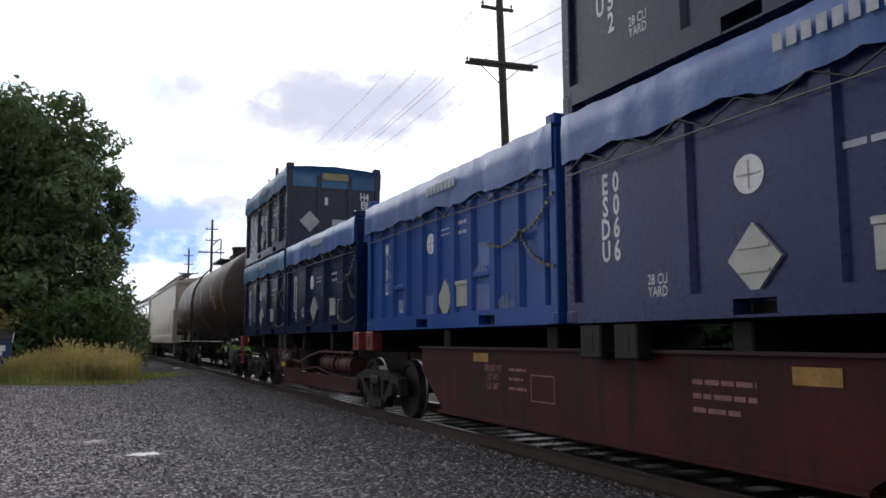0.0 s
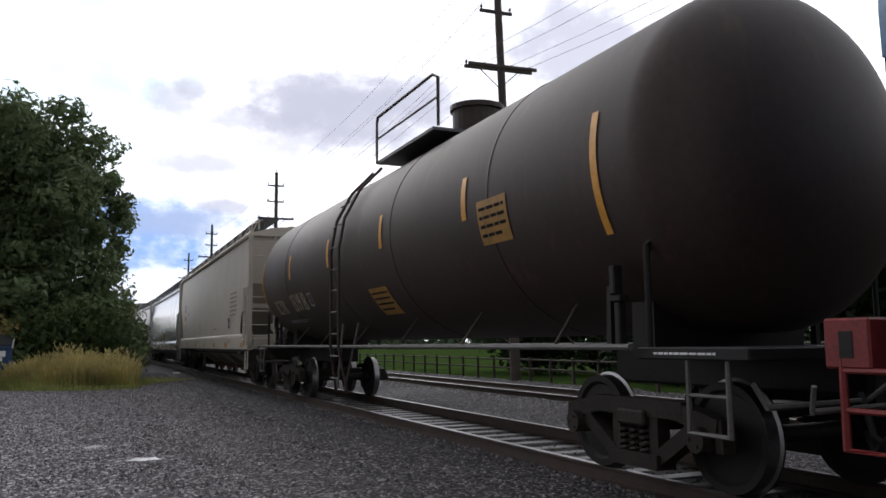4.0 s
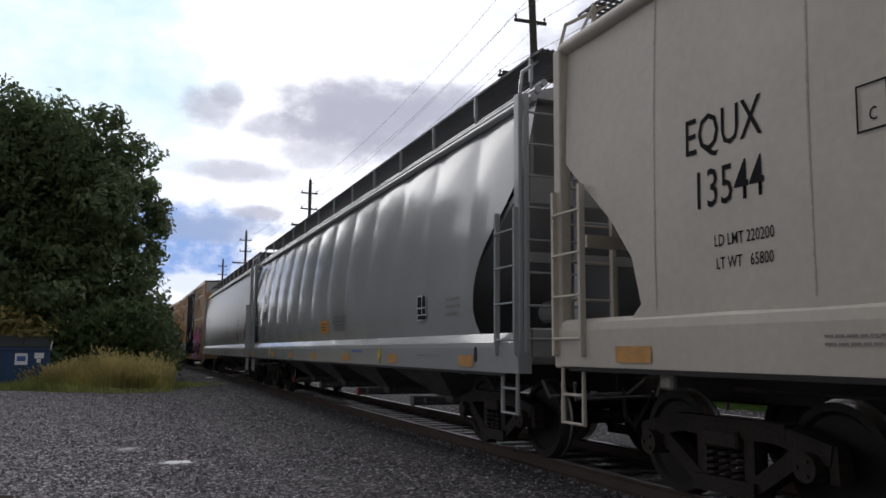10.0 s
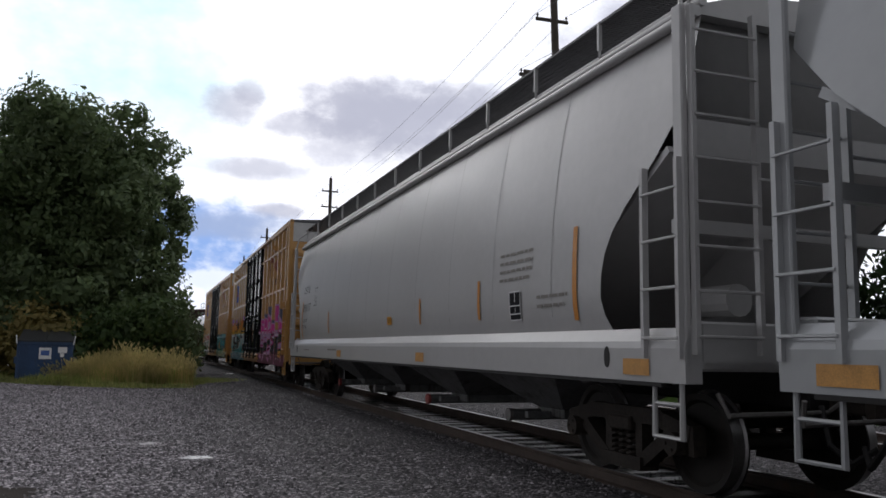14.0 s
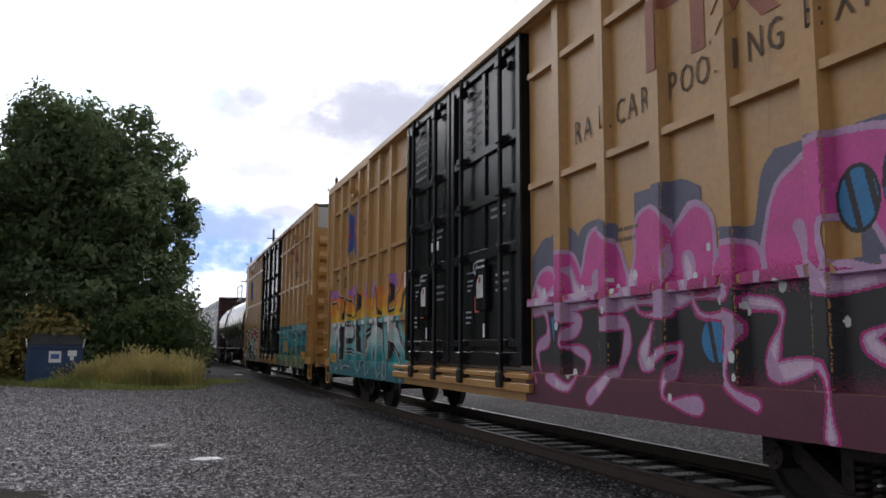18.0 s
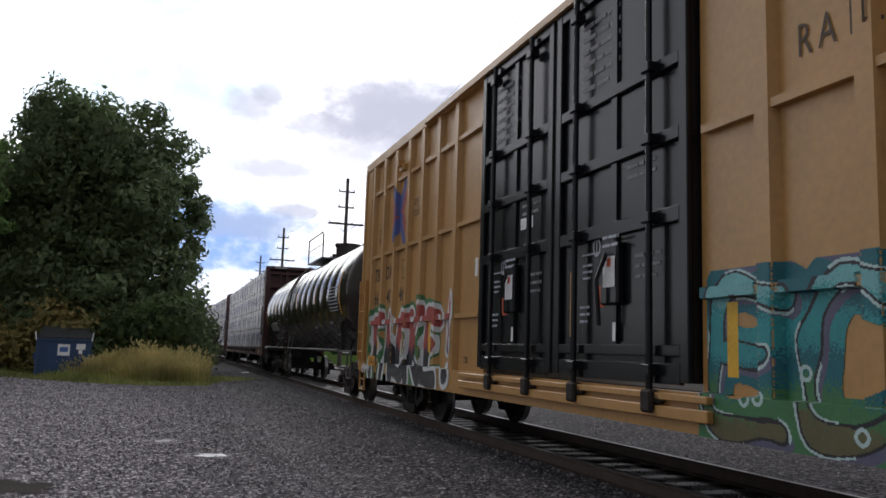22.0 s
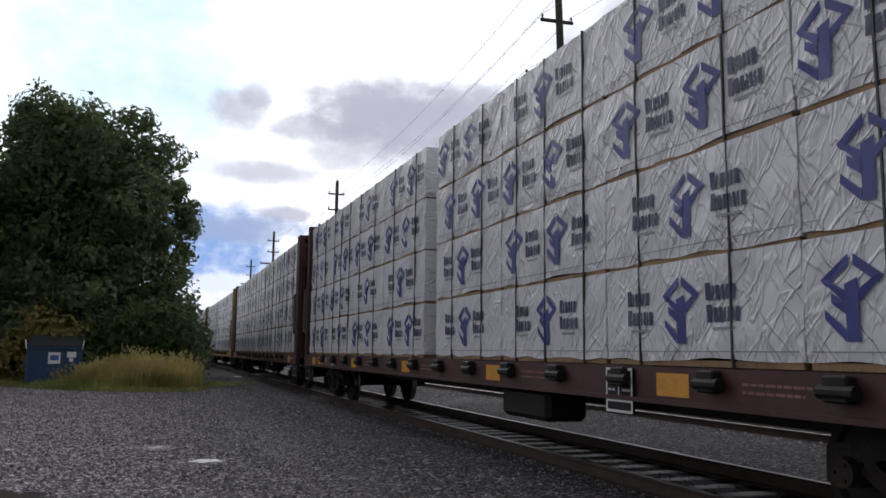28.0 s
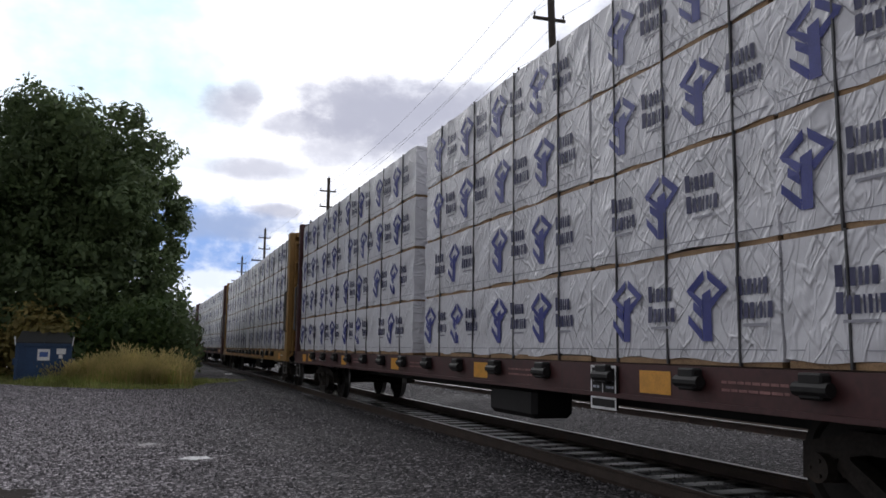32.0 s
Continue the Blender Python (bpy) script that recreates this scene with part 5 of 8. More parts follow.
def hopper_car(s0, s1, bog, mat, label, style, marks, outlets, seed, dent=0.022):
    """style: 'flat' sides with a rolled eave, or 'round' bulging sides with a ribbed eave."""
    car, h = car_thing("covered_hopper", label, s0, s1, bog)
    xe = h + 0.05          # outer end of the sill
    top = 4.34 if style == "flat" else 4.16
    def f(x, z):
        if style == "flat":
            y = 1.575 - 0.07 * max(0.0, (z - 2.0) / 2.3) ** 2
            return y + 0.004 * math.cos(2 * math.pi * x / 1.62)
        y = 1.59 - 0.26 * max(0.0, (z - 1.9) / 2.2) ** 2.0 - 0.05 * max(0, (1.9 - z) / 0.4) ** 2
        return y + dent * (abs(math.cos(math.pi * x / 1.55)) ** 0.6 - 0.55)
    # side sheets with the lower corners cut away
    if style == "flat":
        cut = [(1.55, 1.20), (1.66, 1.34), (2.07, 1.22), (2.45, 0.90), (3.06, 0.20), (3.14, 0.12), (top, 0.10)]
    else:
        cut = [(1.44, 1.10), (1.60, 1.20), (1.77, 1.25), (2.0, 1.23), (2.2, 1.17), (2.4, 1.04), (2.6, 0.84), (2.95, 0.43), (3.4, 0.03), (top, 0.03)]
    def inset(z):
        for (za, a), (zb, b) in zip(cut, cut[1:]):
            if z <= zb:
                return a + (b - a) * (z - za) / (zb - za)
        return cut[-1][1]
    zs = sorted({round(c[0], 3) for c in cut} | {round(1.44 + (top - 1.44) * k / 14, 3) for k in range(15)})
    zs = [z for z in zs if z >= cut[0][0]]
    nx = 160
    for g in (-1, 1):
        verts, faces = [], []
        for z in zs:
            e = h - inset(z)
            for i in range(nx + 1):
                x = -e + 2 * e * i / nx
                verts.append((x, g * f(x, z), z))
        n = nx + 1
        for j in range(len(zs) - 1):
            for i in range(nx):
                a = j * n + i
                q = (a, a + n, a + n + 1, a + 1)
                faces.append(q if g > 0 else q[::-1])
        me = bpy.data.meshes.new("side_sheet")
        me.from_pydata(verts, [], faces)
        me.materials.append(mat)
        me.polygons.foreach_set("use_smooth", [True] * len(me.polygons))
        part("side_sheet", me, mat, car)
        if g > 0 and (style == "flat" or dent < 0.01):
            pitch = 1.62 if style == "flat" else 1.55
            for k in range(-5, 6):
                x = (k + (0.0 if style == "flat" else 0.5)) * pitch
                lo = 1.62 if abs(x) < h - 1.5 else 3.1
                part("weld_seam", sheet(B(), x - 0.008, x + 0.008, lo, top - 0.02, f, 1, 10, 0.004), SEAM if style == "flat" else SEAMGREY, car)
        # side sill: a rounded channel
        if style == "flat":
            sec = [(1.45, 1.12), (1.60, 1.12), (1.605, 1.46), (1.595, 1.53), (1.56, 1.57), (1.45, 1.57)]
        else:
            sec = [(1.45, 1.02), (1.61, 1.02), (1.615, 1.30), (1.60, 1.36), (1.54, 1.47), (1.45, 1.47)]
        part("side_sill", extrude(B(), [(g * y, z) for y, z in sec], "x", -xe, xe), mat, car)
        part("sill_lip", box(B(), -xe + 0.3, xe - 0.3, g * 1.52, g * 1.625, 1.08 if style == "flat" else 0.985, 1.118 if style == "flat" else 1.018), BLACK, car)
        # eave
        if style == "flat":
            part("eave", cyl(B(), (-h + 0.02, g * 1.51, top + 0.03), (h - 0.02, g * 1.51, top + 0.03), 0.075, n=12), mat, car, smooth=True)
        else:
            for k, (yy, zz, r) in enumerate(((1.36, top + 0.02, 0.05), (1.30, top + 0.12, 0.045), (1.22, top + 0.21, 0.045))):
                part("eave_rib", cyl(B(), (-h + 0.03, g * yy, zz), (h - 0.03, g * yy, zz), r, n=10), mat, car, smooth=True)
    # roof
    ey = 1.50 if style == "flat" else 1.30
    rz = top + 0.06 if style == "flat" else top + 0.12
    part("roof", extrude(B(), [(ey, rz), (ey * 0.6, rz + 0.17), (0, rz + 0.24), (-ey * 0.6, rz + 0.17), (-ey, rz), (-ey, rz - 0.08), (ey, rz - 0.08)], "x", -h + 0.12, h - 0.12), mat, car)
    part("hatch_cover", box(B(), -h + 0.8, h - 0.8, -0.33, 0.33, rz + 0.2, rz + 0.34, 0.05), mat, car)
    # running boards
    gz = rz + (0.42 if style == "flat" else 0.46)
    for g in (-1, 1):
        thin = 0.006 if style == "flat" else 0.010
        cells = [(-h - 0.05, h + 0.05, g * (0.72 + 0.07 * k) - thin, g * (0.72 + 0.07 * k) + thin, gz - 0.012, gz + 0.012) for k in range(9)]
        pitch = 0.10 if style == "flat" else 0.045
        cells += [(-h + pitch * k - thin, -h + pitch * k + thin, min(g * 0.72, g * 1.29), max(g * 0.72, g * 1.29), gz - 0.016, gz + 0.016) for k in range(int(2 * h / pitch) + 1)]
        bm = box_cells("running_board", cells, GRATE)
        part("running_board", bm, GRATE, car, "galvanised grating walkway on the roof")
        for k in range(13):
            x = -h + 0.25 + (2 * h - 0.5) * k / 12
            part("board_bracket", extrude(B(), [(x - 0.02, gz - 0.3), (x + 0.02, gz - 0.3), (x + 0.02, gz + 0.012), (x - 0.02, gz + 0.012)], "y", g * 1.26, g * 1.30), mat, car)
            part("board_strut", cyl(B(), (x, g * 1.28, gz - 0.01), (x, g * (ey - 0.02), rz + 0.02), 0.016, n=5), mat, car)
    for g in (-1, 1):
        e = g * xe
        # end: slope sheet, end sheet, platform, posts
        part("slope_sheet", extrude(B(), [(g * (h - 0.30), 3.04), (g * (h - 3.1), 1.25), (g * (h - 3.1), 1.20), (g * (h - 0.26), 2.98)], "y", -1.5, 1.5), mat, car)
        ye = 1.48 if style == "flat" else 1.30
        part("end_sheet", box(B(), min(g * (h - 0.28), g * (h - 0.25)), max(g * (h - 0.28), g * (h - 0.25)), -ye, ye, 2.98, rz), mat, car)
        if style == "round":
            part("end_hood", extrude(B(), [(g * (h - 0.25), rz), (g * (h - 0.25), 3.3), (g * (h - 0.62), 3.3), (g * (h - 0.75), rz)], "y", -1.25, 1.25), mat, car)
        part("end_platform", box(B(), min(e, g * (h - 1.2)), max(e, g * (h - 1.2)), -1.45, 1.45, 1.14, 1.20), mat, car)
        part("end_sill", box(B(), min(e, g * (h - 0.12)), max(e, g * (h - 0.12)), -1.45, 1.45, 1.12, 1.52, 0.02), mat, car)
        for y in (-1, 1):
            part("corner_post", box(B(), min(e, g * (h - 0.08)), max(e, g * (h - 0.08)), min(y * (1.48 if style == "flat" else 1.54), y * 1.60), max(y * (1.48 if style == "flat" else 1.54), y * 1.60), 1.10, top + 0.02, 0.012), mat, car)
            if style == "round":
                # black disc on the sill paints the dark of an open hole
                part("sill_hole", cyl(B(), (g * (h - 1.10), y * 1.60, 1.22), (g * (h - 1.10), y * 1.619, 1.22), 0.065, n=14), BLACK, car, at=Matrix.Translation((g * (h - 1.10), 0, 1.22)) @ Matrix.Diagonal((0.75, 1, 1.5, 1)) @ Matrix.Translation((-g * (h - 1.10), 0, -1.22)))
        part("end_beam", box(B(), min(g * (h - 0.32), g * (h - 0.22)), max(g * (h - 0.32), g * (h - 0.22)), -1.45, 1.45, 2.28, 2.40), mat, car)
        part("stub_sill", box(B(), min(g * (h - 2.9), g * (h - 0.02)), max(g * (h - 2.9), g * (h - 0.02)), -0.32, 0.32, 0.80, 1.14, 0.02), BLACK, car)
        part("centre_web", box(B(), min(g * (h - 2.0), g * (h - 0.5)), max(g * (h - 2.0), g * (h - 0.5)), -0.05, 0.05, 1.14, 2.4), mat, car)
        ladder_end(car, e, g, 0.88, 1.52, 1.25, top, 8, mat)
        ladder_side(car, g * (h - 0.48), g * (h + 0.01), 1.60, 1.22, 2.86, 4, mat)
        stirrup(car, g * (h - 0.05), g * (h - 0.42), 1.57, 0.58, 1.12, mat)
        part("end_handrail", cyl(B(), (e + g * 0.05, 0.88, 2.72), (e + g * 0.05, -1.4, 2.72), 0.016, n=6), mat, car)
        part("roof_grab", tube(B(), [(g * h, 1.56, top), (g * (h - 0.05), 1.50, top + 0.3), (g * (h - 0.3), 1.15, gz)], 0.02, 6), mat, car)
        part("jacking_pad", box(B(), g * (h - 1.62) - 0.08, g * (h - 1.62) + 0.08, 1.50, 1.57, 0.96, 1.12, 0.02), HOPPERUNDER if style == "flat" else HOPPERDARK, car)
        coupler(car, g, h + 0.05)
    part("brake_gear", cyl(box(B(), -h + 0.5, -h + 0.95, 0.3, 0.8, 1.2, 1.55, 0.04), (-h + 0.5, 0.6, 1.75), (-h + 1.1, 0.6, 1.75), 0.15, n=14), mat, car)
    # hoppers below the sill
    for k, x in enumerate(outlets):
        w = 1.5
        bm = B()
        up = [bm.verts.new(p) for p in ((x - w, -1.35, 1.14), (x + w, -1.35, 1.14), (x + w, 1.35, 1.14), (x - w, 1.35, 1.14))]
        dn = [bm.verts.new(p) for p in ((x - 0.35, -0.55, 0.52), (x + 0.35, -0.55, 0.52), (x + 0.35, 0.55, 0.52), (x - 0.35, 0.55, 0.52))]
        bm.faces.new(dn)
        bm.faces.new(up)
        for i in range(4):
            bm.faces.new((up[i], up[(i + 1) % 4], dn[(i + 1) % 4], dn[i]))
        bmesh.ops.recalc_face_normals(bm, faces=bm.faces)
        # bays use the darkened underside copies of the body paint
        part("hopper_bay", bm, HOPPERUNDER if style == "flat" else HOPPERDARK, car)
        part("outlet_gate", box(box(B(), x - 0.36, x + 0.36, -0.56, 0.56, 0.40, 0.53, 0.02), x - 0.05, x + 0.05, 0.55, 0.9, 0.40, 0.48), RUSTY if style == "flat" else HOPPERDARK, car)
        if style == "round":
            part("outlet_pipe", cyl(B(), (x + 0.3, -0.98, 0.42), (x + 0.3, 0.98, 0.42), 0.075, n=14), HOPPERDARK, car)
            part("outlet_cap", cyl(B(), (x + 0.3, 0.98, 0.42), (x + 0.3, 1.03, 0.42), 0.088, n=16), CAPRED if k in (1, len(outlets) - 1) else CAPGREY, car)
    if style == "flat":
        part("brake_rod", cyl(B(), (-h + 2, 1.2, 0.98), (h - 2, 1.2, 0.98), 0.02, n=6), IRON, car)
    # marks
    sill = flat_at(1.608 if style == "flat" else 1.618)
    for m in marks:
        kind, x, z = m[0], m[1], m[2]
        surf = sill if z < 1.45 else f
        if kind == "text":
            lettering(car, m[3], x, z, m[4], DARKP, surf, 0.72, off=0.005 if style == "flat" else 0.009, bold=0.004)
        elif kind == "refl":
            decal("reflector", car, x, z, m[3], 0.14, AMBERDULL, surf, "amber reflective strip", 0.004, 1)
        elif kind == "bars":
            bars("stencil", car, x, z, m[3], m[4], m[5], FAINT, surf, seed + int(10 * x), off=0.008)
        elif kind == "frame":
            frame_mark(car, x, z, m[3], m[4], 0.014, DARKP, surf, off=0.012)
        elif kind == "panel":
            decal("stencil_panel", car, x, z, m[3], m[4], DARKP, surf, "black stencil panel", 0.012, 2)
            frame_mark(car, x, z, m[3], m[4], 0.012, WHITEP, surf, "panel_frame", 0.015)
            for u in (0.0, -0.28):
                part("panel_line", sheet(B(), x - m[3] / 2, x + m[3] / 2, z + u * m[4] - 0.006, z + u * m[4] + 0.006, surf, 1, 1, 0.015), WHITEP, car)
            part("panel_line", sheet(B(), x - 0.006, x + 0.006, z - 0.28 * m[4] + 0.007, z + m[4] / 2 - 0.013, surf, 1, 1, 0.015), WHITEP, car)
        elif kind == "rust":
            decal("orange_stripe", car, x, z, m[3], m[4], ORANGE, surf, "orange rust-coloured stripe", 0.012, 6)
        elif kind == "amber":
            decal("amber_label", car, x, z, m[3], m[4], AMBER, surf, "small amber label", 0.013, 2)
            bars("label_print", car, x, z, m[3] * 0.8, m[4] * 0.7, 3, DARKP, surf, 3, off=0.016)
        elif kind == "dia":
            part("diamond_mark", extrude(B(), [(x - 0.1, z), (x, z - 0.14), (x + 0.1, z), (x, z + 0.14)], "y", surf(x, z), surf(x, z) + 0.008), YELLOWMARK, car)
        elif kind == "blue":
            bars("blue_stencil", car, x, z, m[3], m[4], 1, BLUEMARK, surf, 2, off=0.008)
    return car


# Body paints copied darker for the shade below the sill, plus dirt streaks
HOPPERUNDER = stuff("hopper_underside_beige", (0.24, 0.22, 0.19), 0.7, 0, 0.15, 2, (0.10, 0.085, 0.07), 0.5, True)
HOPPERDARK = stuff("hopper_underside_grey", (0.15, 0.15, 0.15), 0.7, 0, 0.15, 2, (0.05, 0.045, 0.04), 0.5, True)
RUSTY = stuff("rusty_casting", (0.13, 0.075, 0.05), 0.8, 0, 0.3, 4, (0.30, 0.22, 0.17), 0.25)
CAPGREY = stuff("dull_outlet_cap", (0.16, 0.15, 0.145), 0.6, 0, 0.2, 5, RUST, 0.3)
CAPRED = stuff("red_outlet_cap", (0.35, 0.08, 0.07), 0.6, 0, 0.2, 5)
FAINT = stuff("faint_stencil", (0.24, 0.225, 0.205), 0.8, 0, 0.15, 8)
AMBERDULL = stuff("dull_amber_reflector", (0.50, 0.25, 0.06), 0.5, 0, 0.15, 8)
SEAMGREY = stuff("weld_seam_grey", (0.33, 0.325, 0.32), 0.5, 0, 0.2, 3)
SEAM = stuff("weld_seam_beige", (0.45, 0.415, 0.36), 0.5, 0, 0.2, 3)
YELLOWMARK = stuff("yellow_mark", (0.55, 0.42, 0.04), 0.5, 0, 0.1, 8)
BLUEMARK = stuff("blue_stencil_paint", (0.06, 0.12, 0.35), 0.5, 0, 0.1, 8)

REF = [("refl", x, 1.24, 0.5) for x in (-8.75, -5.75, -2.95, -0.1, 2.56, 5.4, 8.4)]
hopper_car(45.55, 64.85, (1.7, 1.7), BEIGE, "beige covered hopper with a grating walkway along its roof", "flat",
           REF + [("text", 7.30, 2.92, "EQUX", 0.42), ("text", 7.25, 2.48, "13544", 0.42), ("frame", 6.0, 2.73, 0.22, 0.30), ("text", 6.0, 2.68, "C", 0.12), ("text", 7.1, 2.08, "LD LMT 220200", 0.125), ("text", 7.1, 1.91, "LT WT   65800", 0.125),
                  ("panel", -6.16, 1.93, 0.34, 0.36), ("bars", -6.95, 2.5, 1.3, 0.8, 6), ("bars", -3.0, 1.8, 1.0, 0.1, 1), ("bars", 1.5, 2.02, 0.5, 0.08, 1), ("frame", 1.5, 1.79, 0.28, 0.14), ("amber", 3.1, 1.85, 0.12, 0.14),
                  ("bars", 2.0, 1.36, 1.3, 0.1, 2), ("bars", -6.4, 1.36, 0.6, 0.12, 2), ("bars", 6.0, 1.34, 0.8, 0.1, 2)], (-4.45, -1.3, 1.25, 4.5), 1)
REF2 = [("refl", x, 1.14, 0.46) for x in (-8.6, -5.6, -2.7, 0.2, 2.9, 5.6, 9.5)]
hopper_car(65.72, 85.72, (1.75, 1.75), GREY1, "glossy grey covered hopper with rounded ends and bulging sides", "round",
           REF2 + [("text", 7.72, 2.80, "CPCX", 0.36), ("text", 7.58, 2.30, "815008", 0.36), ("text", 7.6, 1.93, "LD LMT 220400", 0.13), ("text", 7.6, 1.76, "LT WT   65600", 0.13), ("frame", 6.43, 2.60, 0.24, 0.32), ("text", 6.43, 2.55, "C", 0.15),
                   ("dia", 6.27, 1.2), ("frame", 7.1, 1.22, 0.24, 0.16), ("bars", 4.45, 1.2, 0.3, 0.26, 3), ("panel", -6.9, 1.88, 0.36, 0.36), ("bars", -8.1, 1.85, 0.5, 0.3, 3), ("amber", -0.71, 1.76, 0.64, 0.27), ("bars", -2.0, 2.12, 1.3, 0.32, 4), ("text", -2.0, 1.92, "CAUTION: DO NOT USE STEAM,", 0.09), ("text", -2.0, 1.84, "BOILING WATER OR SHARP OBJECTS", 0.09), ("text", -2.0, 1.76, "TO CLEAN. ENTER CAR WITH", 0.09), ("text", -2.0, 1.68, "CLEAN SOFT SOLED SHOES", 0.09),
                   ("blue", -3.6, 1.25, 0.9, 0.12), ("dia", -4.9, 1.2), ("bars", -7.3, 1.2, 1.0, 0.07, 1), ("bars", 8.0, 1.2, 0.8, 0.07, 1)], (-5.2, -1.75, 1.75, 5.2), 2)
hopper_car(86.8, 105.25, (1.7, 1.7), GREY2, "light grey covered hopper with orange stripes and rounded ends", "round",
           [("refl", x, 1.14, 0.4) for x in (-8.6, -2.7, 2.9)] + [("text", 7.24, 2.80, "C H V X", 0.29), ("text", 7.04, 2.31, "8 9 6 7 7 7", 0.31), ("text", 7.25, 1.97, "LD LMT 220300", 0.12), ("text", 7.25, 1.81, "LT WT   65700", 0.12), ("rust", 7.6, 2.0, 0.10, 1.0),
                  ("rust", 4.2, 1.85, 0.08, 0.5), ("rust", -2.6, 1.85, 0.07, 0.4), ("rust", -5.0, 1.9, 0.08, 0.5), ("rust", -7.5, 2.05, 0.09, 0.95), ("frame", 5.9, 2.56, 0.32, 0.46), ("text", 5.9, 2.48, "C", 0.2), ("panel", -6.1, 1.78, 0.3, 0.34), ("bars", -6.1, 2.25, 0.9, 0.4, 4),
                  ("bars", -7.0, 1.8, 0.7, 0.2, 2), ("amber", -0.9, 1.75, 0.3, 0.14), ("bars", 6.6, 1.2, 0.9, 0.08, 1), ("bars", 3.5, 1.22, 1.1, 0.12, 1)], (-5.0, -1.7, 1.7, 5.0), 3, 0.006)


# ---- boxcars ----
PANEL_Y, RIB_Y = 1.44, 1.525
RIBS_R = [-8.62, -7.72, -6.84, -5.94, -5.04, -4.12, -3.18]
RIBS_L = [8.62, 7.75, 6.91, 6.05, 5.22, 4.38, 3.52]
RAIL_Z = [1.79, 3.17, 4.53]


def box_surface(x, z):
    """Outer face of a boxcar side: panels, with posts that stand proud."""
    if z < 0.984:
        return 1.532
    d = min(abs(x - r) for r in (RIBS_R if x < 0 else RIBS_L))
    if d < 0.075:
        return RIB_Y + 0.004
    if d < 0.115:
        return PANEL_Y + (RIB_Y - PANEL_Y) * (0.115 - d) / 0.04 + 0.004
    if abs(z - RAIL_Z[0]) < 0.05:
        return RIB_Y - 0.011
    return PANEL_Y


def spray(car, x0, x1, z0, z1, strokes, scheme, seed, name="graffiti"):
    """Sprayed lettering: fat strokes with an outline and a halo, laid on the panels and posts."""
    cell = 0.0098
    nx, nz = int((x1 - x0) / cell), int((z1 - z0) / cell)
    xs, zs = x0 + (np.arange(nx) + 0.5) * cell, z0 + (np.arange(nz) + 0.5) * cell
    X, Z = np.meshgrid(xs, zs)
    wob = 0.022 * np.sin(7.3 * X + 2.1 * np.sin(5 * Z + seed)) + 0.018 * np.sin(11 * Z + 3 * np.sin(3 * X))
    def dist(lines, width):
        D = np.full(X.shape, 9.0)
        for line in lines:
            for (ax, az), (bx, bz) in zip(line, line[1:]):
                ax, bx = x1 - ax * (x1 - x0), x1 - bx * (x1 - x0)
                az, bz = z0 + az * (z1 - z0), z0 + bz * (z1 - z0)
                dx, dz = bx - ax, bz - az
                L2 = dx * dx + dz * dz + 1e-9
                t = np.clip(((X - ax) * dx + (Z - az) * dz) / L2, 0, 1)
                D = np.minimum(D, np.hypot(X - ax - t * dx, Z - az - t * dz) - width)
        return D + wob
    main, width, inner = strokes
    D = dist(main, width)
    Din = dist(inner, 0.042) if inner else D * 0 + 9
    idx = scheme(X, Z, D, Din, (Z - z0) / (z1 - z0), np.random.RandomState(seed))
    keep = idx >= 0
    verts, faces, mats, seen = [], [], [], {}
    def vert(i, j):
        if (i, j) not in seen:
            x, z = x0 + i * cell, z0 + j * cell
            seen[(i, j)] = len(verts)
            verts.append((x, box_surface(x, z) + 0.005, z))
        return seen[(i, j)]
    for j in range(nz):
        i = 0
        while i < nx:
            if not keep[j, i]:
                i += 1
                continue
            k = i + 1
            while k < nx and idx[j, k] == idx[j, i] and k - i < 3:
                k += 1
            faces.append((vert(i, j), vert(i, j + 1), vert(k, j + 1), vert(k, j)))
            mats.append(int(idx[j, i]))
            i = k
    me = bpy.data.meshes.new(name)
    me.from_pydata(verts, [], faces)
    for m in SPRAY:
        me.materials.append(m)
    me.polygons.foreach_set("material_index", mats)
    return part(name, me, SPRAY[0], car, "colourful sprayed graffiti lettering")


def spray_paint(name, c):
    return stuff("spray_" + name, c, 0.5, 0, 0.10, 4, tuple(v * 0.6 for v in c), 0.2)


SPRAY = [spray_paint("black", (0.012, 0.012, 0.016)), spray_paint("white", (0.62, 0.64, 0.64)), spray_paint("red", (0.36, 0.055, 0.045)), spray_paint("green", (0.045, 0.17, 0.06)), spray_paint("pink", (0.58, 0.06, 0.30)),
         spray_paint("lilac", (0.46, 0.28, 0.46)), spray_paint("slate", (0.10, 0.10, 0.16)), spray_paint("orange", (0.70, 0.17, 0.03)), spray_paint("yellow", (0.72, 0.42, 0.02)), spray_paint("teal", (0.02, 0.27, 0.28)),
         spray_paint("pale_teal", (0.44, 0.58, 0.57)), spray_paint("maroon", (0.10, 0.015, 0.04)), spray_paint("azure", (0.02, 0.19, 0.42)), spray_paint("purple", (0.42, 0.18, 0.50)),
         spray_paint("magenta", (0.42, 0.015, 0.17)), spray_paint("amber", (0.72, 0.28, 0.02)), spray_paint("deep_orange", (0.55, 0.09, 0.03)), spray_paint("mid_teal", (0.16, 0.42, 0.43)), spray_paint("deep_teal", (0.0, 0.12, 0.15)), spray_paint("olive", (0.11, 0.10, 0.04)), spray_paint("pale_lilac", (0.62, 0.46, 0.60))]
BLK, WHT, RED, GRN, PNK, LIL, SLT, ORG, YEL, TEA, PTE, MAR, AZU, PUR, MAG, AMB, DRD, MTE, DTE, OLV, PLI = range(21)


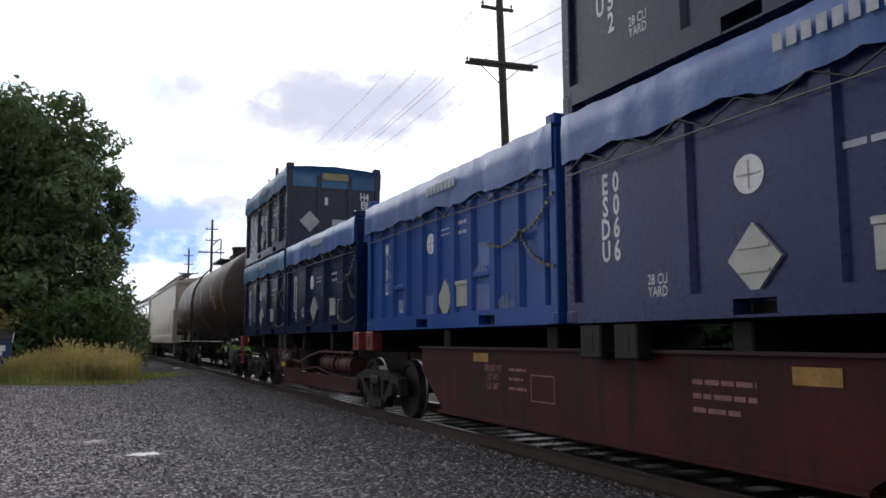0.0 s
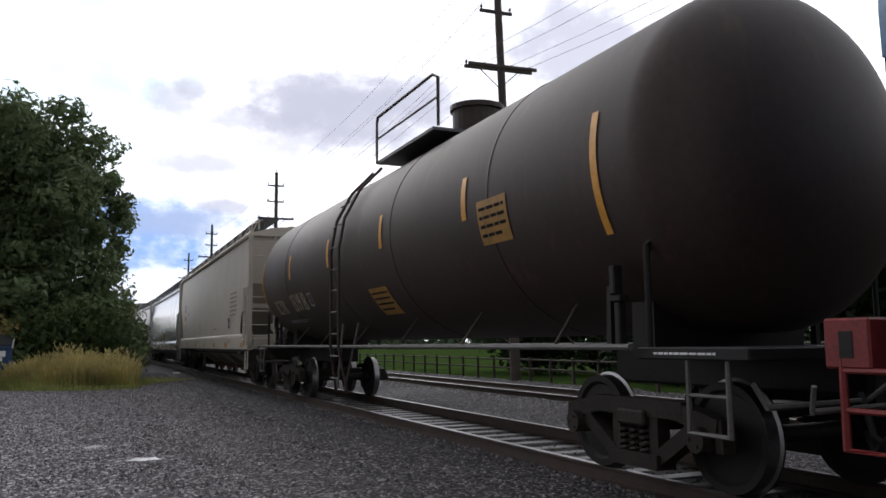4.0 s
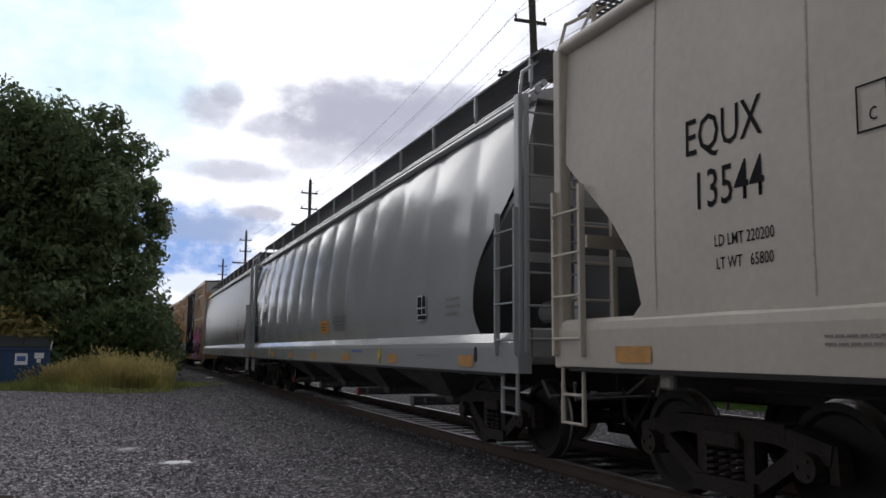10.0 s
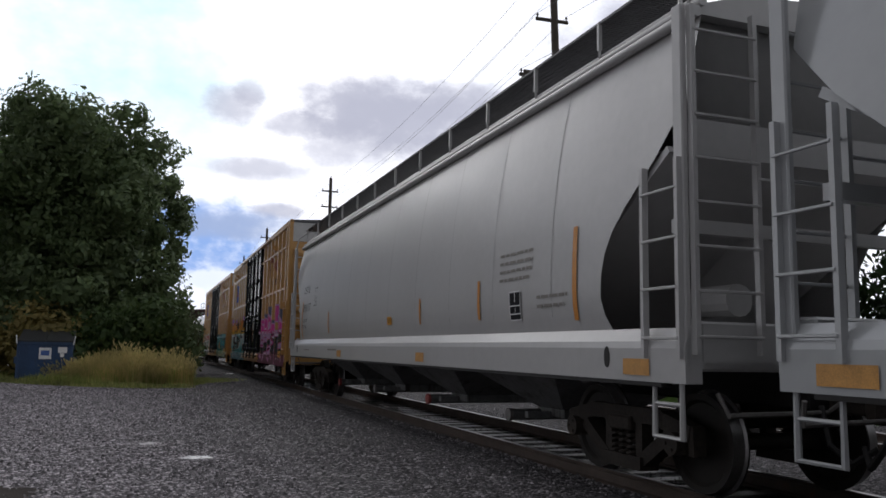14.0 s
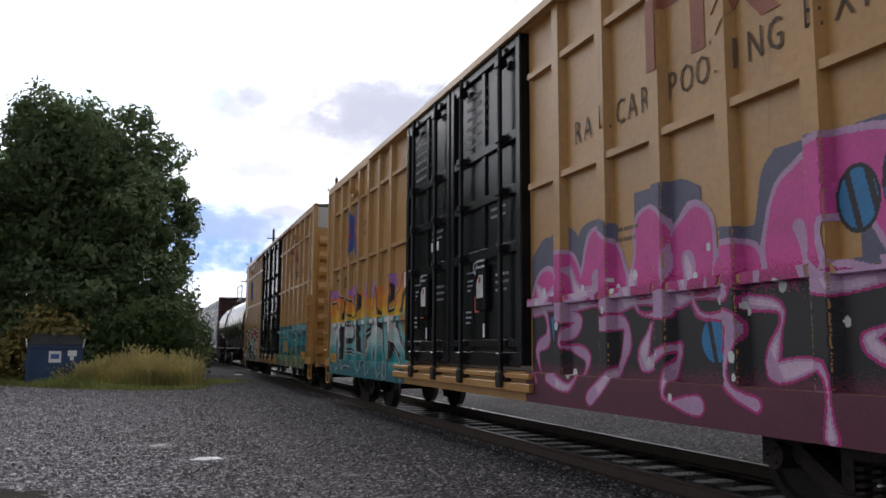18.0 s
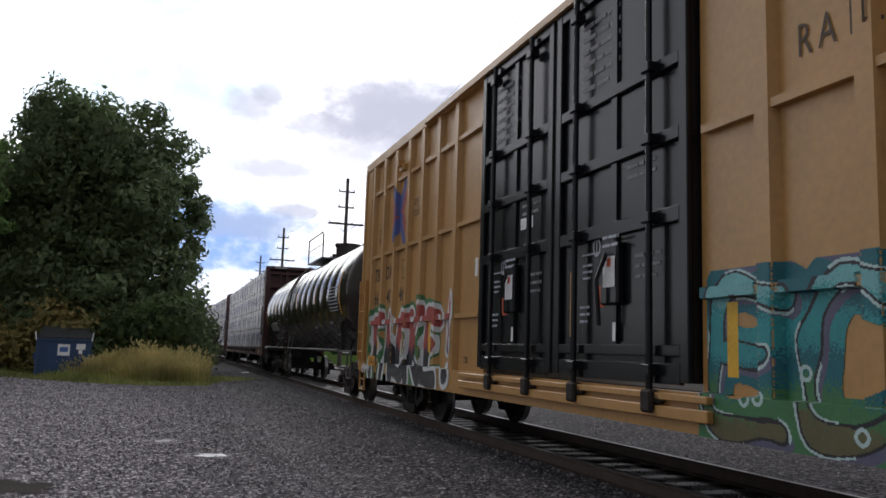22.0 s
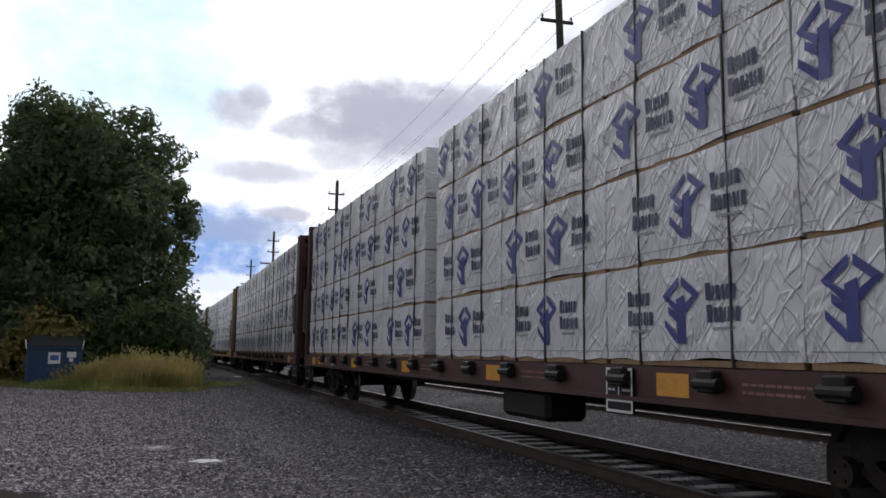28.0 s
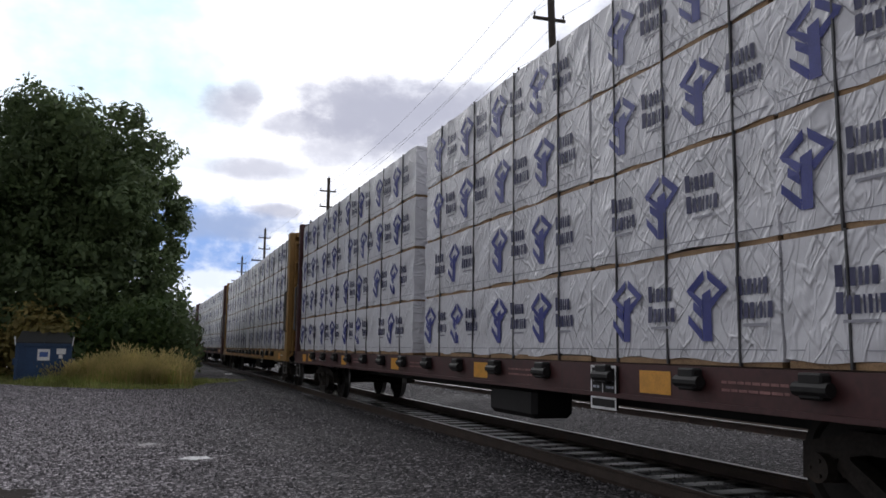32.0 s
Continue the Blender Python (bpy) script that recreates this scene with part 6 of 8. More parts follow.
def letters_strokes(shapes, x0, x1):
    """Places unit letter strokes side by side between x0 and x1 of the field (0 to 1)."""
    out = []
    w = (x1 - x0) / len(shapes)
    for i, shape in enumerate(shapes):
        for line in shape:
            out.append([(x0 + w * (i + 0.1 + 0.8 * px), 0.08 + 0.80 * pz) for px, pz in line])
    return out


P_ = [[(0, 0), (0, 1), (0.8, 0.95), (0.9, 0.6), (0, 0.5)]]
A_ = [[(0, 0), (0.4, 1), (0.6, 1), (1, 0)], [(0.2, 0.4), (0.8, 0.4)]]
C_ = [[(1, 0.9), (0.4, 1), (0, 0.6), (0.1, 0.1), (0.6, 0), (1, 0.15)]]
K_ = [[(0, 0), (0, 1)], [(0.9, 1), (0.1, 0.5), (1, 0)]]
E_ = [[(1, 0.9), (0.2, 1), (0, 0.5), (0.1, 0.05), (1, 0)], [(0, 0.52), (0.8, 0.52)]]
S_ = [[(1, 0.85), (0.4, 1), (0.05, 0.75), (0.9, 0.4), (0.6, 0.02), (0, 0.12)]]
F_ = [[(0, 0), (0, 0.95), (0.9, 1)], [(0, 0.52), (0.7, 0.52)]]
R_ = P_ + [[(0.4, 0.5), (1, 0)]]


def shifted(D, dx, dz):
    """The field as cast by a block shadow, dx and dz cells away."""
    return np.roll(np.roll(D, dx, axis=1), -dz, axis=0)


def scheme_packe(X, Z, D, Din, v, rs):
    idx = np.full(X.shape, -1)
    idx[D + 0.05 * np.sin(2.1 * X) < 0.14] = GRN
    idx[D < 0.09] = WHT
    body = D < 0.012
    split = v + 0.05 * np.sin(9 * X) + 0.02 * np.sin(31 * X)
    idx[body] = RED
    idx[body & (split <= 0.42)] = MAR
    idx[body & (split <= 0.37)] = BLK
    idx[body & (split <= 0.62) & (split > 0.3) & (np.sin(4.1 * X + 1) > 0.93)] = YEL
    tag = (v < 0.16) & (np.abs(np.sin(17 * X + 9 * np.sin(21 * Z))) < 0.10) & body
    idx[tag] = WHT
    return idx


def scheme_pink(X, Z, D, Din, v, rs):
    u = (X.max() - X) / (X.max() - X.min())
    fade = v + rs.normal(scale=0.018, size=X.shape)
    idx = np.full(X.shape, -1)
    idx[(D < 0.22 + 0.10 * np.sin(21 * u)) & (v > 0.55) & (np.sin(33 * u + 1.0) > -0.75)] = SLT
    body = D < 0.0
    idx[body] = PNK
    idx[body & (fade < 0.585)] = MAG
    idx[body & (fade < 0.52)] = BLK
    idx[body & (fade < 0.20)] = MAR
    idx[(np.abs(D) < 0.026) & (v > 0.06)] = LIL
    for cu, cv, ru, rv in ((0.075, 0.40, 0.020, 0.075), (0.49, 0.33, 0.030, 0.10), (0.705, 0.76, 0.026, 0.11), (0.745, 0.79, 0.012, 0.10)):
        fan = np.hypot((u - cu) / ru, (v - cv) / rv)
        idx[fan < 1] = BLK
        idx[(fan < 0.86) & (np.sin(260 * (u - cu) + 18 * (v - cv)) > -0.55)] = AZU
    glow = (Din < 0.022) & body
    idx[glow] = np.where((v > 0.52)[glow], LIL, MAG)
    idx[(Din < 0.0) & (D < 0.03)] = LIL
    idx[(Din < -0.022) & (D < 0.03) & (np.sin(50 * u + 9 * v) > 0.2)] = PLI
    for k in range(34):
        cu, cv, r = rs.uniform(0.02, 0.98), rs.uniform(0.10, 0.80), rs.uniform(0.018, 0.045)
        spot = np.hypot((u - cu) * (X.max() - X.min()), (v - cv) * 1.6 * (Z.max() - Z.min()) / 2) < r
        idx[spot & body] = WHT
    return idx


def scheme_orange(X, Z, D, Din, v, rs):
    u = (X.max() - X) / (X.max() - X.min())
    fade = v + rs.normal(scale=0.016, size=X.shape)
    idx = np.full(X.shape, -1)
    idx[(D < 0.30 + 0.12 * np.sin(40 * u)) & (np.sin(24 * u + 0.4) > 0.45) & (v > 0.62)] = PUR
    warm = np.select([fade > 0.92, fade > 0.84, fade > 0.76, fade > 0.70], [DRD, ORG, AMB, AMB], YEL)
    cold = np.select([fade > 0.46, fade > 0.34, fade > 0.26, fade > 0.17], [WHT, PTE, MTE, TEA], DTE)
    low = v < 0.62
    flame = (v >= 0.62) & (D < 0.25 + 0.07 * np.sin(43 * u)) & (v < 0.86 + 0.05 * np.sin(29 * u))
    idx[flame] = warm[flame]
    skirt = low & (D < 0.26) | (v < 0.26) & (D < 0.5)
    idx[skirt] = np.where(fade < 0.26, np.where(fade < 0.12, DTE, TEA), np.where(D < 0.10, BLK, MTE))[skirt]
    cast = shifted(D, -11, 9)
    idx[(cast < 0.0) & (v > 0.12) | (D < 0.042)] = BLK
    rim = (D > 0.042) & (D < 0.058) & (cast > 0.02)
    idx[rim] = WHT
    body = D < 0.0
    idx[body & low] = cold[body & low]
    idx[body & ~low] = warm[body & ~low]
    idx[body & low & (D > -0.018)] = WHT
    idx[(np.abs(v - 0.622) < 0.012) & (D < 0.1)] = YEL
    return idx


def scheme_teal(X, Z, D, Din, v, rs):
    u = (X.max() - X) / (X.max() - X.min())
    fade = v + 0.05 * np.sin(25 * u) + rs.normal(scale=0.03, size=X.shape)
    idx = np.full(X.shape, -1)
    mass = D < 0.17 + 0.03 * np.sin(60 * u)
    back = np.select([fade > 0.72, fade > 0.5, fade > 0.3], [DTE, TEA, DTE], GRN)
    idx[mass] = back[mass]
    idx[(shifted(D, -6, 6) < 0.0) & mass] = SLT
    body = D < 0.0
    fill = np.select([fade > 0.80, fade > 0.48, fade > 0.36, fade > 0.18], [MTE, TEA, DTE, GRN], OLV)
    idx[body] = fill[body]
    idx[(np.abs(D) < 0.013)] = BLK
    idx[(np.abs(D - 0.016) < 0.010) & (np.sin(37 * u + 5 * v) > -0.1)] = PTE
    for cu in (0.05, 0.62):
        idx[(np.abs(u - cu) < 0.010) & (v > 0.36) & (v < 0.80)] = YEL
    for k in range(16):
        cu, cv = rs.uniform(0.02, 0.98), rs.uniform(0.12, 0.5)
        ring = np.hypot((u - cu) * 5.9, (v - cv) * 1.3)
        idx[(np.abs(ring - 0.045) < 0.014) & mass] = PTE
    return idx


def curve(pts, n=5):
    """A smooth line through the points."""
    out = []
    q = [pts[0]] + list(pts) + [pts[-1]]
    for a, b, c, d in zip(q, q[1:], q[2:], q[3:]):
        for k in range(n):
            t = k / n
            out.append(tuple(0.5 * (2 * b[i] + (c[i] - a[i]) * t + (2 * a[i] - 5 * b[i] + 4 * c[i] - d[i]) * t * t + (3 * b[i] - a[i] - 3 * c[i] + d[i]) * t ** 3) for i in (0, 1)))
    return out + [pts[-1]]


PUFFS = [curve(q) for q in ([(0.03, 0.10), (0.03, 0.40), (0.05, 0.60)], [(0.10, 0.2), (0.13, 0.66)], [(0.20, 0.2), (0.22, 0.70), (0.26, 0.64)], [(0.34, 0.2), (0.37, 0.78)], [(0.44, 0.2), (0.45, 0.72)],
         [(0.53, 0.2), (0.53, 0.56)], [(0.61, 0.2), (0.63, 0.74), (0.69, 0.84), (0.76, 0.76), (0.79, 0.4)], [(0.87, 0.2), (0.90, 0.50), (0.93, 0.30)], [(0.93, 0.1), (0.95, 0.36)], [(0.03, 0.13), (0.5, 0.10), (0.95, 0.13)], [(0.03, 0.40), (0.93, 0.40)], [(0.05, 0.26), (0.95, 0.26)])]
CURLS = [curve(q) for q in ([(0.01, 0.50), (0.05, 0.49), (0.06, 0.36), (0.02, 0.28), (0.04, 0.12)], [(0.10, 0.47), (0.17, 0.44), (0.12, 0.32), (0.19, 0.24), (0.15, 0.10), (0.08, 0.14)], [(0.22, 0.64), (0.24, 0.42), (0.30, 0.40), (0.28, 0.20), (0.22, 0.06)],
         [(0.31, 0.68), (0.33, 0.46), (0.40, 0.45)], [(0.36, 0.40), (0.34, 0.22), (0.42, 0.30), (0.40, 0.10), (0.47, 0.08)], [(0.44, 0.66), (0.46, 0.44), (0.53, 0.40), (0.52, 0.18), (0.57, 0.10)], [(0.55, 0.47), (0.60, 0.42), (0.58, 0.22), (0.66, 0.24), (0.67, 0.03)],
         [(0.63, 0.70), (0.66, 0.50), (0.75, 0.51), (0.77, 0.40), (0.71, 0.33), (0.76, 0.24)], [(0.80, 0.28), (0.86, 0.44), (0.93, 0.42), (0.95, 0.26)], [(0.86, 0.20), (0.91, 0.28), (0.89, 0.06)], [(0.02, 0.64), (0.06, 0.55), (0.10, 0.66)], [(0.14, 0.70), (0.17, 0.56), (0.24, 0.58)],
         [(0.82, 0.55), (0.88, 0.50), (0.98, 0.52)], [(0.0, 0.52), (0.3, 0.50), (0.52, 0.50)])]
SHARDS = [[(0.03, 0.10), (0.05, 0.74)], [(0.05, 0.78), (0.14, 0.17)], [(0.14, 0.12), (0.16, 0.82)], [(0.225, 0.14), (0.225, 0.82)], [(0.225, 0.82), (0.33, 0.72)], [(0.225, 0.48), (0.32, 0.49)], [(0.225, 0.16), (0.345, 0.18)],
          [(0.405, 0.90), (0.41, 0.24), (0.46, 0.13), (0.515, 0.24), (0.515, 0.84)], [(0.58, 0.10), (0.635, 0.84)], [(0.66, 0.86), (0.725, 0.10)], [(0.61, 0.38), (0.70, 0.40)], [(0.80, 0.10), (0.81, 0.90)], [(0.95, 0.94), (0.83, 0.50), (0.97, 0.14)], [(0.97, 0.14), (0.99, 0.04)]]


GOLDRIB = YELLOW
ENDWHITE = stuff("end_white", (0.46, 0.46, 0.45), 0.6, 0, 0.1, 3, (0.3, 0.28, 0.25), 0.3, True)


def box_car(s0, s1, label, number, art_r, art_l):
    car, h = car_thing("boxcar", label, s0, s1, (2.45, 2.45))
    d0, d1 = -2.36, 2.40
    for g in (-1, 1):
        part("roof_edge", box(B(), -h, h, g * 1.40, g * 1.53, 5.14, 5.33, 0.015), YELLOW, car)
        # sill, deeper at the middle
        part("side_sill", extrude(B(), [(-h, 0.80), (-7.0, 0.79), (-6.75, 0.65), (6.75, 0.65), (7.0, 0.79), (h, 0.80), (h, 0.98), (-h, 0.98)], "y", g * 1.42, g * 1.53), YELLOW, car)
        for a, b in ((-h + 0.05, d0), (d1, h - 0.05)):
            part("side_sheet", box(B(), a, b, g * 1.41, g * PANEL_Y, 0.97, 5.15), YELLOW, car)
            part("corner_sheet", box(B(), b - 0.42 if b > 5 else a, b if b > 5 else a + 0.42, g * 1.43, g * (RIB_Y - 0.02), 0.98, 5.14, 0.01), YELLOW, car)
        if g < 0:
            continue
        for r in RIBS_R + RIBS_L:
            part("post", extrude(B(), [(r - 0.115, PANEL_Y - 0.005), (r - 0.075, RIB_Y), (r + 0.075, RIB_Y), (r + 0.115, PANEL_Y - 0.005)], "z", 0.98, 5.14), GOLDRIB, car)
        for ribs, e, dd in ((RIBS_R, -h + 0.42, d0 - 0.04), (RIBS_L, h - 0.42, d1 + 0.04)):
            xs = sorted([e] + ribs + [dd])
            for z in RAIL_Z:
                for a, b in zip(xs, xs[1:]):
                    if b - a > 0.25:
                        part("stiffener", box(B(), a + 0.05, b - 0.05, PANEL_Y - 0.005, RIB_Y - 0.015, z - 0.04, z + 0.03), GOLDRIB, car)
    part("floor", box(B(), -h + 0.05, h - 0.05, -1.41, 1.41, 0.93, 0.99), GRIMEGOLD, car)
    part("centre_sill", box(B(), -h + 0.1, h - 0.1, -0.33, 0.33, 0.70, 0.95), BLACK, car)
    part("roof", extrude(B(), [(1.5, 5.31), (0, 5.41), (-1.5, 5.31), (-1.5, 5.25), (1.5, 5.25)], "x", -h, h), GRATE, car)
    for k in range(16):
        x = -h + 0.6 + k * (2 * h - 1.2) / 15
        part("roof_rib", extrude(B(), [(1.5, 5.31), (0, 5.415), (-1.5, 5.31), (-1.5, 5.34), (0, 5.445), (1.5, 5.34)], "x", x - 0.04, x + 0.04), GRATE, car)
    # ends with level corrugations
    for g in (-1, 1):
        e = g * h
        part("end_sheet", box(B(), min(e, e - g * 0.04), max(e, e - g * 0.04), -1.46, 1.46, 0.85, 4.62), YELLOW, car)
        part("end_panel", box(B(), min(e, e - g * 0.03), max(e, e - g * 0.03), -1.46, 1.46, 4.63, 5.23), ENDWHITE, car, "white-painted end panel")
        for k in range(8):
            z = 1.15 + k * 0.44
            part("corrugation", extrude(B(), [(e, z - 0.15), (e + g * 0.075, z - 0.06), (e + g * 0.075, z + 0.03), (e, z + 0.17)], "y", -1.36, 1.36), YELLOW, car)
        for y in (-1, 1):
            part("corner_post", box(B(), min(e - g * 0.1, e + g * 0.03), max(e - g * 0.1, e + g * 0.03), min(y * 1.42, y * 1.535), max(y * 1.42, y * 1.535), 0.80, 5.22, 0.015), YELLOW, car)
        part("end_sill", box(B(), min(e, e + g * 0.1), max(e, e + g * 0.1), -1.4, 1.4, 0.72, 0.98, 0.02), YELLOW, car)
        me = lettering(car, "EXCESS HEIGHT CAR", 0.0, 0.0, 0.17, DARKP, flat_at(0.0), 0.9)
        me.matrix_basis = Matrix.Translation((e + g * 0.006, 0, 4.97)) @ pose(0, 0, 0, 0, 0, 90 if g < 0 else -90)
        me.name = "end_lettering"
        ladder_end(car, e + g * 0.03, g, 0.86, 1.40, 1.0, 2.15, 4, YELLOW)
        ladder_side(car, g * (h - 0.50), g * (h - 0.02), RIB_Y, 1.02, 2.72, 4, YELLOW)
        stirrup(car, g * (h - 0.06), g * (h - 0.46), 1.50, 0.40, 0.84, YELLOW)
        part("end_grab", cyl(B(), (e + g * 0.12, 1.35, 2.75), (e + g * 0.12, -1.35, 2.75), 0.016, n=6), YELLOW, car)
        coupler(car, g, h + 0.1)
    wheel = B()
    tube(wheel, [(-h - 0.22, -0.3 + 0.26 * math.cos(k * math.pi / 12), 2.3 + 0.26 * math.sin(k * math.pi / 12)) for k in range(25)], 0.014, 5)
    for k in range(3):
        a = k * math.pi / 3
        cyl(wheel, (-h - 0.22, -0.3 + 0.26 * math.cos(a), 2.3 + 0.26 * math.sin(a)), (-h - 0.22, -0.3 - 0.26 * math.cos(a), 2.3 - 0.26 * math.sin(a)), 0.011, n=5)
    cyl(wheel, (-h, -0.3, 2.3), (-h - 0.24, -0.3, 2.3), 0.03, n=6)
    part("hand_brake_wheel", wheel, YELLOW, car)
    part("brake_housing", box(B(), -h - 0.2, -h - 0.07, -0.5, -0.1, 1.95, 2.6, 0.04), YELLOW, car)
    # plug doors
    dy = 1.50
    for i, (a, b) in enumerate(((d0 + 0.04, 0.10), (0.18, d1 - 0.04))):
        door = part("door", box(B(), a, b, 1.40, dy, 1.05, 5.16), DOORBLACK, car, "black plug door with lock rods")
        for x in (a + 0.06, b - 0.06):
            part("door_stile", box(B(), x - 0.06, x + 0.06, dy, dy + 0.055, 1.05, 5.16, 0.01), DOORBLACK, door)
        for z, w in ((1.12, 0.09), (1.32, 0.05), (2.50, 0.07), (3.22, 0.06), (3.90, 0.06), (5.09, 0.07)):
            part("door_rail", box(B(), a + 0.121, b - 0.121, dy, dy + 0.05, z - w, z + w, 0.008), DOORBLACK, door)
        mid = (a + b) / 2
        for z0, z1 in ((1.375, 2.425), (2.575, 3.155), (3.285, 3.835), (3.965, 5.015)):
            part("door_post", box(B(), mid - 0.05, mid + 0.05, dy, dy + 0.03, z0, z1), DOORBLACK, door)
        for x in (a + 0.5, b - 0.55):
            part("lock_rod", cyl(B(), (x, dy + 0.10, 0.98), (x, dy + 0.10, 5.12), 0.032, n=10), DOORBLACK, door)
            for z in (1.15, 2.5, 3.22, 3.9, 4.9):
                part("rod_bracket", box(B(), x - 0.07, x + 0.07, dy + 0.02, dy + 0.15, z - 0.05, z + 0.05, 0.012), DOORBLACK, door)
            part("door_roller", box(box(B(), x - 0.15, x + 0.15, dy + 0.02, dy + 0.10, 0.86, 0.96, 0.02), x - 0.08, x + 0.08, dy + 0.04, dy + 0.15, 0.78, 0.98, 0.02), IRON, door)
        part("lock_box", box(B(), mid - 0.16, mid + 0.16, dy + 0.001, dy + 0.09, 1.75, 2.36, 0.02), DOORBLACK, door)
        part("lock_handle", tube(B(), [(mid - 0.02, dy + 0.12, 2.25), (mid + 0.1, dy + 0.16, 2.0), (mid + 0.08, dy + 0.14, 1.55)], 0.022, 6), DOORBLACK, door)
        k = flat_at(dy + 0.09)
        part("paper_label", sheet(B(), mid - 0.13, mid + 0.09, 1.92, 2.22, k, 1, 1), WHITEP, door, "white paper label")
        part("red_label", sheet(B(), mid + 0.21, mid + 0.38, 1.74, 1.96, flat_at(dy), 1, 1), REDLABEL, door, "orange-red paper label")
        part("label_corner", sheet(B(), mid - 0.06, mid + 0.01, 2.12, 2.20, k, 1, 1, 0.010), REDLABEL, door)
        part("small_label", sheet(B(), mid - 0.07, mid - 0.01, 1.40, 1.58, flat_at(dy + 0.04), 1, 1), WHITEP, door)
        part("yellow_strip", sheet(B(), b - 0.36, b - 0.29, 1.45, 2.15, flat_at(dy), 1, 1), AMBERDULL, door) if i == 0 else None
        bm = B()
        for q in range(20):
            aa, bb = 2 * math.pi * q / 20, 2 * math.pi * (q + 1) / 20
            bm.faces.new([bm.verts.new((mid + 0.36 + r * 0.075 * math.cos(t), dy + 0.006, 2.36 + r * 0.1 * math.sin(t))) for r, t in ((1, aa), (0.7, aa), (0.7, bb), (1, bb))])
        sheet(bm, mid + 0.35, mid + 0.37, 2.29, 2.43, flat_at(dy), 1, 1, 0.007)
        part("round_stencil", bm, WHITEFADED, door)
        fd = flat_at(dy)
        bars("stencil", door, mid + 0.30, 4.45, 0.75, 0.85, 6, FAINTGREY, fd, 5 + i)
        bars("stencil", door, mid - 0.45, 3.02, 0.5, 0.2, 2, FAINTGREY, fd, 15 + i)
        bars("stencil", door, mid - 0.05, 2.60 - 0.23, 0.3, 0.0001 + 0.16, 2, WHITEFADED, flat_at(dy + 0.09), 25 + i)
        bars("stencil", door, mid + 0.42, 2.30, 0.5, 0.05, 1, WHITEFADED, fd, 35 + i)
        bars("stencil", door, mid + 0.55, 2.12, 0.2, 0.2, 3, WHITEFADED, fd, 36 + i)
        bars("stencil", door, mid + 0.60, 1.68, 0.2, 0.22, 3, WHITEFADED, fd, 37 + i)
        bars("stencil", door, mid - 0.55, 2.1, 0.42, 0.3, 3, FAINTGREY, fd, 38 + i)
        part("paper_label", sheet(B(), mid - 0.5, mid - 0.15, 2.78, 2.92, fd, 1, 1), WHITEP, door) if i else None
    part("door_gasket", box(B(), 0.101, 0.179, 1.42, 1.53, 1.05, 5.16), BLACK, car)
    # tracks for the doors
    for z, w in ((0.93, 0.03), (0.80, 0.05)):
        part("door_track", box(B(), d0 - 0.25, d1 + 0.55, 1.534, 1.60, z - w, z + w, 0.008), YELLOW, car)
    part("upper_track", box(B(), d0 - 2.6, d1 + 2.6, 1.534, 1.60, 5.15, 5.21), YELLOW, car)
    for x in (-6.3, 6.3):
        part("door_stop", box(box(B(), x - 0.14, x + 0.14, 1.50, 1.60, 4.60, 4.72, 0.01), x - 0.05, x + 0.05, 1.55, 1.68, 4.66, 4.80, 0.01), YELLOW, car)
    # crossed arrows and lettering on the panels
    cx, cz = 6.74, 3.86
    part("crossed_mark", crossed(cx, cz), [MARKRED, MARKBLUE], car, "faded red and blue crossed arrow mark")
    p = flat_at(PANEL_Y)
    for t, x, z in number:
        lettering(car, t, x, z, 0.38, NUMBERBLACK, p, 0.92, off=0.006, bold=0.018)
    frame_mark(car, 6.37, 2.76, 0.26, 0.36, 0.018, DARKP, p)
    lettering(car, "F", 6.37, 2.70, 0.18, DARKP, p, 0.9, off=0.006)
    lettering(car, "any\nroad", 5.74, 3.85, 0.26, FAINTDARK, p, 0.85, off=0.006)
    lettering(car, "next\nload", 8.12, 3.6, 0.24, FAINTDARK, p, 0.85, off=0.006)
    for i, ch in enumerate("RAILCAR POOLING EXPERTS"):
        lettering(car, ch, -3.55 - i * 0.209, 3.55, 0.36, FAINTBLACK, box_surface, 0.68, off=0.010, bold=-0.004) if ch != " " else None
    bm = B()
    for x0, x1, za, zb in ((-5.10, -4.90, 3.75, 4.42), (-5.68, -5.50, 3.75, 4.30), (-5.68, -5.10, 4.30, 4.48)):
        sheet(bm, x0, x1, za, zb, box_surface, 24, 2)
    for e in (-1, 1):
        lo, hi, prev = -5.82 - (0.62 if e > 0 else 0.0), -5.82 - (0.0 if e > 0 else 0.62), None
        for k in range(25):
            u = k / 24
            x, z = lo + (hi - lo) * u, 3.76 + 0.74 * u
            row = [bm.verts.new((x + q, box_surface(x + q, z) + 0.007 + 0.001 * e, z)) for q in (-0.1, 0.1)]
            if prev:
                bm.faces.new((prev[0], prev[1], row[1], row[0]))
            prev = row
    part("faded_mark", bm, MARKFADED, car, "faded red painted mark")
    for x in (-8.2, 8.12):
        decal("warning_plate", car, x, 1.02, 0.54, 0.20, AMBER, flat_at(1.552), "yellow excess height plate")
        lettering(car, "THIS CAR\nEXCESS HEIGHT", x, 1.02, 0.07, DARKP, flat_at(1.552), 0.85, off=0.010)
    decal("paper_label", car, 2.73, 2.47, 0.11, 0.27, WHITEP, p, "white paper label")
    lettering(car, "70K", 3.06, 1.13, 0.13, DARKP, p, 0.9, off=0.006)
    bars("stencil", car, -8.9, 3.25, 0.3, 0.4, 4, FAINTDARK, flat_at(1.506), 6)
    bars("stencil", car, -4.4, 2.35, 0.5, 0.2, 2, FAINTDARK, p, 7)
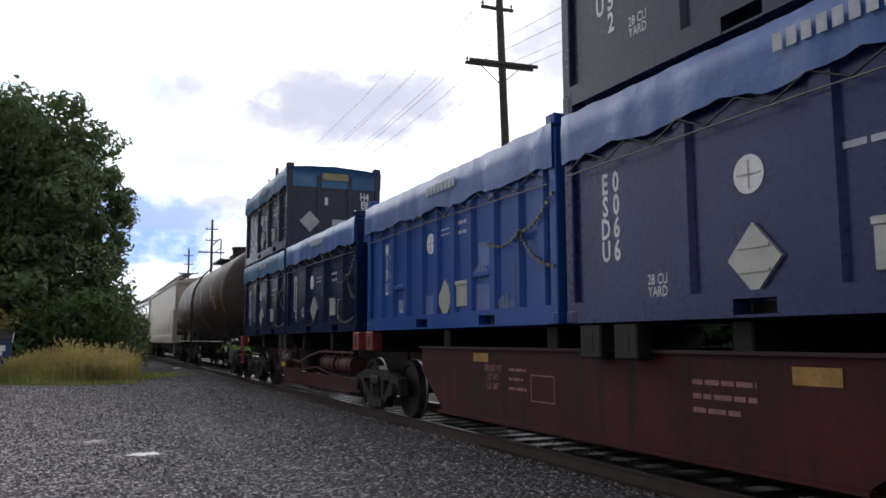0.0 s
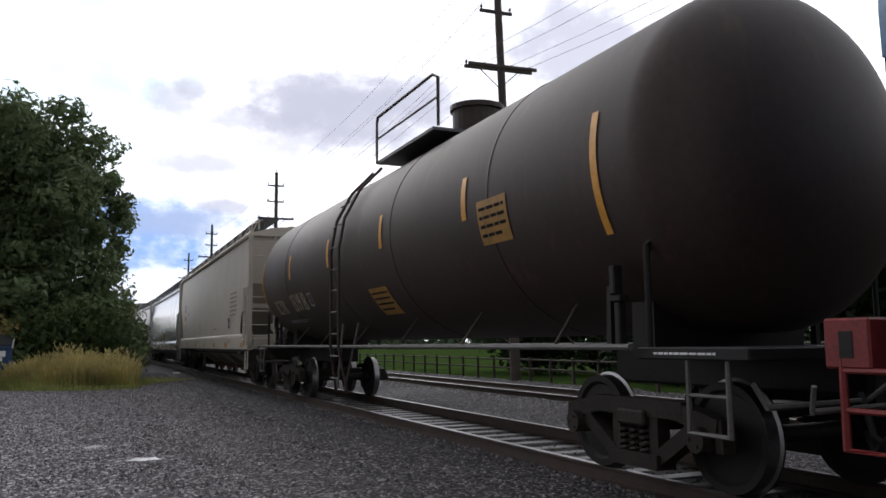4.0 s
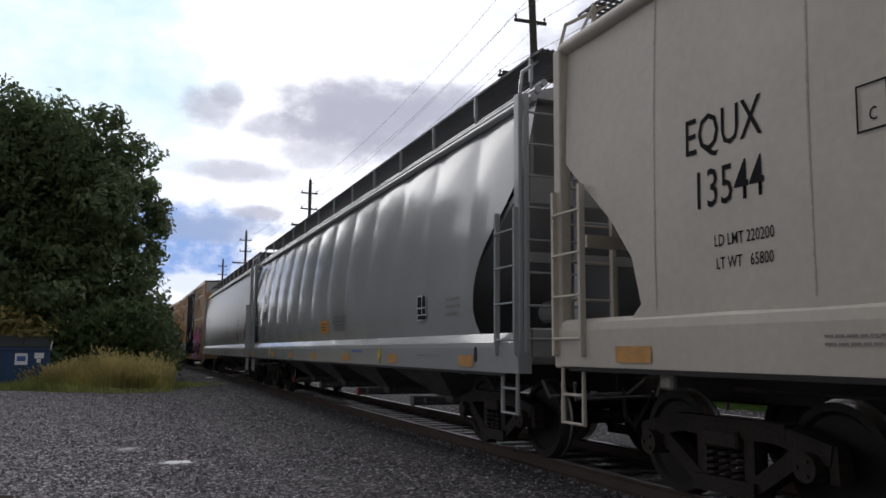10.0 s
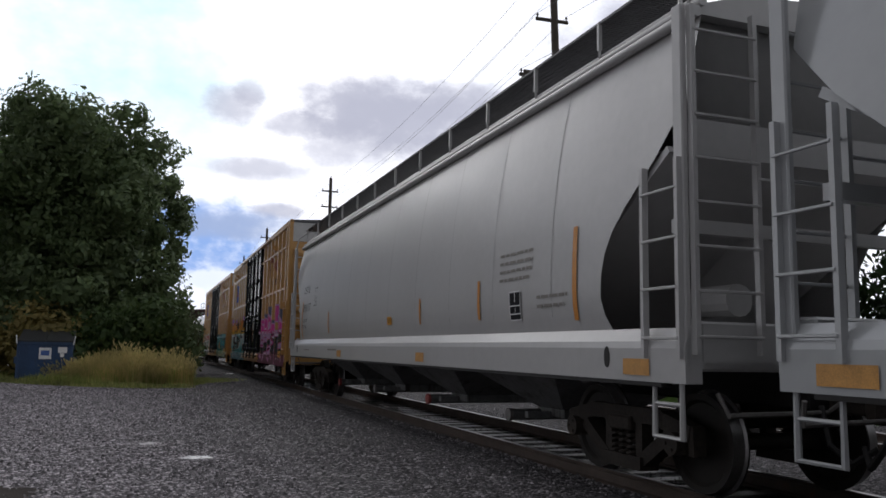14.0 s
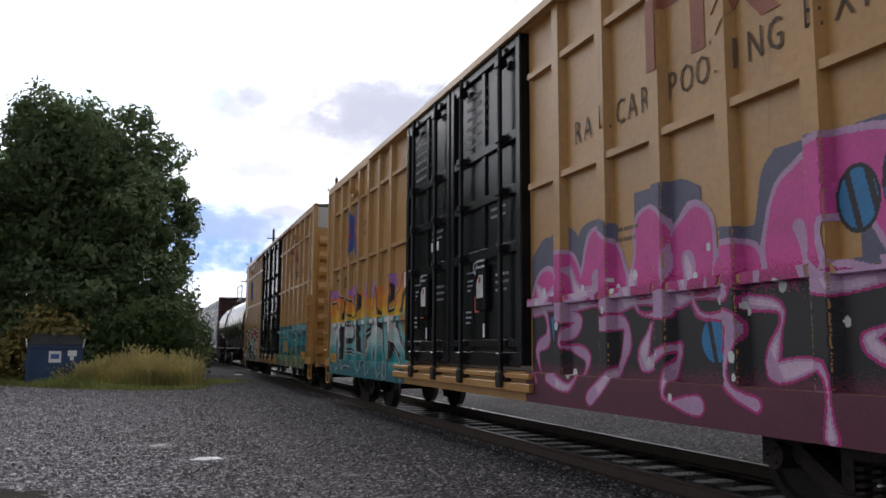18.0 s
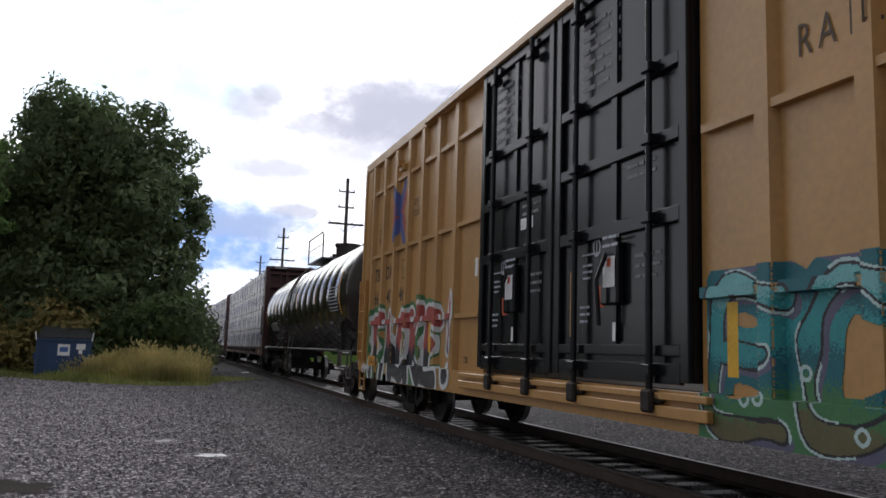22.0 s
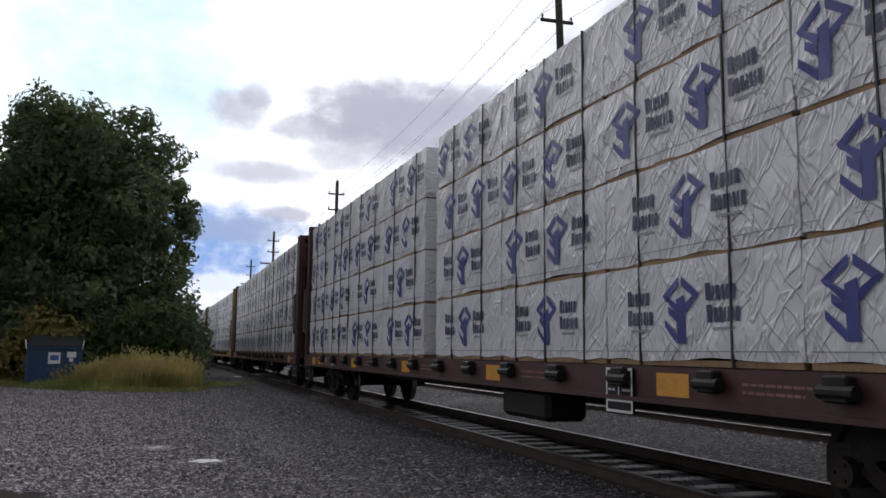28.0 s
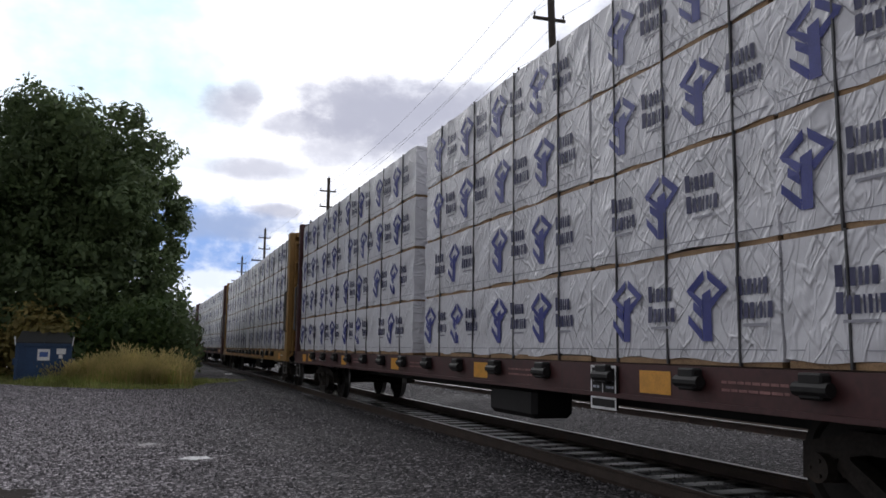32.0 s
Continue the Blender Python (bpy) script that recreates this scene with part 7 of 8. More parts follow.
    if number[4][0] == "46":
        tag = [(8.98 - 0.035 * k, 1.540, 0.86 + 0.07 * math.sin(k * 2.1) + 0.025 * math.sin(k * 5.3)) for k in range(20)]
        part("white_tag", tube(B(), tag, 0.011, 5), WHITEP, car, "white scribbled tag")
    spray(car, *art_r)
    spray(car, *art_l)
    return car


def crossed(cx, cz):
    bm = B()
    for k, (ang, mi) in enumerate(((56, 1), (124, 0))):
        a = radians(ang)
        d, n = Vector((math.cos(a), math.sin(a))), Vector((-math.sin(a), math.cos(a)))
        for o, m2 in ((0.09, mi), (-0.09, mi)):
            L0 = 0.66
            outline = [n * (o - 0.085) - d * L0, n * (o + 0.085) - d * (L0 - 0.12 * (1 if o > 0 else -1)), n * (o + 0.085) + d * (L0 - 0.12 * (1 if o > 0 else -1)), n * (o - 0.085) + d * L0]
            nseg = 60
            prev = None
            for s in range(nseg + 1):
                u = s / nseg
                p0, p1 = outline[0].lerp(outline[3], u), outline[1].lerp(outline[2], u)
                row = []
                for q in range(9):
                    p = p0.lerp(p1, q / 8)
                    x, z = cx + p.x, cz + p.y
                    row.append(bm.verts.new((x, box_surface(x, z) + 0.008 + 0.002 * k, z)))
                if prev:
                    for q in range(8):
                        fc = bm.faces.new((prev[q], row[q], row[q + 1], prev[q + 1]))
                        fc.material_index = 1 if 0.46 < u < 0.54 or ((o > 0) == (u > 0.5)) == (k == 0) else 0
                prev = row
    bmesh.ops.recalc_face_normals(bm, faces=bm.faces)
    return bm


GRIMEGOLD = stuff("grimy_ochre_steel", (0.10, 0.07, 0.04), 0.75, 0, 0.2, 2, GRIME, 0.5)
NUMBERBLACK = stuff("black_car_lettering", (0.035, 0.027, 0.020), 0.65, 0, 0.25, 5, (0.10, 0.06, 0.03), 0.2)
FAINTBLACK = stuff("weathered_black_lettering", (0.085, 0.058, 0.036), 0.7, 0, 0.25, 5, (0.22, 0.13, 0.05), 0.25)
REDLABEL = stuff("orange_red_label", (0.55, 0.09, 0.03), 0.6, 0, 0.08, 8)
FAINTGREY = stuff("faint_grey_stencil", (0.20, 0.20, 0.21), 0.6, 0, 0.15, 8)
FAINTDARK = stuff("faint_dark_stencil", (0.17, 0.10, 0.05), 0.6, 0, 0.15, 8)
MARKRED = stuff("faded_red_mark", (0.36, 0.075, 0.06), 0.6, 0, 0.12, 6)
MARKBLUE = stuff("faded_blue_mark", (0.07, 0.10, 0.30), 0.6, 0, 0.12, 6)
MARKFADED = stuff("washed_red_mark", (0.30, 0.10, 0.055), 0.6, 0, 0.12, 6)
box_car(106.88, 125.42, "yellow high-cube boxcar with black doors and pink, orange and teal graffiti", [("TB", 8.25, 2.76), ("OX", 7.38, 2.76), ("66", 8.25, 2.28), ("48", 7.38, 2.28), ("98", 6.49, 2.28)],
        (-9.1, -2.40, 0.645, 2.72, (PUFFS, 0.30, CURLS), scheme_pink, 3),
        (2.45, 8.75, 0.64, 2.64, (SHARDS, 0.135, []), scheme_orange, 5))
box_car(127.52, 146.18, "yellow high-cube boxcar with black doors and red, black and white graffiti", [("TB", 8.33, 2.76), ("OX", 7.42, 2.76), ("66", 8.33, 2.28), ("40", 7.38, 2.28), ("46", 6.49, 2.28)],
        (-8.5, -2.42, 0.64, 1.98, ([curve(q) for q in letters_strokes([E_, C_, A_, R_, A_, S_], 0.0, 0.98)], 0.085, []), scheme_teal, 9),
        (3.3, 8.85, 0.66, 2.30, ([[(px, pz * 0.84) for px, pz in line] for line in letters_strokes([F_, A_, C_, K_, E_], 0.08, 0.84)] + [[(0.93, 0.84), (0.92, 0.42)], [(0.91, 0.14), (0.92, 0.16)]], 0.125, []), scheme_packe, 7))


# ---- lumber on centre-beam cars ----
BW, BH, BD = 2.60, 0.86, 1.26      # a bundle: length, height, depth


def bundle_mesh(seed):
    """A wrapped bundle: rumpled faces, a ragged lower hem."""
    rnd = random.Random(seed)
    bm = B()
    nx, nz = 34, 13
    rows = []
    def pucker(x, z):
        v = 0.016 * noise.noise(Vector((x * 1.8 + seed * 7, z * 2.2, seed))) + 0.012 * noise.noise(Vector((x * 4.0 + z * 4.0, z * 2.0 + seed, 1.7)))
        crease = 0.020 * abs(noise.noise(Vector((x * 3.1 + z * 5.5, seed * 3.3, z * 0.7)))) + 0.03 * math.exp(-(z / 0.09) ** 2) * abs(noise.noise(Vector((x * 6, seed, 0))))
        return v - crease
    for j in range(nz + 1):
        z = BH * j / nz
        row = []
        for i in range(nx + 1):
            x = -BW / 2 + BW * i / nx
            zz = z - (0.004 + 0.05 * noise.noise(Vector((x * 2.0, seed * 5.1, 0.3))) if j == 0 else 0)
            row.append(bm.verts.new((x, BD + 0.012 + pucker(x, z), zz)))
        rows.append(row)
    for j in range(nz):
        for i in range(nx):
            bm.faces.new((rows[j][i], rows[j + 1][i], rows[j + 1][i + 1], rows[j][i + 1]))
    top = [bm.verts.new((-BW / 2 + BW * i / nx, 0.0, BH + 0.004)) for i in range(nx + 1)]
    bot = [bm.verts.new((-BW / 2 + BW * i / nx, 0.0, 0.0)) for i in range(nx + 1)]
    for i in range(nx):
        bm.faces.new((rows[nz][i], top[i], top[i + 1], rows[nz][i + 1]))
        bm.faces.new((top[i], bot[i], bot[i + 1], top[i + 1]))
        bm.faces.new((bot[i], rows[0][i], rows[0][i + 1], bot[i + 1]))
    for e in (0, nx):
        bm.faces.new([rows[j][e] for j in range(nz + 1)] + [top[e], bot[e]])
    bmesh.ops.recalc_face_normals(bm, faces=bm.faces)
    return mesh_of("lumber_bundle", bm, WRAP, True), pucker


def print_mesh(seed, pucker):
    """The maker's mark and name, as plain shapes: a blue tree-like sign and bars for the words."""
    bm = B()
    def poly(pts, mi, x, z):
        vs = [bm.verts.new((x - px, BD + 0.024 + pucker(x - px, z + pz), z + pz)) for px, pz in pts]
        fc = bm.faces.new(vs)
        fc.material_index = mi
    rnd = random.Random(seed)
    u = BW / 2 - rnd.uniform(0.05, 0.7)
    while u > -BW / 2 + 0.12:
        z = 0.42
        if u - 0.25 > -BW / 2 and u + 0.25 < BW / 2:
            for fl in (1, -1):
                poly([(fl * 0.02, 0.30), (fl * 0.25, 0.14), (fl * 0.21, 0.09), (fl * 0.02, 0.22)], 0, u, z)
                poly([(fl * 0.25, 0.14), (fl * 0.06, -0.02), (fl * 0.04, 0.05), (fl * 0.19, 0.14)], 0, u, z)
            poly([(-0.055, 0.10), (0.055, 0.14), (0.055, -0.28), (-0.055, -0.28)], 0, u, z)
            poly([(-0.055, -0.02), (-0.055, -0.10), (-0.17, -0.02), (-0.17, 0.05)], 0, u, z)
            poly([(-0.23, -0.06), (-0.06, -0.20), (-0.06, -0.28), (-0.23, -0.13)], 0, u, z)
        w = u - 0.34
        for k, strokes in ((0.07, (0.062, 0.018, 0.05, 0.032, 0.032, 0.05)), (-0.11, (0.062, 0.05, 0.048, 0.018, 0.03, 0.018, 0.048))):
            x = w
            for c, wide in enumerate(strokes):
                high = 0.145 if c == 0 else 0.120
                if abs(x) < BW / 2 - 0.07:
                    poly([(0, 0), (wide, 0), (wide, high), (0, high)], 1, x, z + k)
                x -= wide + 0.020
        x = w - 0.06
        if abs(x) < BW / 2 - 0.3:
            poly([(0, 0), (0.28, 0), (0.28, 0.022), (0, 0.022)], 2, x, z - 0.17)
        u -= 1.16
    # a small handling label and a stitched hem line
    x = -BW / 2 + rnd.uniform(0.3, BW - 0.5)
    poly([(0, 0), (BW - 0.1, 0), (BW - 0.1, 0.008), (0, 0.008)], 2, BW / 2 - 0.05, 0.07)
    return mesh_of("printed_mark", bm, [LOGO, PRINT, FAINTPRINT])


FAINTPRINT = stuff("wrap_print_faint", (0.33, 0.33, 0.38), 0.5, 0, 0.15, 6)
BUNDLES = []
STRAPMAT = stuff("strap_dark", (0.05, 0.05, 0.055), 0.5, 0, 0.1, 6)
for k in range(5):
    me_, pk_ = bundle_mesh(k + 1)
    BUNDLES.append((me_, [print_mesh(k * 10 + q, pk_) for q in range(2)]))
STRAP = mesh_of("strap", box(B(), -0.008, 0.008, BD - 0.03, BD + 0.022, -0.05, BH + 0.012), STRAPMAT)
BATTEN = mesh_of("batten", box(B(), -BW / 2 + 0.03, BW / 2 - 0.03, 0.1, BD - 0.006, -0.052, 0.0), LUMBER)
LOADS = []
STRAPS = [(-0.62, 0.55), (-0.75, 0.6), (-0.55, 0.72), (-0.86, 0.05, 0.84)]


def lumber_car(s0, s1, steel, label, seed):
    car, h = car_thing("lumber_car", label, s0, s1, (2.35, 2.35))
    mid = (s0 + s1) / 2
    for g in (-1, 1):
        part("side_sill", extrude(B(), [(-h, 0.86), (h + 0.14, 0.86), (h + 0.14, 1.14), (-h, 1.14)], "y", g * 1.34, g * 1.42), steel, car)
        part("sill_flange", box(B(), -h, h, g * 1.30, g * 1.46, 0.82, 0.862), steel, car)
    part("deck", box(B(), -h, h, -1.34, 1.34, 1.06, 1.15), GRIMEDECK, car)
    part("centre_sill", box(B(), -h, h, -0.3, 0.3, 0.62, 1.06), BLACK, car)
    # centre beam: posts, top chord, panels
    part("top_chord", box(B(), -h + 0.4, h - 0.4, -0.22, 0.22, 4.72, 4.86, 0.02), steel, car)
    for k in range(11):
        x = -10.2 + 20.4 * k / 10
        part("beam_post", box(B(), x - 0.07, x + 0.07, -0.08, 0.08, 1.15, 4.72), steel, car)
    for g in (-1, 1):
        # bulkhead: a deep one at the leading end, a shallow one at the other
        e, deep = (-h, 0.46) if g < 0 else (h + 0.14, 0.22)

        def slab(d0, d1):
            return min(e - g * d0, e - g * d1), max(e - g * d0, e - g * d1)
        part("bulkhead", box(B(), *slab(deep * 0.65, deep * 0.91), -1.30, 1.30, 1.15, 4.85), steel, car)
        for y in (-1, 1):
            part("bulkhead_post", box(B(), *slab(0.0, deep), min(y * 1.27, y * 1.43), max(y * 1.27, y * 1.43), 0.95, 4.92, 0.02), steel, car)
        for k in range(6):
            z = 1.45 + k * 0.62
            part("bulkhead_rib", box(B(), *slab(deep * 0.13, deep * 0.65), -1.26, 1.26, z, z + 0.10, 0.01), steel, car)
        part("bulkhead_cap", box(B(), *slab(0.02, deep * 0.96), -1.26, 1.26, 4.78, 4.93, 0.02), steel, car)
        for y in (-0.45, 0.45):
            part("bulkhead_upright", box(B(), *slab(deep * 0.26, deep * 0.61), y - 0.05, y + 0.05, 1.2, 4.78), steel, car)
        me = lettering(car, "WARNING" if g < 0 and seed % 2 else "CAUTION", 0, 0, 0.13, WHITEP, flat_at(0), 0.9)
        me.matrix_basis = Matrix.Translation((e - g * 0.014, 0.75, 4.855)) @ pose(0, 0, 0, 0, 0, 90 if g < 0 else -90)
        me.name = "end_lettering"
        # black plate on the post paints the dark of a slot
        part("post_slot", box(B(), e - g * deep * 0.5 - 0.05, e - g * deep * 0.5 + 0.05, 1.425, 1.434, 3.1, 3.45), BLACK, car)
        for k in (deep * 0.22, deep * 0.70):
            part("grab_rail", tube(B(), [(e - g * k, 1.43, 1.75), (e - g * k, 1.49, 1.80), (e - g * k, 1.49, 3.0), (e - g * k, 1.43, 3.05)], 0.02, 6), WHEELPAINT, car)
        ladder_end(car, e, g, 0.75, 1.25, 1.0, 4.6, 9, steel)
        stirrup(car, g * (h - 0.1), g * (h - 0.6), 1.40, 0.45, 0.9, WHEELPAINT)
        decal("end_reflector", car, e - g * 1.48, 0.97, 0.46, 0.20, AMBER, flat_at(1.42), "amber reflective panel")
        coupler(car, g, h - 0.1)
    f = flat_at(1.42)
    k = 0
    x = -h + 2.9
    while x < h - 2.5:
        part("winch", cyl(box(B(), x - 0.10, x + 0.11, 1.42, 1.52, 0.95, 1.13, 0.015), (x - 0.15, 1.49, 1.02), (x + 0.15, 1.49, 1.02), 0.05, n=10), BLACK, car)
        if k % 3 == 1:
            decal("reflector", car, x + 0.55, 0.99, 0.46, 0.2, AMBER, f, "amber reflective panel")
        elif k % 3 == 0:
            bars("stencil", car, x + 0.6, 1.0, 0.75, 0.12, 2, FADEDRED, f, seed * 9 + k)
        x += 1.3
        k += 1
    if seed == 1:
        lettering(car, "NDYX", 8.45, 0.965, 0.27, WHITEP, f, 0.75)
        lettering(car, "738537", 7.46, 0.975, 0.27, WHITEP, f, 0.75)
    else:
        bars("owner_stencil", car, 8.45, 0.97, 0.55, 0.17, 1, WHITEP, f, seed)
        bars("car_number", car, 7.46, 0.97, 0.78, 0.17, 1, WHITEP, f, seed + 1)
    bars("stencil", car, -h + 0.95, 1.0, 0.9, 0.06, 1, WHITEP, f, seed + 2)
    # sign board with framed lists
    board = part("sign_board", box(B(), -5.93, -5.47, 1.43, 1.45, 0.70, 1.12), BLACK, car, "black consolidated stencil board with white frame")
    ff = flat_at(1.45)
    frame_mark(board, -5.70, 0.91, 0.46, 0.42, 0.025, WHITEP, ff, "board_frame")
    part("board_line", sheet(B(), -5.93, -5.47, 0.80, 0.82, ff, 1, 1), WHITEP, board)
    part("board_line", sheet(B(), -5.70, -5.685, 0.82, 1.12, ff, 1, 1), WHITEP, board)
    bars("board_print", board, -5.58, 0.98, 0.14, 0.2, 3, WHITEFADED, ff, 3)
    bars("board_print", board, -5.82, 0.98, 0.14, 0.2, 3, WHITEFADED, ff, 4)
    part("tool_box", box(B(), -3.9, -2.6, 0.75, 1.3, 0.45, 0.82, 0.06), BLACK, car)
    # the load: four layers, eight bundles to a side
    rnd = random.Random(seed)
    xs = [-10.58 + BW / 2 + i * (BW + 0.012) for i in range(4)] + [0.47 + BW / 2 + i * (BW + 0.012) for i in range(4)]
    for layer in range(4):
        z = 1.205 + layer * 0.905
        for i, x in enumerate(xs):
            for g in (1, -1):
                me, prints = BUNDLES[rnd.randrange(5)]
                b = tagged(new("lumber_pack", me), "white plastic-wrapped pack of lumber with blue print, strapped down", "lumber pack", "lumber packs on the train")
                jx = x + rnd.uniform(-0.012, 0.012)
                part("batten", BATTEN, LUMBER, b)
                if g > 0:
                    part("printed_mark", prints[rnd.randrange(2)], LOGO, b)
                    for sx in STRAPS[(seed + i) % 4]:
                        part("strap", STRAP, STRAPMAT, b, at=(sx, 0, 0))
                LOADS.append((b, mid, h - 2.2, Matrix.Translation((jx, g * 0.10, z)) @ pose(0, 0, 0, 0, 0, 0 if g > 0 else 180)))


GRIMEDECK = stuff("grimy_deck_steel", (0.06, 0.035, 0.03), 0.8, 0, 0.25, 2, GRIME, 0.5)
for i, (steel, label) in enumerate(((BROWNCAR, "brown centre-beam car loaded with wrapped lumber"), (BROWNCAR, "brown centre-beam flat car stacked with white lumber bundles"), (GOLDCAR, "ochre centre-beam car loaded with wrapped lumber"),
                                    (BROWNCAR, "brown centre-beam car loaded with wrapped lumber"), (BROWNCAR, "brown centre-beam car loaded with wrapped lumber"))):
    lumber_car(166.35 + 24.3 * i, 188.85 + 24.3 * i, steel, label, i + 1)


# ---- yard: vegetation ----
def leaf_material(name, a, b, c, through=0.38):
    m = bpy.data.materials.new(name)
    m.use_nodes = True
    nt = m.node_tree
    N, L = nt.nodes.new, nt.links.new
    bs = nt.nodes["Principled BSDF"]
    g = N("ShaderNodeNewGeometry")
    ramp = N("ShaderNodeValToRGB")
    L(g.outputs["Random Per Island"], ramp.inputs[0])
    e = ramp.color_ramp.elements
    e[0].color, e[1].color = (*a, 1), (*c, 1)
    e.new(0.6).color = (*b, 1)
    tc = N("ShaderNodeTexCoord").outputs["Object"]
    n = N("ShaderNodeTexNoise")
    L(tc, n.inputs["Vector"])
    n.inputs["Scale"].default_value, n.inputs["Detail"].default_value = 0.6, 4
    r = N("ShaderNodeMapRange")
    L(n.outputs["Fac"], r.inputs[0])
    r.inputs[1].default_value, r.inputs[2].default_value, r.inputs[3].default_value, r.inputs[4].default_value = 0.3, 0.7, 0.65, 1.4
    h = N("ShaderNodeHueSaturation")
    L(ramp.outputs[0], h.inputs["Color"])
    L(r.outputs[0], h.inputs["Value"])
    L(h.outputs[0], bs.inputs["Base Color"])
    bs.inputs["Roughness"].default_value = 0.55
    bs.inputs["Specular IOR Level"].default_value = 0.25
    tr = N("ShaderNodeBsdfTranslucent")
    L(h.outputs[0], tr.inputs["Color"])
    mx = N("ShaderNodeMixShader")
    mx.inputs[0].default_value = through
    L(bs.outputs[0], mx.inputs[1])
    L(tr.outputs[0], mx.inputs[2])
    L(mx.outputs[0], nt.nodes["Material Output"].inputs["Surface"])
    return m


LEAF = leaf_material("tree_leaf", (0.080, 0.115, 0.052), (0.108, 0.150, 0.066), (0.14, 0.185, 0.080), 0.3)
VINE = leaf_material("vine_leaf", (0.048, 0.082, 0.028), (0.070, 0.112, 0.036), (0.10, 0.145, 0.046))
SCRUB = leaf_material("scrub_leaf", (0.22, 0.18, 0.065), (0.30, 0.25, 0.085), (0.36, 0.28, 0.10))
DARKLEAF = leaf_material("dark_leaf", (0.015, 0.030, 0.012), (0.022, 0.042, 0.016), (0.035, 0.058, 0.02))
REDLEAF = leaf_material("reddish_leaf", (0.04, 0.022, 0.015), (0.06, 0.035, 0.02), (0.07, 0.05, 0.025))
HAY = leaf_material("tall_grass", (0.54, 0.45, 0.20), (0.64, 0.54, 0.26), (0.44, 0.42, 0.16), 0.55)
GREENHAY = leaf_material("green_grass", (0.30, 0.38, 0.11), (0.42, 0.46, 0.15), (0.54, 0.52, 0.20), 0.55)
LAWN = leaf_material("short_grass", (0.22, 0.27, 0.085), (0.30, 0.33, 0.11), (0.42, 0.38, 0.16), 0.5)


def leaf_mesh(name, clumps, per, size, material, seed, fill=True):
    """Leaves on the shells of clumps: (x, y, z, rx, ry, rz). Pointed quads, one island each."""
    rs = np.random.RandomState(seed)
    P, Nn, S = [], [], []
    for cx, cy, cz, rx, ry, rz in clumps:
        n = max(12, int(per * (rx * ry + ry * rz + rx * rz) / 3))
        d = rs.normal(size=(n, 3))
        d /= np.linalg.norm(d, axis=1)[:, None]
        r = rs.uniform(0.80, 1.08, n)
        lump = 1 + 0.16 * np.sin(d[:, 0] * 5 + cx * 3) * np.cos(d[:, 2] * 6 + cy) + 0.10 * np.sin(d[:, 1] * 11 + cz)
        r = r * lump
        P.append(np.stack([cx + d[:, 0] * rx * r, cy + d[:, 1] * ry * r, cz + d[:, 2] * rz * r], 1))
        Nn.append(d + rs.normal(scale=0.55, size=(n, 3)))
        S.append(size * rs.uniform(0.6, 1.35, n))
        if fill:
            # fewer, larger leaves inside, which close the crown
            k = max(4, int(n * 0.10))
            d = rs.normal(size=(k, 3))
            d /= np.linalg.norm(d, axis=1)[:, None]
            r = rs.uniform(0.45, 0.80, k)
            P.append(np.stack([cx + d[:, 0] * rx * r, cy + d[:, 1] * ry * r, cz + d[:, 2] * rz * r], 1))
            Nn.append(d + rs.normal(scale=0.3, size=(k, 3)))
            S.append(size * rs.uniform(1.8, 2.8, k))
    P, Nn, S = np.concatenate(P), np.concatenate(Nn), np.concatenate(S)
    keep = P[:, 2] > 0.05
    P, Nn, S = P[keep], Nn[keep], S[keep]
    Nn /= np.linalg.norm(Nn, axis=1)[:, None]
    n = len(P)
    a = np.cross(Nn, rs.normal(size=(n, 3)))
    a /= np.linalg.norm(a, axis=1)[:, None] + 1e-9
    b = np.cross(Nn, a)
    s = S[:, None]
    V = np.stack([P - a * s, P + b * s * 0.48 - a * s * 0.1, P + a * s, P - b * s * 0.48 - a * s * 0.1], 1).reshape(-1, 3)
    me = bpy.data.meshes.new(name)
    me.from_pydata(V.tolist(), [], [(4 * i, 4 * i + 1, 4 * i + 2, 4 * i + 3) for i in range(n)])
    me.materials.append(material)
    return me


def tree(x, y, label, height, spread, clumps_n, seed, material=LEAF, size=0.17, per=150, low=1.2, name="tree"):
    t = thing(name, label, "tree", "trees of the yard", at=pose(x, y, ground_z(x, y) - 0.05))
    rnd = random.Random(seed)
    bm = B()
    cyl(bm, (0, 0, -0.2), (0.15, 0.1, height * 0.35), 0.32, 0.24, n=10)
    cyl(bm, (0.15, 0.1, height * 0.35), (0.05, -0.1, height * 0.72), 0.24, 0.10, n=8)
    part("trunk", bm, BARK, t, smooth=True)
    clumps = []
    for k in range(clumps_n):
        u = (k + 0.5) / clumps_n
        z = low + (height - low) * u
        prof = math.sin(math.pi * min(1.0, 0.16 + 0.84 * (1 - u) ** 0.62)) ** 0.55 if u > 0.35 else 0.80 + 0.3 * u
        a = k * 2.399 + rnd.uniform(-0.4, 0.4)
        rr = spread * prof * rnd.uniform(0.45, 0.88)
        if k % 4 == 0:
            rr *= 0.3
        c = rnd.uniform(0.75, 1.35) * spread * 0.30
        clumps.append((math.cos(a) * rr, math.sin(a) * rr, min(z, height - c * 0.7), c, c, c * rnd.uniform(0.6, 0.9)))
    limbs = [c for i, c in enumerate(clumps) if i % 5 == 1][:8]
    for cx, cy, cz, *_ in limbs:
        part("limb", cyl(B(), (0.1, 0, max(1.0, cz * 0.55)), (cx * 0.9, cy * 0.9, cz), 0.11, 0.03, n=7), BARK, t)
    part("crown", leaf_mesh("crown", clumps, per, size, material, seed), material, t, "dense dark green leaves with ragged gaps")
    return t


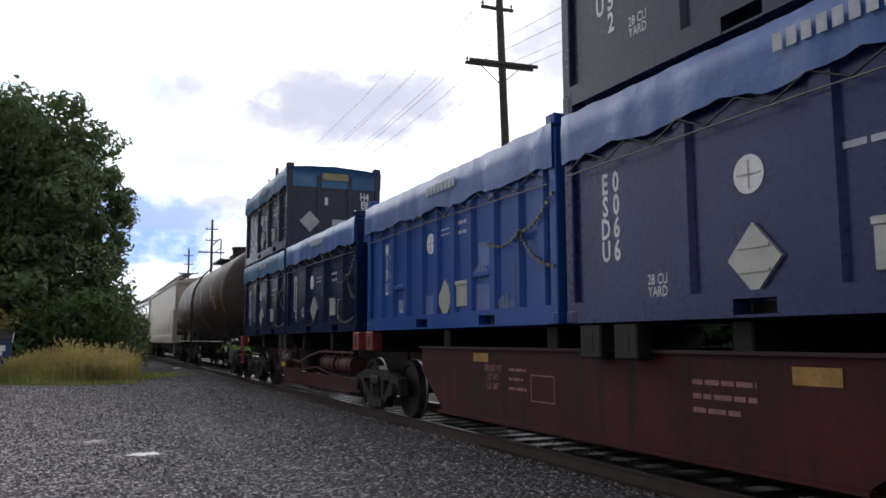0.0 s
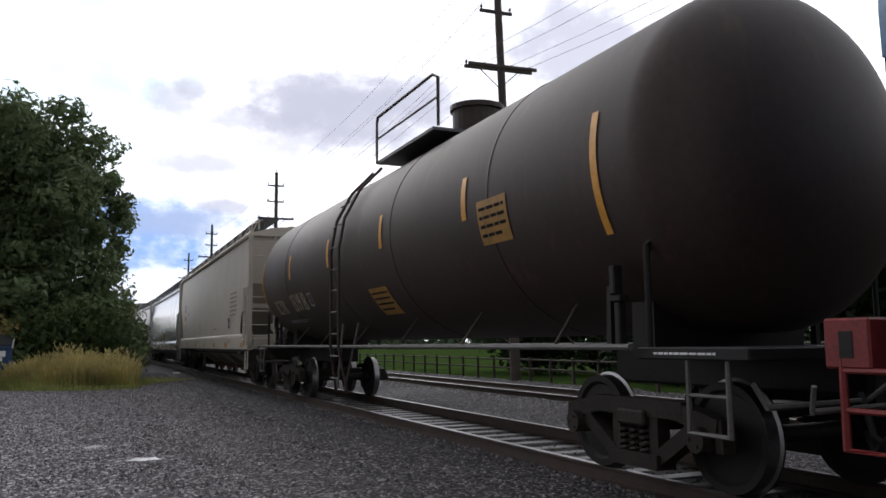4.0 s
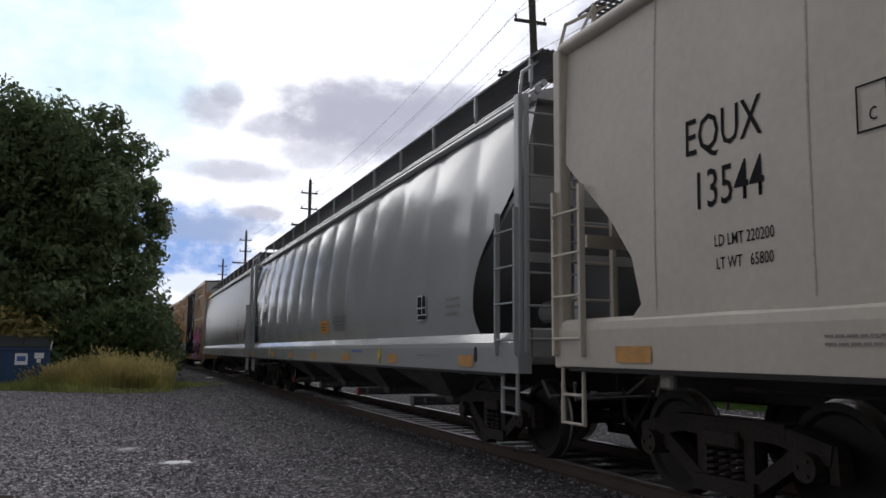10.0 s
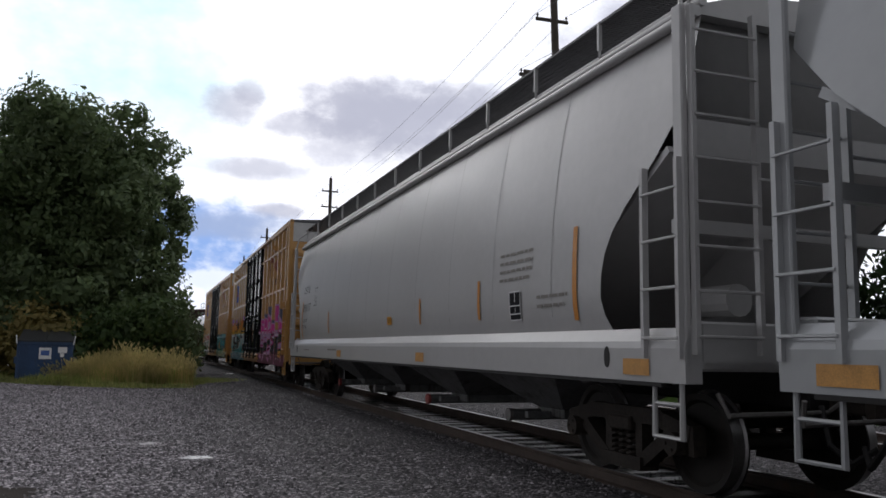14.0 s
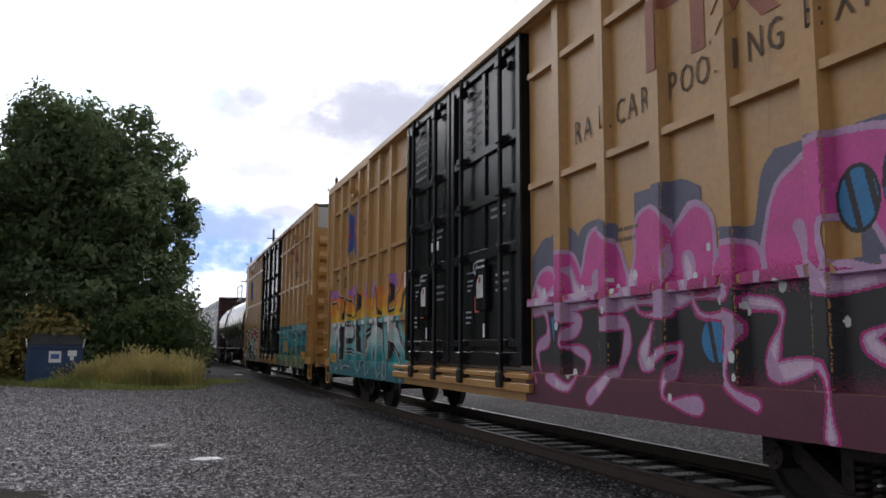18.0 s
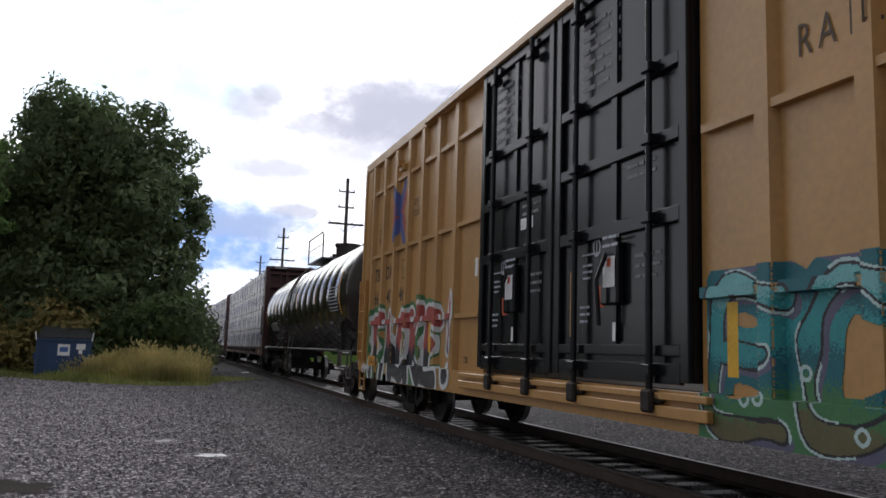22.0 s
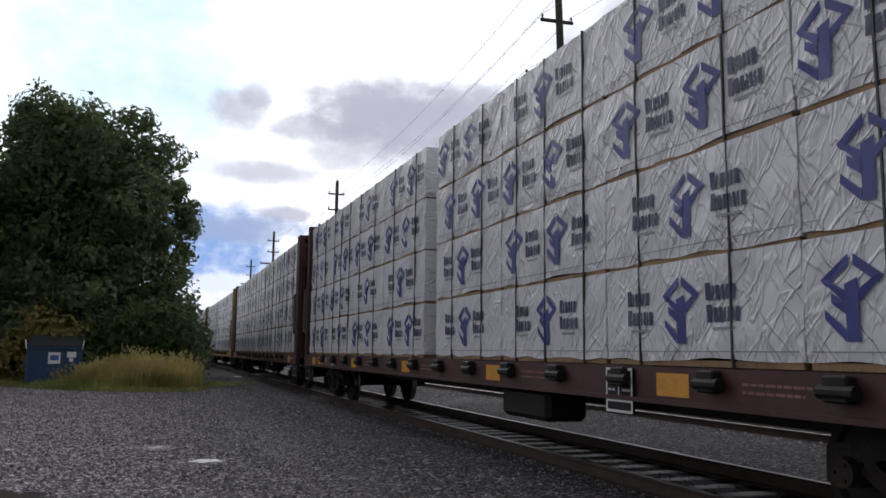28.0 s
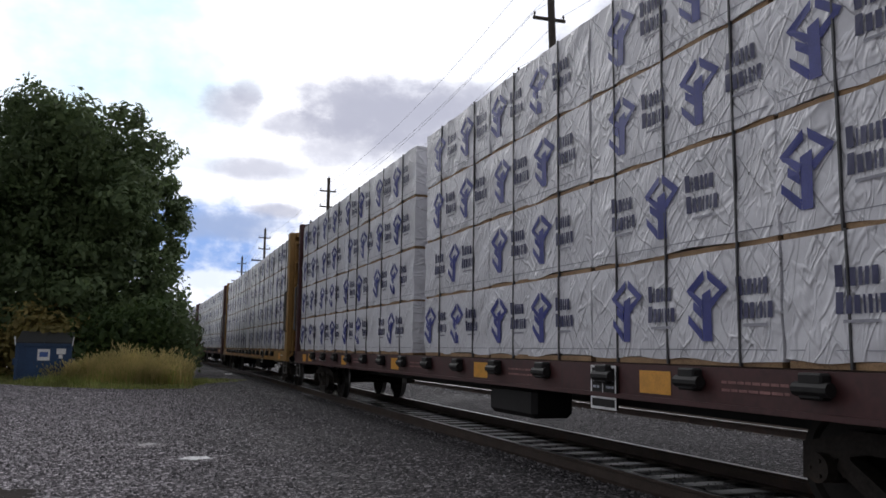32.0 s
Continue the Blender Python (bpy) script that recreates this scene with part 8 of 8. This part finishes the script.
tree(-18.7, 33.6, "broad leafy green tree with a dense rounded crown", 11.9, 3.75, 84, 3, per=420, size=0.14)
tree(-16.4, 36.2, "smaller leafy tree leaning out beside a larger one", 9.7, 1.85, 60, 5, per=520, size=0.13, low=0.6)
tree(-23.0, 35.5, "tall leafy tree at the edge of the yard", 10.2, 3.0, 50, 8, per=380, size=0.14)
LIGHTLEAF = leaf_material("light_leaf", (0.085, 0.15, 0.042), (0.125, 0.21, 0.058), (0.17, 0.26, 0.072))
tree(-20.2, 27.4, "lighter green tree overhanging the dumpster", 9.0, 1.6, 34, 11, material=LIGHTLEAF, per=620, low=5.0, size=0.09)
tree(-28.0, 37.0, "leafy tree behind others at the yard's edge", 10.5, 3.6, 44, 14, per=330, size=0.12)
tree(-25.6, 30.0, "dark leafy tree at the yard's edge", 9.5, 3.0, 40, 15, per=330, size=0.12)


def bush(x, y, r, z, seed, material, label, per=220, size=0.12, n=9):
    t = thing("bush", label, "bush", "bushes along the yard", at=pose(x, y, ground_z(x, y) - 0.05))
    rnd = random.Random(seed)
    clumps = []
    for k in range(n):
        a, rr = k * 2.4, r * 0.62 * math.sqrt((k + 0.3) / n)
        c = r * rnd.uniform(0.42, 0.62)
        clumps.append((math.cos(a) * rr, math.sin(a) * rr, z * rnd.uniform(0.25, 0.82), c, c, z * 0.32))
    bm = B()
    for k in range(5):
        cyl(bm, (0.1 * math.cos(k), 0.1 * math.sin(k), 0), (clumps[k][0] * 0.8, clumps[k][1] * 0.8, clumps[k][2]), 0.035, 0.012, n=5)
    part("stems", bm, BARK, t)
    part("foliage", leaf_mesh("foliage", clumps, per, size, material, seed), material, t)
    return t


for i, (x, y, r, z, m, lb) in enumerate((
        (-21.6, 30.8, 1.8, 2.6, SCRUB, "olive scrub with browning leaves beside the dumpster"), (-19.2, 31.2, 1.5, 2.2, SCRUB, "olive scrub bush behind the dumpster"), (-17.0, 30.5, 1.3, 2.9, SCRUB, "olive brown scrub behind the dumpster and grass"), (-18.5, 30.4, 1.3, 2.9, SCRUB, "olive brown scrub behind the dumpster"), (-16.0, 31.2, 1.4, 3.1, VINE, "green vine-covered bush behind tall grass"),
        (-15.6, 30.6, 1.5, 2.9, VINE, "green leafy bush with upright shoots"), (-14.2, 31.0, 1.4, 3.2, VINE, "green leafy bush at the thicket's edge"), (-13.9, 32.6, 1.5, 2.7, LEAF, "dark green bush at the thicket's edge"),
        (-15.1, 34.6, 1.9, 5.6, LEAF, "dark green bush growing under a tree"), (-17.1, 40.2, 1.8, 4.6, LEAF, "dark leafy bush in the thicket"), (-18.1, 44.2, 1.4, 2.9, REDLEAF, "reddish brown bush near the track"),
        (-21.1, 50.5, 1.9, 3.0, LEAF, "dark bush beside the track"), (-24.0, 57.5, 2.2, 3.2, LEAF, "dark bush beside the track farther on"), (-28.4, 68.0, 2.6, 3.4, LEAF, "dark bush beside the far track"),
        (-33.5, 79.0, 3.0, 3.8, LEAF, "dark bush beside the far track"), (-38.5, 90.0, 3.4, 4.6, LEAF, "dark bush beside the far track"), (-24.5, 32.0, 2.0, 3.4, VINE, "green bush at the yard's edge"), (-20.2, 29.9, 1.2, 1.9, SCRUB, "low olive scrub beside the dumpster"), (-23.0, 30.2, 1.5, 2.3, SCRUB, "olive scrub at the yard's edge"), (-20.4, 32.6, 1.7, 3.2, SCRUB, "tall olive scrub under the trees"), (-22.6, 33.2, 1.8, 3.6, LEAF, "dark green bush under the trees"), (-18.2, 32.3, 1.5, 3.0, SCRUB, "olive scrub bush under the trees"), (-46.0, 104.0, 5.0, 6.0, LEAF, "large dark bush at the far bend"))):
    bush(x, y, r, z, 40 + i, m, lb, per=260 if y < 36 else 130, size=0.12 if y < 36 else 0.2)


def blades(name, label, spots, count, hmin, hmax, width, material, seed, heads=0.0, head_material=None):
    """Bent grass blades over ellipses (x, y, rx, ry, height), thinning and shrinking to the edge; some stalks carry seed heads."""
    rs = np.random.RandomState(seed)
    V, F, H = [], [], []
    tot = sum(s[2] * s[3] for s in spots)
    for x, y, rx, ry, tall in spots:
        for _ in range(int(count * rx * ry / tot)):
            a, q = rs.uniform(0, 2 * math.pi), rs.uniform() ** 0.62
            px, py = x + math.cos(a) * rx * q, y + math.sin(a) * ry * q
            tuft = 0.5 + 0.5 * noise.noise(Vector((px * 1.3, py * 1.3, seed))) + 0.45 * noise.noise(Vector((px * 3.9, py * 3.9, seed + 7)))
            h = tall * (hmin + (hmax - hmin) * min(1.25, max(0.0, 0.25 + 0.75 * tuft)) * rs.uniform(0.6, 1.1)) * (1 - 0.30 * q ** 2.5)
            t = rs.uniform(0, 2 * math.pi)
            lean = rs.uniform(0.08, 0.55) * h
            w = width * rs.uniform(0.7, 1.3)
            dx, dy = math.cos(t) * w, math.sin(t) * w
            lx, ly = math.cos(t + 1.4) * lean, math.sin(t + 1.4) * lean
            z = ground_z(px, py) - 0.04
            i = len(V)
            V += [(px - dx, py - dy, z), (px + dx, py + dy, z), (px + dx * 0.8 + lx * 0.3, py + dy * 0.8 + ly * 0.3, z + h * 0.62), (px - dx * 0.8 + lx * 0.3, py - dy * 0.8 + ly * 0.3, z + h * 0.62), (px + lx, py + ly, z + h)]
            F += [(i, i + 1, i + 2, i + 3), (i + 3, i + 2, i + 4)]
            H += [0, 0]
            if rs.uniform() < heads:
                hw, hl = w * 2.2, 0.10 + 0.06 * rs.uniform()
                cx, cy, cz = px + lx * 0.95, py + ly * 0.95, z + h * 0.96
                ex, ey = math.cos(t + 1.4) * hl * 0.5, math.sin(t + 1.4) * hl * 0.5
                i = len(V)
                V += [(cx - ex * 0.4, cy - ey * 0.4, cz - hl * 0.5), (cx + dx / w * hw, cy + dy / w * hw, cz + 0.1 * hl), (cx + ex, cy + ey, cz + hl * 0.6), (cx - dx / w * hw, cy - dy / w * hw, cz + 0.1 * hl)]
                F.append((i, i + 1, i + 2, i + 3))
                H.append(1)
    me = bpy.data.meshes.new(name)
    me.from_pydata(V, [], F)
    me.materials.append(material)
    me.materials.append(head_material or material)
    me.polygons.foreach_set("material_index", H)
    return tagged(new(name, me), label, "grass", kind="stuff")


TALL = [(-15.2, 28.8, 1.7, 0.8, 0.72), (-13.7, 29.1, 1.7, 1.0, 0.95), (-12.7, 29.8, 1.2, 1.2, 1.0), (-14.0, 30.2, 1.7, 0.9, 1.05)]
blades("tall_grass", "tall yellowing grass with seed heads in front of the bushes", TALL, 9000, 0.25, 1.75, 0.012, HAY, 2, 0.7, HAY)
blades("green_grass", "green grass growing among taller yellow stalks", TALL + [(-15.6, 28.0, 1.5, 0.7, 0.5)], 6500, 0.2, 1.2, 0.014, GREENHAY, 5)
blades("short_grass", "short green and yellow grass round the dumpster", [(-17.5, 27.6, 3.6, 0.9, 1), (-22.5, 28.5, 4.0, 2.0, 1), (-13.5, 28.0, 2.8, 1.0, 1.2), (-19.5, 30.5, 4.5, 1.5, 1.3), (-14.0, 33, 3.5, 2.5, 1), (-12.4, 30.4, 1.0, 2.0, 0.9)], 22000, 0.05, 0.28, 0.012, LAWN, 3)


# ---- yard: dumpster, puddle, stones ----
def dumpster(x, y, rz):
    d = thing("dumpster", "dark blue steel dumpster with a closed sloping lid", "dumpster", at=pose(x, y, ground_z(x, y) - 0.02, 0, 0, rz) @ Matrix.Diagonal((0.92, 1.05, 1.28, 1)))
    part("body", extrude(B(), [(-0.72, 0.08), (0.72, 0.08), (0.80, 1.12), (-0.80, 1.42)], "x", -0.98, 0.98), BIN, d)
    part("rim", box(B(), -1.02, 1.02, 0.76, 0.84, 1.06, 1.14, 0.01), BIN, d)
    for a, b in ((-0.99, -0.01), (0.01, 0.99)):
        part("lid", extrude(B(), [(-0.84, 1.44), (0.86, 1.14), (0.86, 1.18), (-0.84, 1.50)], "x", a, b), LID, d, "dark plastic lid")
    for g in (-1, 1):
        part("fork_pocket", box(B(), g * 0.98, g * 1.10, -0.5, 0.62, 0.52, 0.72, 0.01), BIN, d)
        part("corner_rib", box(B(), g * 0.90, g * 1.0, 0.74, 0.80, 0.1, 1.06), BIN, d)
        part("lid_arm", cyl(B(), (g * 1.0, 0.88, 1.08), (g * 1.05, 0.80, 1.32), 0.02, n=6), WHITEP, d)
    part("front_sign", box(B(), -0.22, 0.22, 0.776, 0.79, 0.66, 0.98), WHITEP, d, "white sign with a dark mark")
    part("sign_mark", box(B(), -0.15, 0.15, 0.79, 0.795, 0.76, 0.90), BLUEMARK, d)
    part("paper_sign", box(B(), -0.78, -0.45, 0.785, 0.797, 0.84, 1.0), WHITEP, d)
    part("paper_sign", box(B(), -0.68, -0.54, 0.782, 0.794, 0.72, 0.83), WHITEP, d)
    for y_ in (-0.6, 0.6):
        part("skid", box(B(), -0.9, 0.9, y_ - 0.06, y_ + 0.06, 0.0, 0.09), BIN, d)


dumpster(-16.7, 28.9, 206)

WATER = bpy.data.materials.new("puddle_water")
WATER.use_nodes = True
_b = WATER.node_tree.nodes["Principled BSDF"]
_b.inputs["Base Color"].default_value, _b.inputs["Roughness"].default_value = (0.05, 0.05, 0.06, 1), 0.32
_n, _bp = WATER.node_tree.nodes.new("ShaderNodeTexNoise"), WATER.node_tree.nodes.new("ShaderNodeBump")
_n.inputs["Scale"].default_value, _bp.inputs["Distance"].default_value, _bp.inputs["Strength"].default_value = 5, 0.001, 0.1
WATER.node_tree.links.new(_n.outputs["Fac"], _bp.inputs["Height"])
WATER.node_tree.links.new(_bp.outputs[0], _b.inputs["Normal"])
# Pale, fairly rough ground colour with darker blotches
PALEPATCH = stuff("pale_ground", (0.22, 0.21, 0.22), 0.5, 0, 0.25, 9, (0.07, 0.065, 0.066), 0.5, bump=0.012, bump_scale=26)
MUD = stuff("wet_mud", (0.022, 0.017, 0.014), 0.85, 0, 0.25, 4, (0.05, 0.042, 0.036), 0.3, bump=0.01, bump_scale=30, spec=0.1)


def puddle(x, y, rx, ry, name, material, label, seed, lift=0.004):
    bm = B()
    rnd = random.Random(seed)
    n = 64
    ring = []
    for k in range(n):
        a = 2 * math.pi * k / n
        r = 1 + 0.20 * math.sin(2 * a + seed) + 0.15 * math.sin(5 * a + 2 * seed) + 0.08 * math.sin(11 * a + seed) + rnd.uniform(-0.07, 0.07)
        ring.append(bm.verts.new((x + rx * r * math.cos(a), y + ry * r * math.sin(a), ground_z(x, y) - 0.02 + lift)))
    bm.faces.new(ring)
    tagged(new(name, mesh_of(name, bm, material)), label, "puddle", kind="structure")


puddle(-4.06, 10.85, 0.17, 0.20, "puddle", WATER, "small puddle of rain water on the gravel", 1)
puddle(-5.34, 12.2, 0.13, 0.16, "puddle", PALEPATCH, "small pale patch on the gravel", 5)
puddle(-5.15, 7.95, 0.50, 0.42, "mud_patch", MUD, "dark wet patch of mud in the gravel", 2)


def stones(name, label, count, seed, where, smin, smax, material):
    """Loose stones: squashed, jittered octahedra, half sunk."""
    rs = np.random.RandomState(seed)
    base = np.array([(1, 0, 0), (0, 1, 0), (-1, 0, 0), (0, -1, 0), (0, 0, 1), (0, 0, -0.6)], float)
    tri = [(0, 1, 4), (1, 2, 4), (2, 3, 4), (3, 0, 4), (1, 0, 5), (2, 1, 5), (3, 2, 5), (0, 3, 5)]
    V, F = [], []
    for _ in range(count):
        p = where(rs)
        if p is None:
            continue
        x, y, z = p
        s = rs.uniform(smin, smax)
        q = base * s * rs.uniform(0.6, 1.2, 3) * rs.uniform(0.75, 1.2, (6, 1))
        a = rs.uniform(0, 2 * math.pi)
        c, d = math.cos(a), math.sin(a)
        i = len(V)
        V += [(x + v[0] * c - v[1] * d, y + v[0] * d + v[1] * c, z + v[2] * 0.8) for v in q]
        F += [(i + a_, i + b_, i + c_) for a_, b_, c_ in tri]
    me = bpy.data.meshes.new(name)
    me.from_pydata(V, [], F)
    me.materials.append(material)
    return tagged(new(name, me), label, "gravel", kind="stuff")


def stone_material(name, k):
    m = bpy.data.materials.new(name)
    m.use_nodes = True
    nt = m.node_tree
    b = nt.nodes["Principled BSDF"]
    g, r = nt.nodes.new("ShaderNodeNewGeometry"), nt.nodes.new("ShaderNodeValToRGB")
    nt.links.new(g.outputs["Random Per Island"], r.inputs[0])
    e = r.color_ramp.elements
    e[0].color, e[1].color = (0.026 * k, 0.024 * k, 0.026 * k, 1), (0.56 * k, 0.52 * k, 0.54 * k, 1)
    e.new(0.66).color = (0.150 * k, 0.138 * k, 0.146 * k, 1)
    nt.links.new(r.outputs[0], b.inputs["Base Color"])
    b.inputs["Roughness"].default_value = 0.6
    return m


# The darkest stones carry the shade under the train in their colour
STONE, DARKSTONE, SHADESTONE = stone_material("loose_stone", 1.0), stone_material("ballast_stone", 0.58), stone_material("shaded_stone", 0.22)


def yard_spot(rs):
    d = 2.0 + 26 * rs.uniform() ** 1.2
    a = radians(rs.uniform(-52, 45))
    x, y = math.sin(a) * d, math.cos(a) * d
    s, _ = side_of(x, y)
    if s < 0.95 or min(math.hypot(x - a, y - b) for a, b in POOLS) < 0.45 and rs.uniform() < 0.93:
        return None
    return x, y, yard_z(x, y) + 0.002


def bed_spot(side, half):
    def f(rs):
        s = rs.uniform(1.5, 26)
        o = rs.uniform(-half, half)
        if abs(abs(o) - 0.7525) < 0.1:
            return None
        x, y = on_line(s, side + o)
        return x, y, ground_z(x, y) + 0.02
    return f


def shoulder_spot(rs):
    s = rs.uniform(2, 45)
    d = 0.86 + 13.0 * rs.uniform() ** 2.0
    x, y = on_line(s, d)
    if d > 2.2:
        if min(math.hypot(x - a, y - b) for a, b in POOLS) < 0.4:
            return None
        return x, y, max(yard_z(x, y), 0.075 - 0.05 * (d - 1.9) if d < 4.6 else -1.0) + 0.002
    return x, y, max(ground_z(x, y) - 0.012, (0.08 if d < 1.9 else 0.075 - 0.05 * (d - 1.9)) - 0.006)


def far_bed(rs):
    s = rs.uniform(2, 40)
    d = rs.uniform(-9, -1.0)
    if -6.45 < d < -4.75:
        return None
    x, y = on_line(s, d)
    return x, y, 0.072


stones("loose_stones", "loose wet crushed stones scattered over the yard", 80000, 1, yard_spot, 0.012, 0.028, STONE)
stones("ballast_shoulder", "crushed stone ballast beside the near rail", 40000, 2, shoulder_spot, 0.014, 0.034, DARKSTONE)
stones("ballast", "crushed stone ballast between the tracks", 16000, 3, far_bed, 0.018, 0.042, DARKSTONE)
stones("track_bed_stones", "crushed stones between the sleepers", 7000, 4, bed_spot(0, 1.3), 0.012, 0.030, SHADESTONE)


def scrap(x, y, label, w, d, hgt, rz):
    bm = B()
    box(bm, -w / 2, w / 2, -d / 2, d / 2, 0, hgt, 0.01)
    for v in bm.verts:
        v.co.z += 0.03 * math.sin(v.co.x * 14)
    ob = new("litter", mesh_of("litter", bm, WHITEP))
    ob.matrix_basis = pose(x, y, ground_z(x, y) + 0.0, 6, 8, rz)
    tagged(ob, label, "litter")


scrap(-13.7, 40.6, "crumpled white scrap of litter on the ballast", 0.34, 0.2, 0.08, 20)


# ---- poles and wires ----
INSUL = stuff("dark_insulator", (0.05, 0.05, 0.055), 0.3, 0, 0.1, 8)
POLES = []


def pole(x, y, top, label, arms, lean=0.0):
    p = thing("utility_pole", label, "utility pole", "utility poles along the line", at=pose(x, y, -0.2, 0, lean, 25))
    part("mast", cyl(B(), (0, 0, -0.3), (0, 0, top), 0.20, 0.13, n=14), POLE, p, smooth=True)
    hooks = []
    for z, w, double in arms:
        arm = B()
        box(arm, -w / 2, w / 2, 0.13, 0.23, z - 0.06, z + 0.06, 0.01)
        a = part("crossarm", arm, POLE, p)
        if double:
            part("crossarm", box(B(), -w / 2, w / 2, -0.23, -0.13, z - 0.06, z + 0.06, 0.01), POLE, p)
            for g in (-1, 1):
                part("brace", cyl(B(), (g * w * 0.28, 0.15, z - 0.06), (0, 0.15, z - 0.75), 0.02, n=5), POLE, p)
        for k in ((-0.47, -0.2, 0.2, 0.47) if w > 2 else (-0.45, 0.45)):
            part("insulator", cyl(cyl(B(), (k * w, 0.18, z + 0.05), (k * w, 0.18, z + 0.17), 0.03, n=8), (k * w, 0.18, z + 0.15), (k * w, 0.18, z + 0.24), 0.055, 0.03, n=10), INSUL, a)
            hooks.append((k * w, 0.18, z + 0.22))
    part("top_pin", cyl(B(), (0, 0, top), (0, 0, top + 0.22), 0.03, n=8), INSUL, p)
    M = pose(x, y, -0.2, 0, lean, 25)
    POLES.append([M @ Vector(hk) for hk in hooks])
    return p


ARMS = [(14.9, 1.4, False), (13.55, 1.4, False), (12.1, 3.0, True)]
pole(18.6, -6.0, 16.4, "weathered timber utility pole with crossarms and wires", [(15.1, 1.4, False), (13.9, 1.4, False), (11.4, 2.95, True)])
pole(2.45, 30.0, 17.2, "weathered timber utility pole with a double crossarm", [(15.9, 1.4, False), (14.45, 1.4, False), (12.15, 2.95, True)], lean=-1.9)
pole(-14.35, 66, 16.0, "distant timber utility pole with three crossarms", ARMS)
pole(-28.3, 95, 16.0, "distant timber utility pole with crossarms", ARMS)
pole(-40.8, 125, 16.0, "far timber utility pole with crossarms", ARMS)
WIREMAT = stuff("dark_wire", (0.12, 0.12, 0.13), 0.6, 0.3, 0.05, 8)
for (a, b) in zip(POLES, POLES[1:]):
    for k, (p, q) in enumerate(zip(a, b)):
        bm = B()
        pts = []
        for i in range(9):
            u = i / 8
            v = p.lerp(q, u)
            v.z -= 0.9 * 4 * u * (1 - u)
            pts.append(v)
        tube(bm, pts, 0.007, 4)
        tagged(new("overhead_wire", mesh_of("overhead_wire", bm, WIREMAT)), "thin dark overhead wire strung between poles", "wire", "wires between the poles")


# ---- beyond the tracks ----
FENCEWOOD = stuff("fence_wood", (0.045, 0.035, 0.028), 0.85, 0, 0.2, 4)


def fence():
    f = thing("fence", "low dark timber post-and-rail fence beyond the tracks", "fence")
    post = mesh_of("fence_post", box(B(), -0.05, 0.05, -0.05, 0.05, -0.2, 0.95, 0.008), FENCEWOOD)
    pts = []
    s = -6.0
    while s < 62:
        x, y = on_line(s, -10.6)
        z = ground_z(x, y)
        pts.append((x, y, z))
        part("fence_post", post, FENCEWOOD, f, at=(x, y, z))
        s += 1.6
    for k, (a, b) in enumerate(zip(pts, pts[1:])):
        for dz in (0.5, 0.86):
            part("fence_rail", cyl(B(), (a[0], a[1], a[2] + dz), (b[0], b[1], b[2] + dz), 0.035, n=6), FENCEWOOD, f)


fence()
for i in range(15):
    x, y = on_line(-12 + i * 1.75, -12.8 - 0.5 * math.sin(i * 2.3))
    bush(x, y, 1.5, 2.3 + 0.4 * math.sin(i * 1.3), 120 + i, DARKLEAF, "dark low bush behind the fence beyond the tracks", per=150, size=0.15)
for i in range(13):
    s = -14 + i * 4.6
    x, y = on_line(s, -16.5 - 1.5 * math.sin(i * 2.1))
    bush(x, y, 2.9, 6.6 + 0.7 * math.sin(i * 1.7), 80 + i, DARKLEAF, "dark leafy hedge tree beyond the tracks", per=190, size=0.2, n=13)


def far_wood():
    """A low belt of woods all round, past the field and the yard."""
    rs = np.random.RandomState(9)
    clumps = []
    for k in range(420):
        a = rs.uniform(0, 2 * math.pi)
        r = rs.uniform(190, 260)
        c = rs.uniform(3.5, 6)
        clumps.append((math.cos(a) * r, math.sin(a) * r, rs.uniform(0.5, 2.5), c, c, c * 0.8))
    me = leaf_mesh("far_wood", clumps, 3.2, 0.9, DARKLEAF, 4)
    tagged(new("far_wood", me), "low dark belt of distant woods", "woods", kind="stuff")


far_wood()


# ---- what moves ----
def motions():
    steps = [i * 0.5 for i in range(65)]
    ways = {}
    for ob, mid, half in CARS:
        walk(ob, [(t, car_pose(mid - run(t), half)) for t in steps])
    whole = [i * 1.0 for i in range(33)]
    for ob, mid, half, off in LOADS:
        key = (mid, half)
        if key not in ways:
            ways[key] = [(t, car_pose(mid - run(t), half)) for t in whole]
        walk(ob, [(t, m @ off) for t, m in ways[key]])
    fine = [i * 0.1 for i in range(321)]
    turn = [math.degrees(run(t) / 0.457) for t in fine]
    for w, x in WHEELSETS:
        walk(w, [(t, pose(x, 0, 0.457, 0, -a, 0)) for t, a in zip(fine, turn)])


motions()
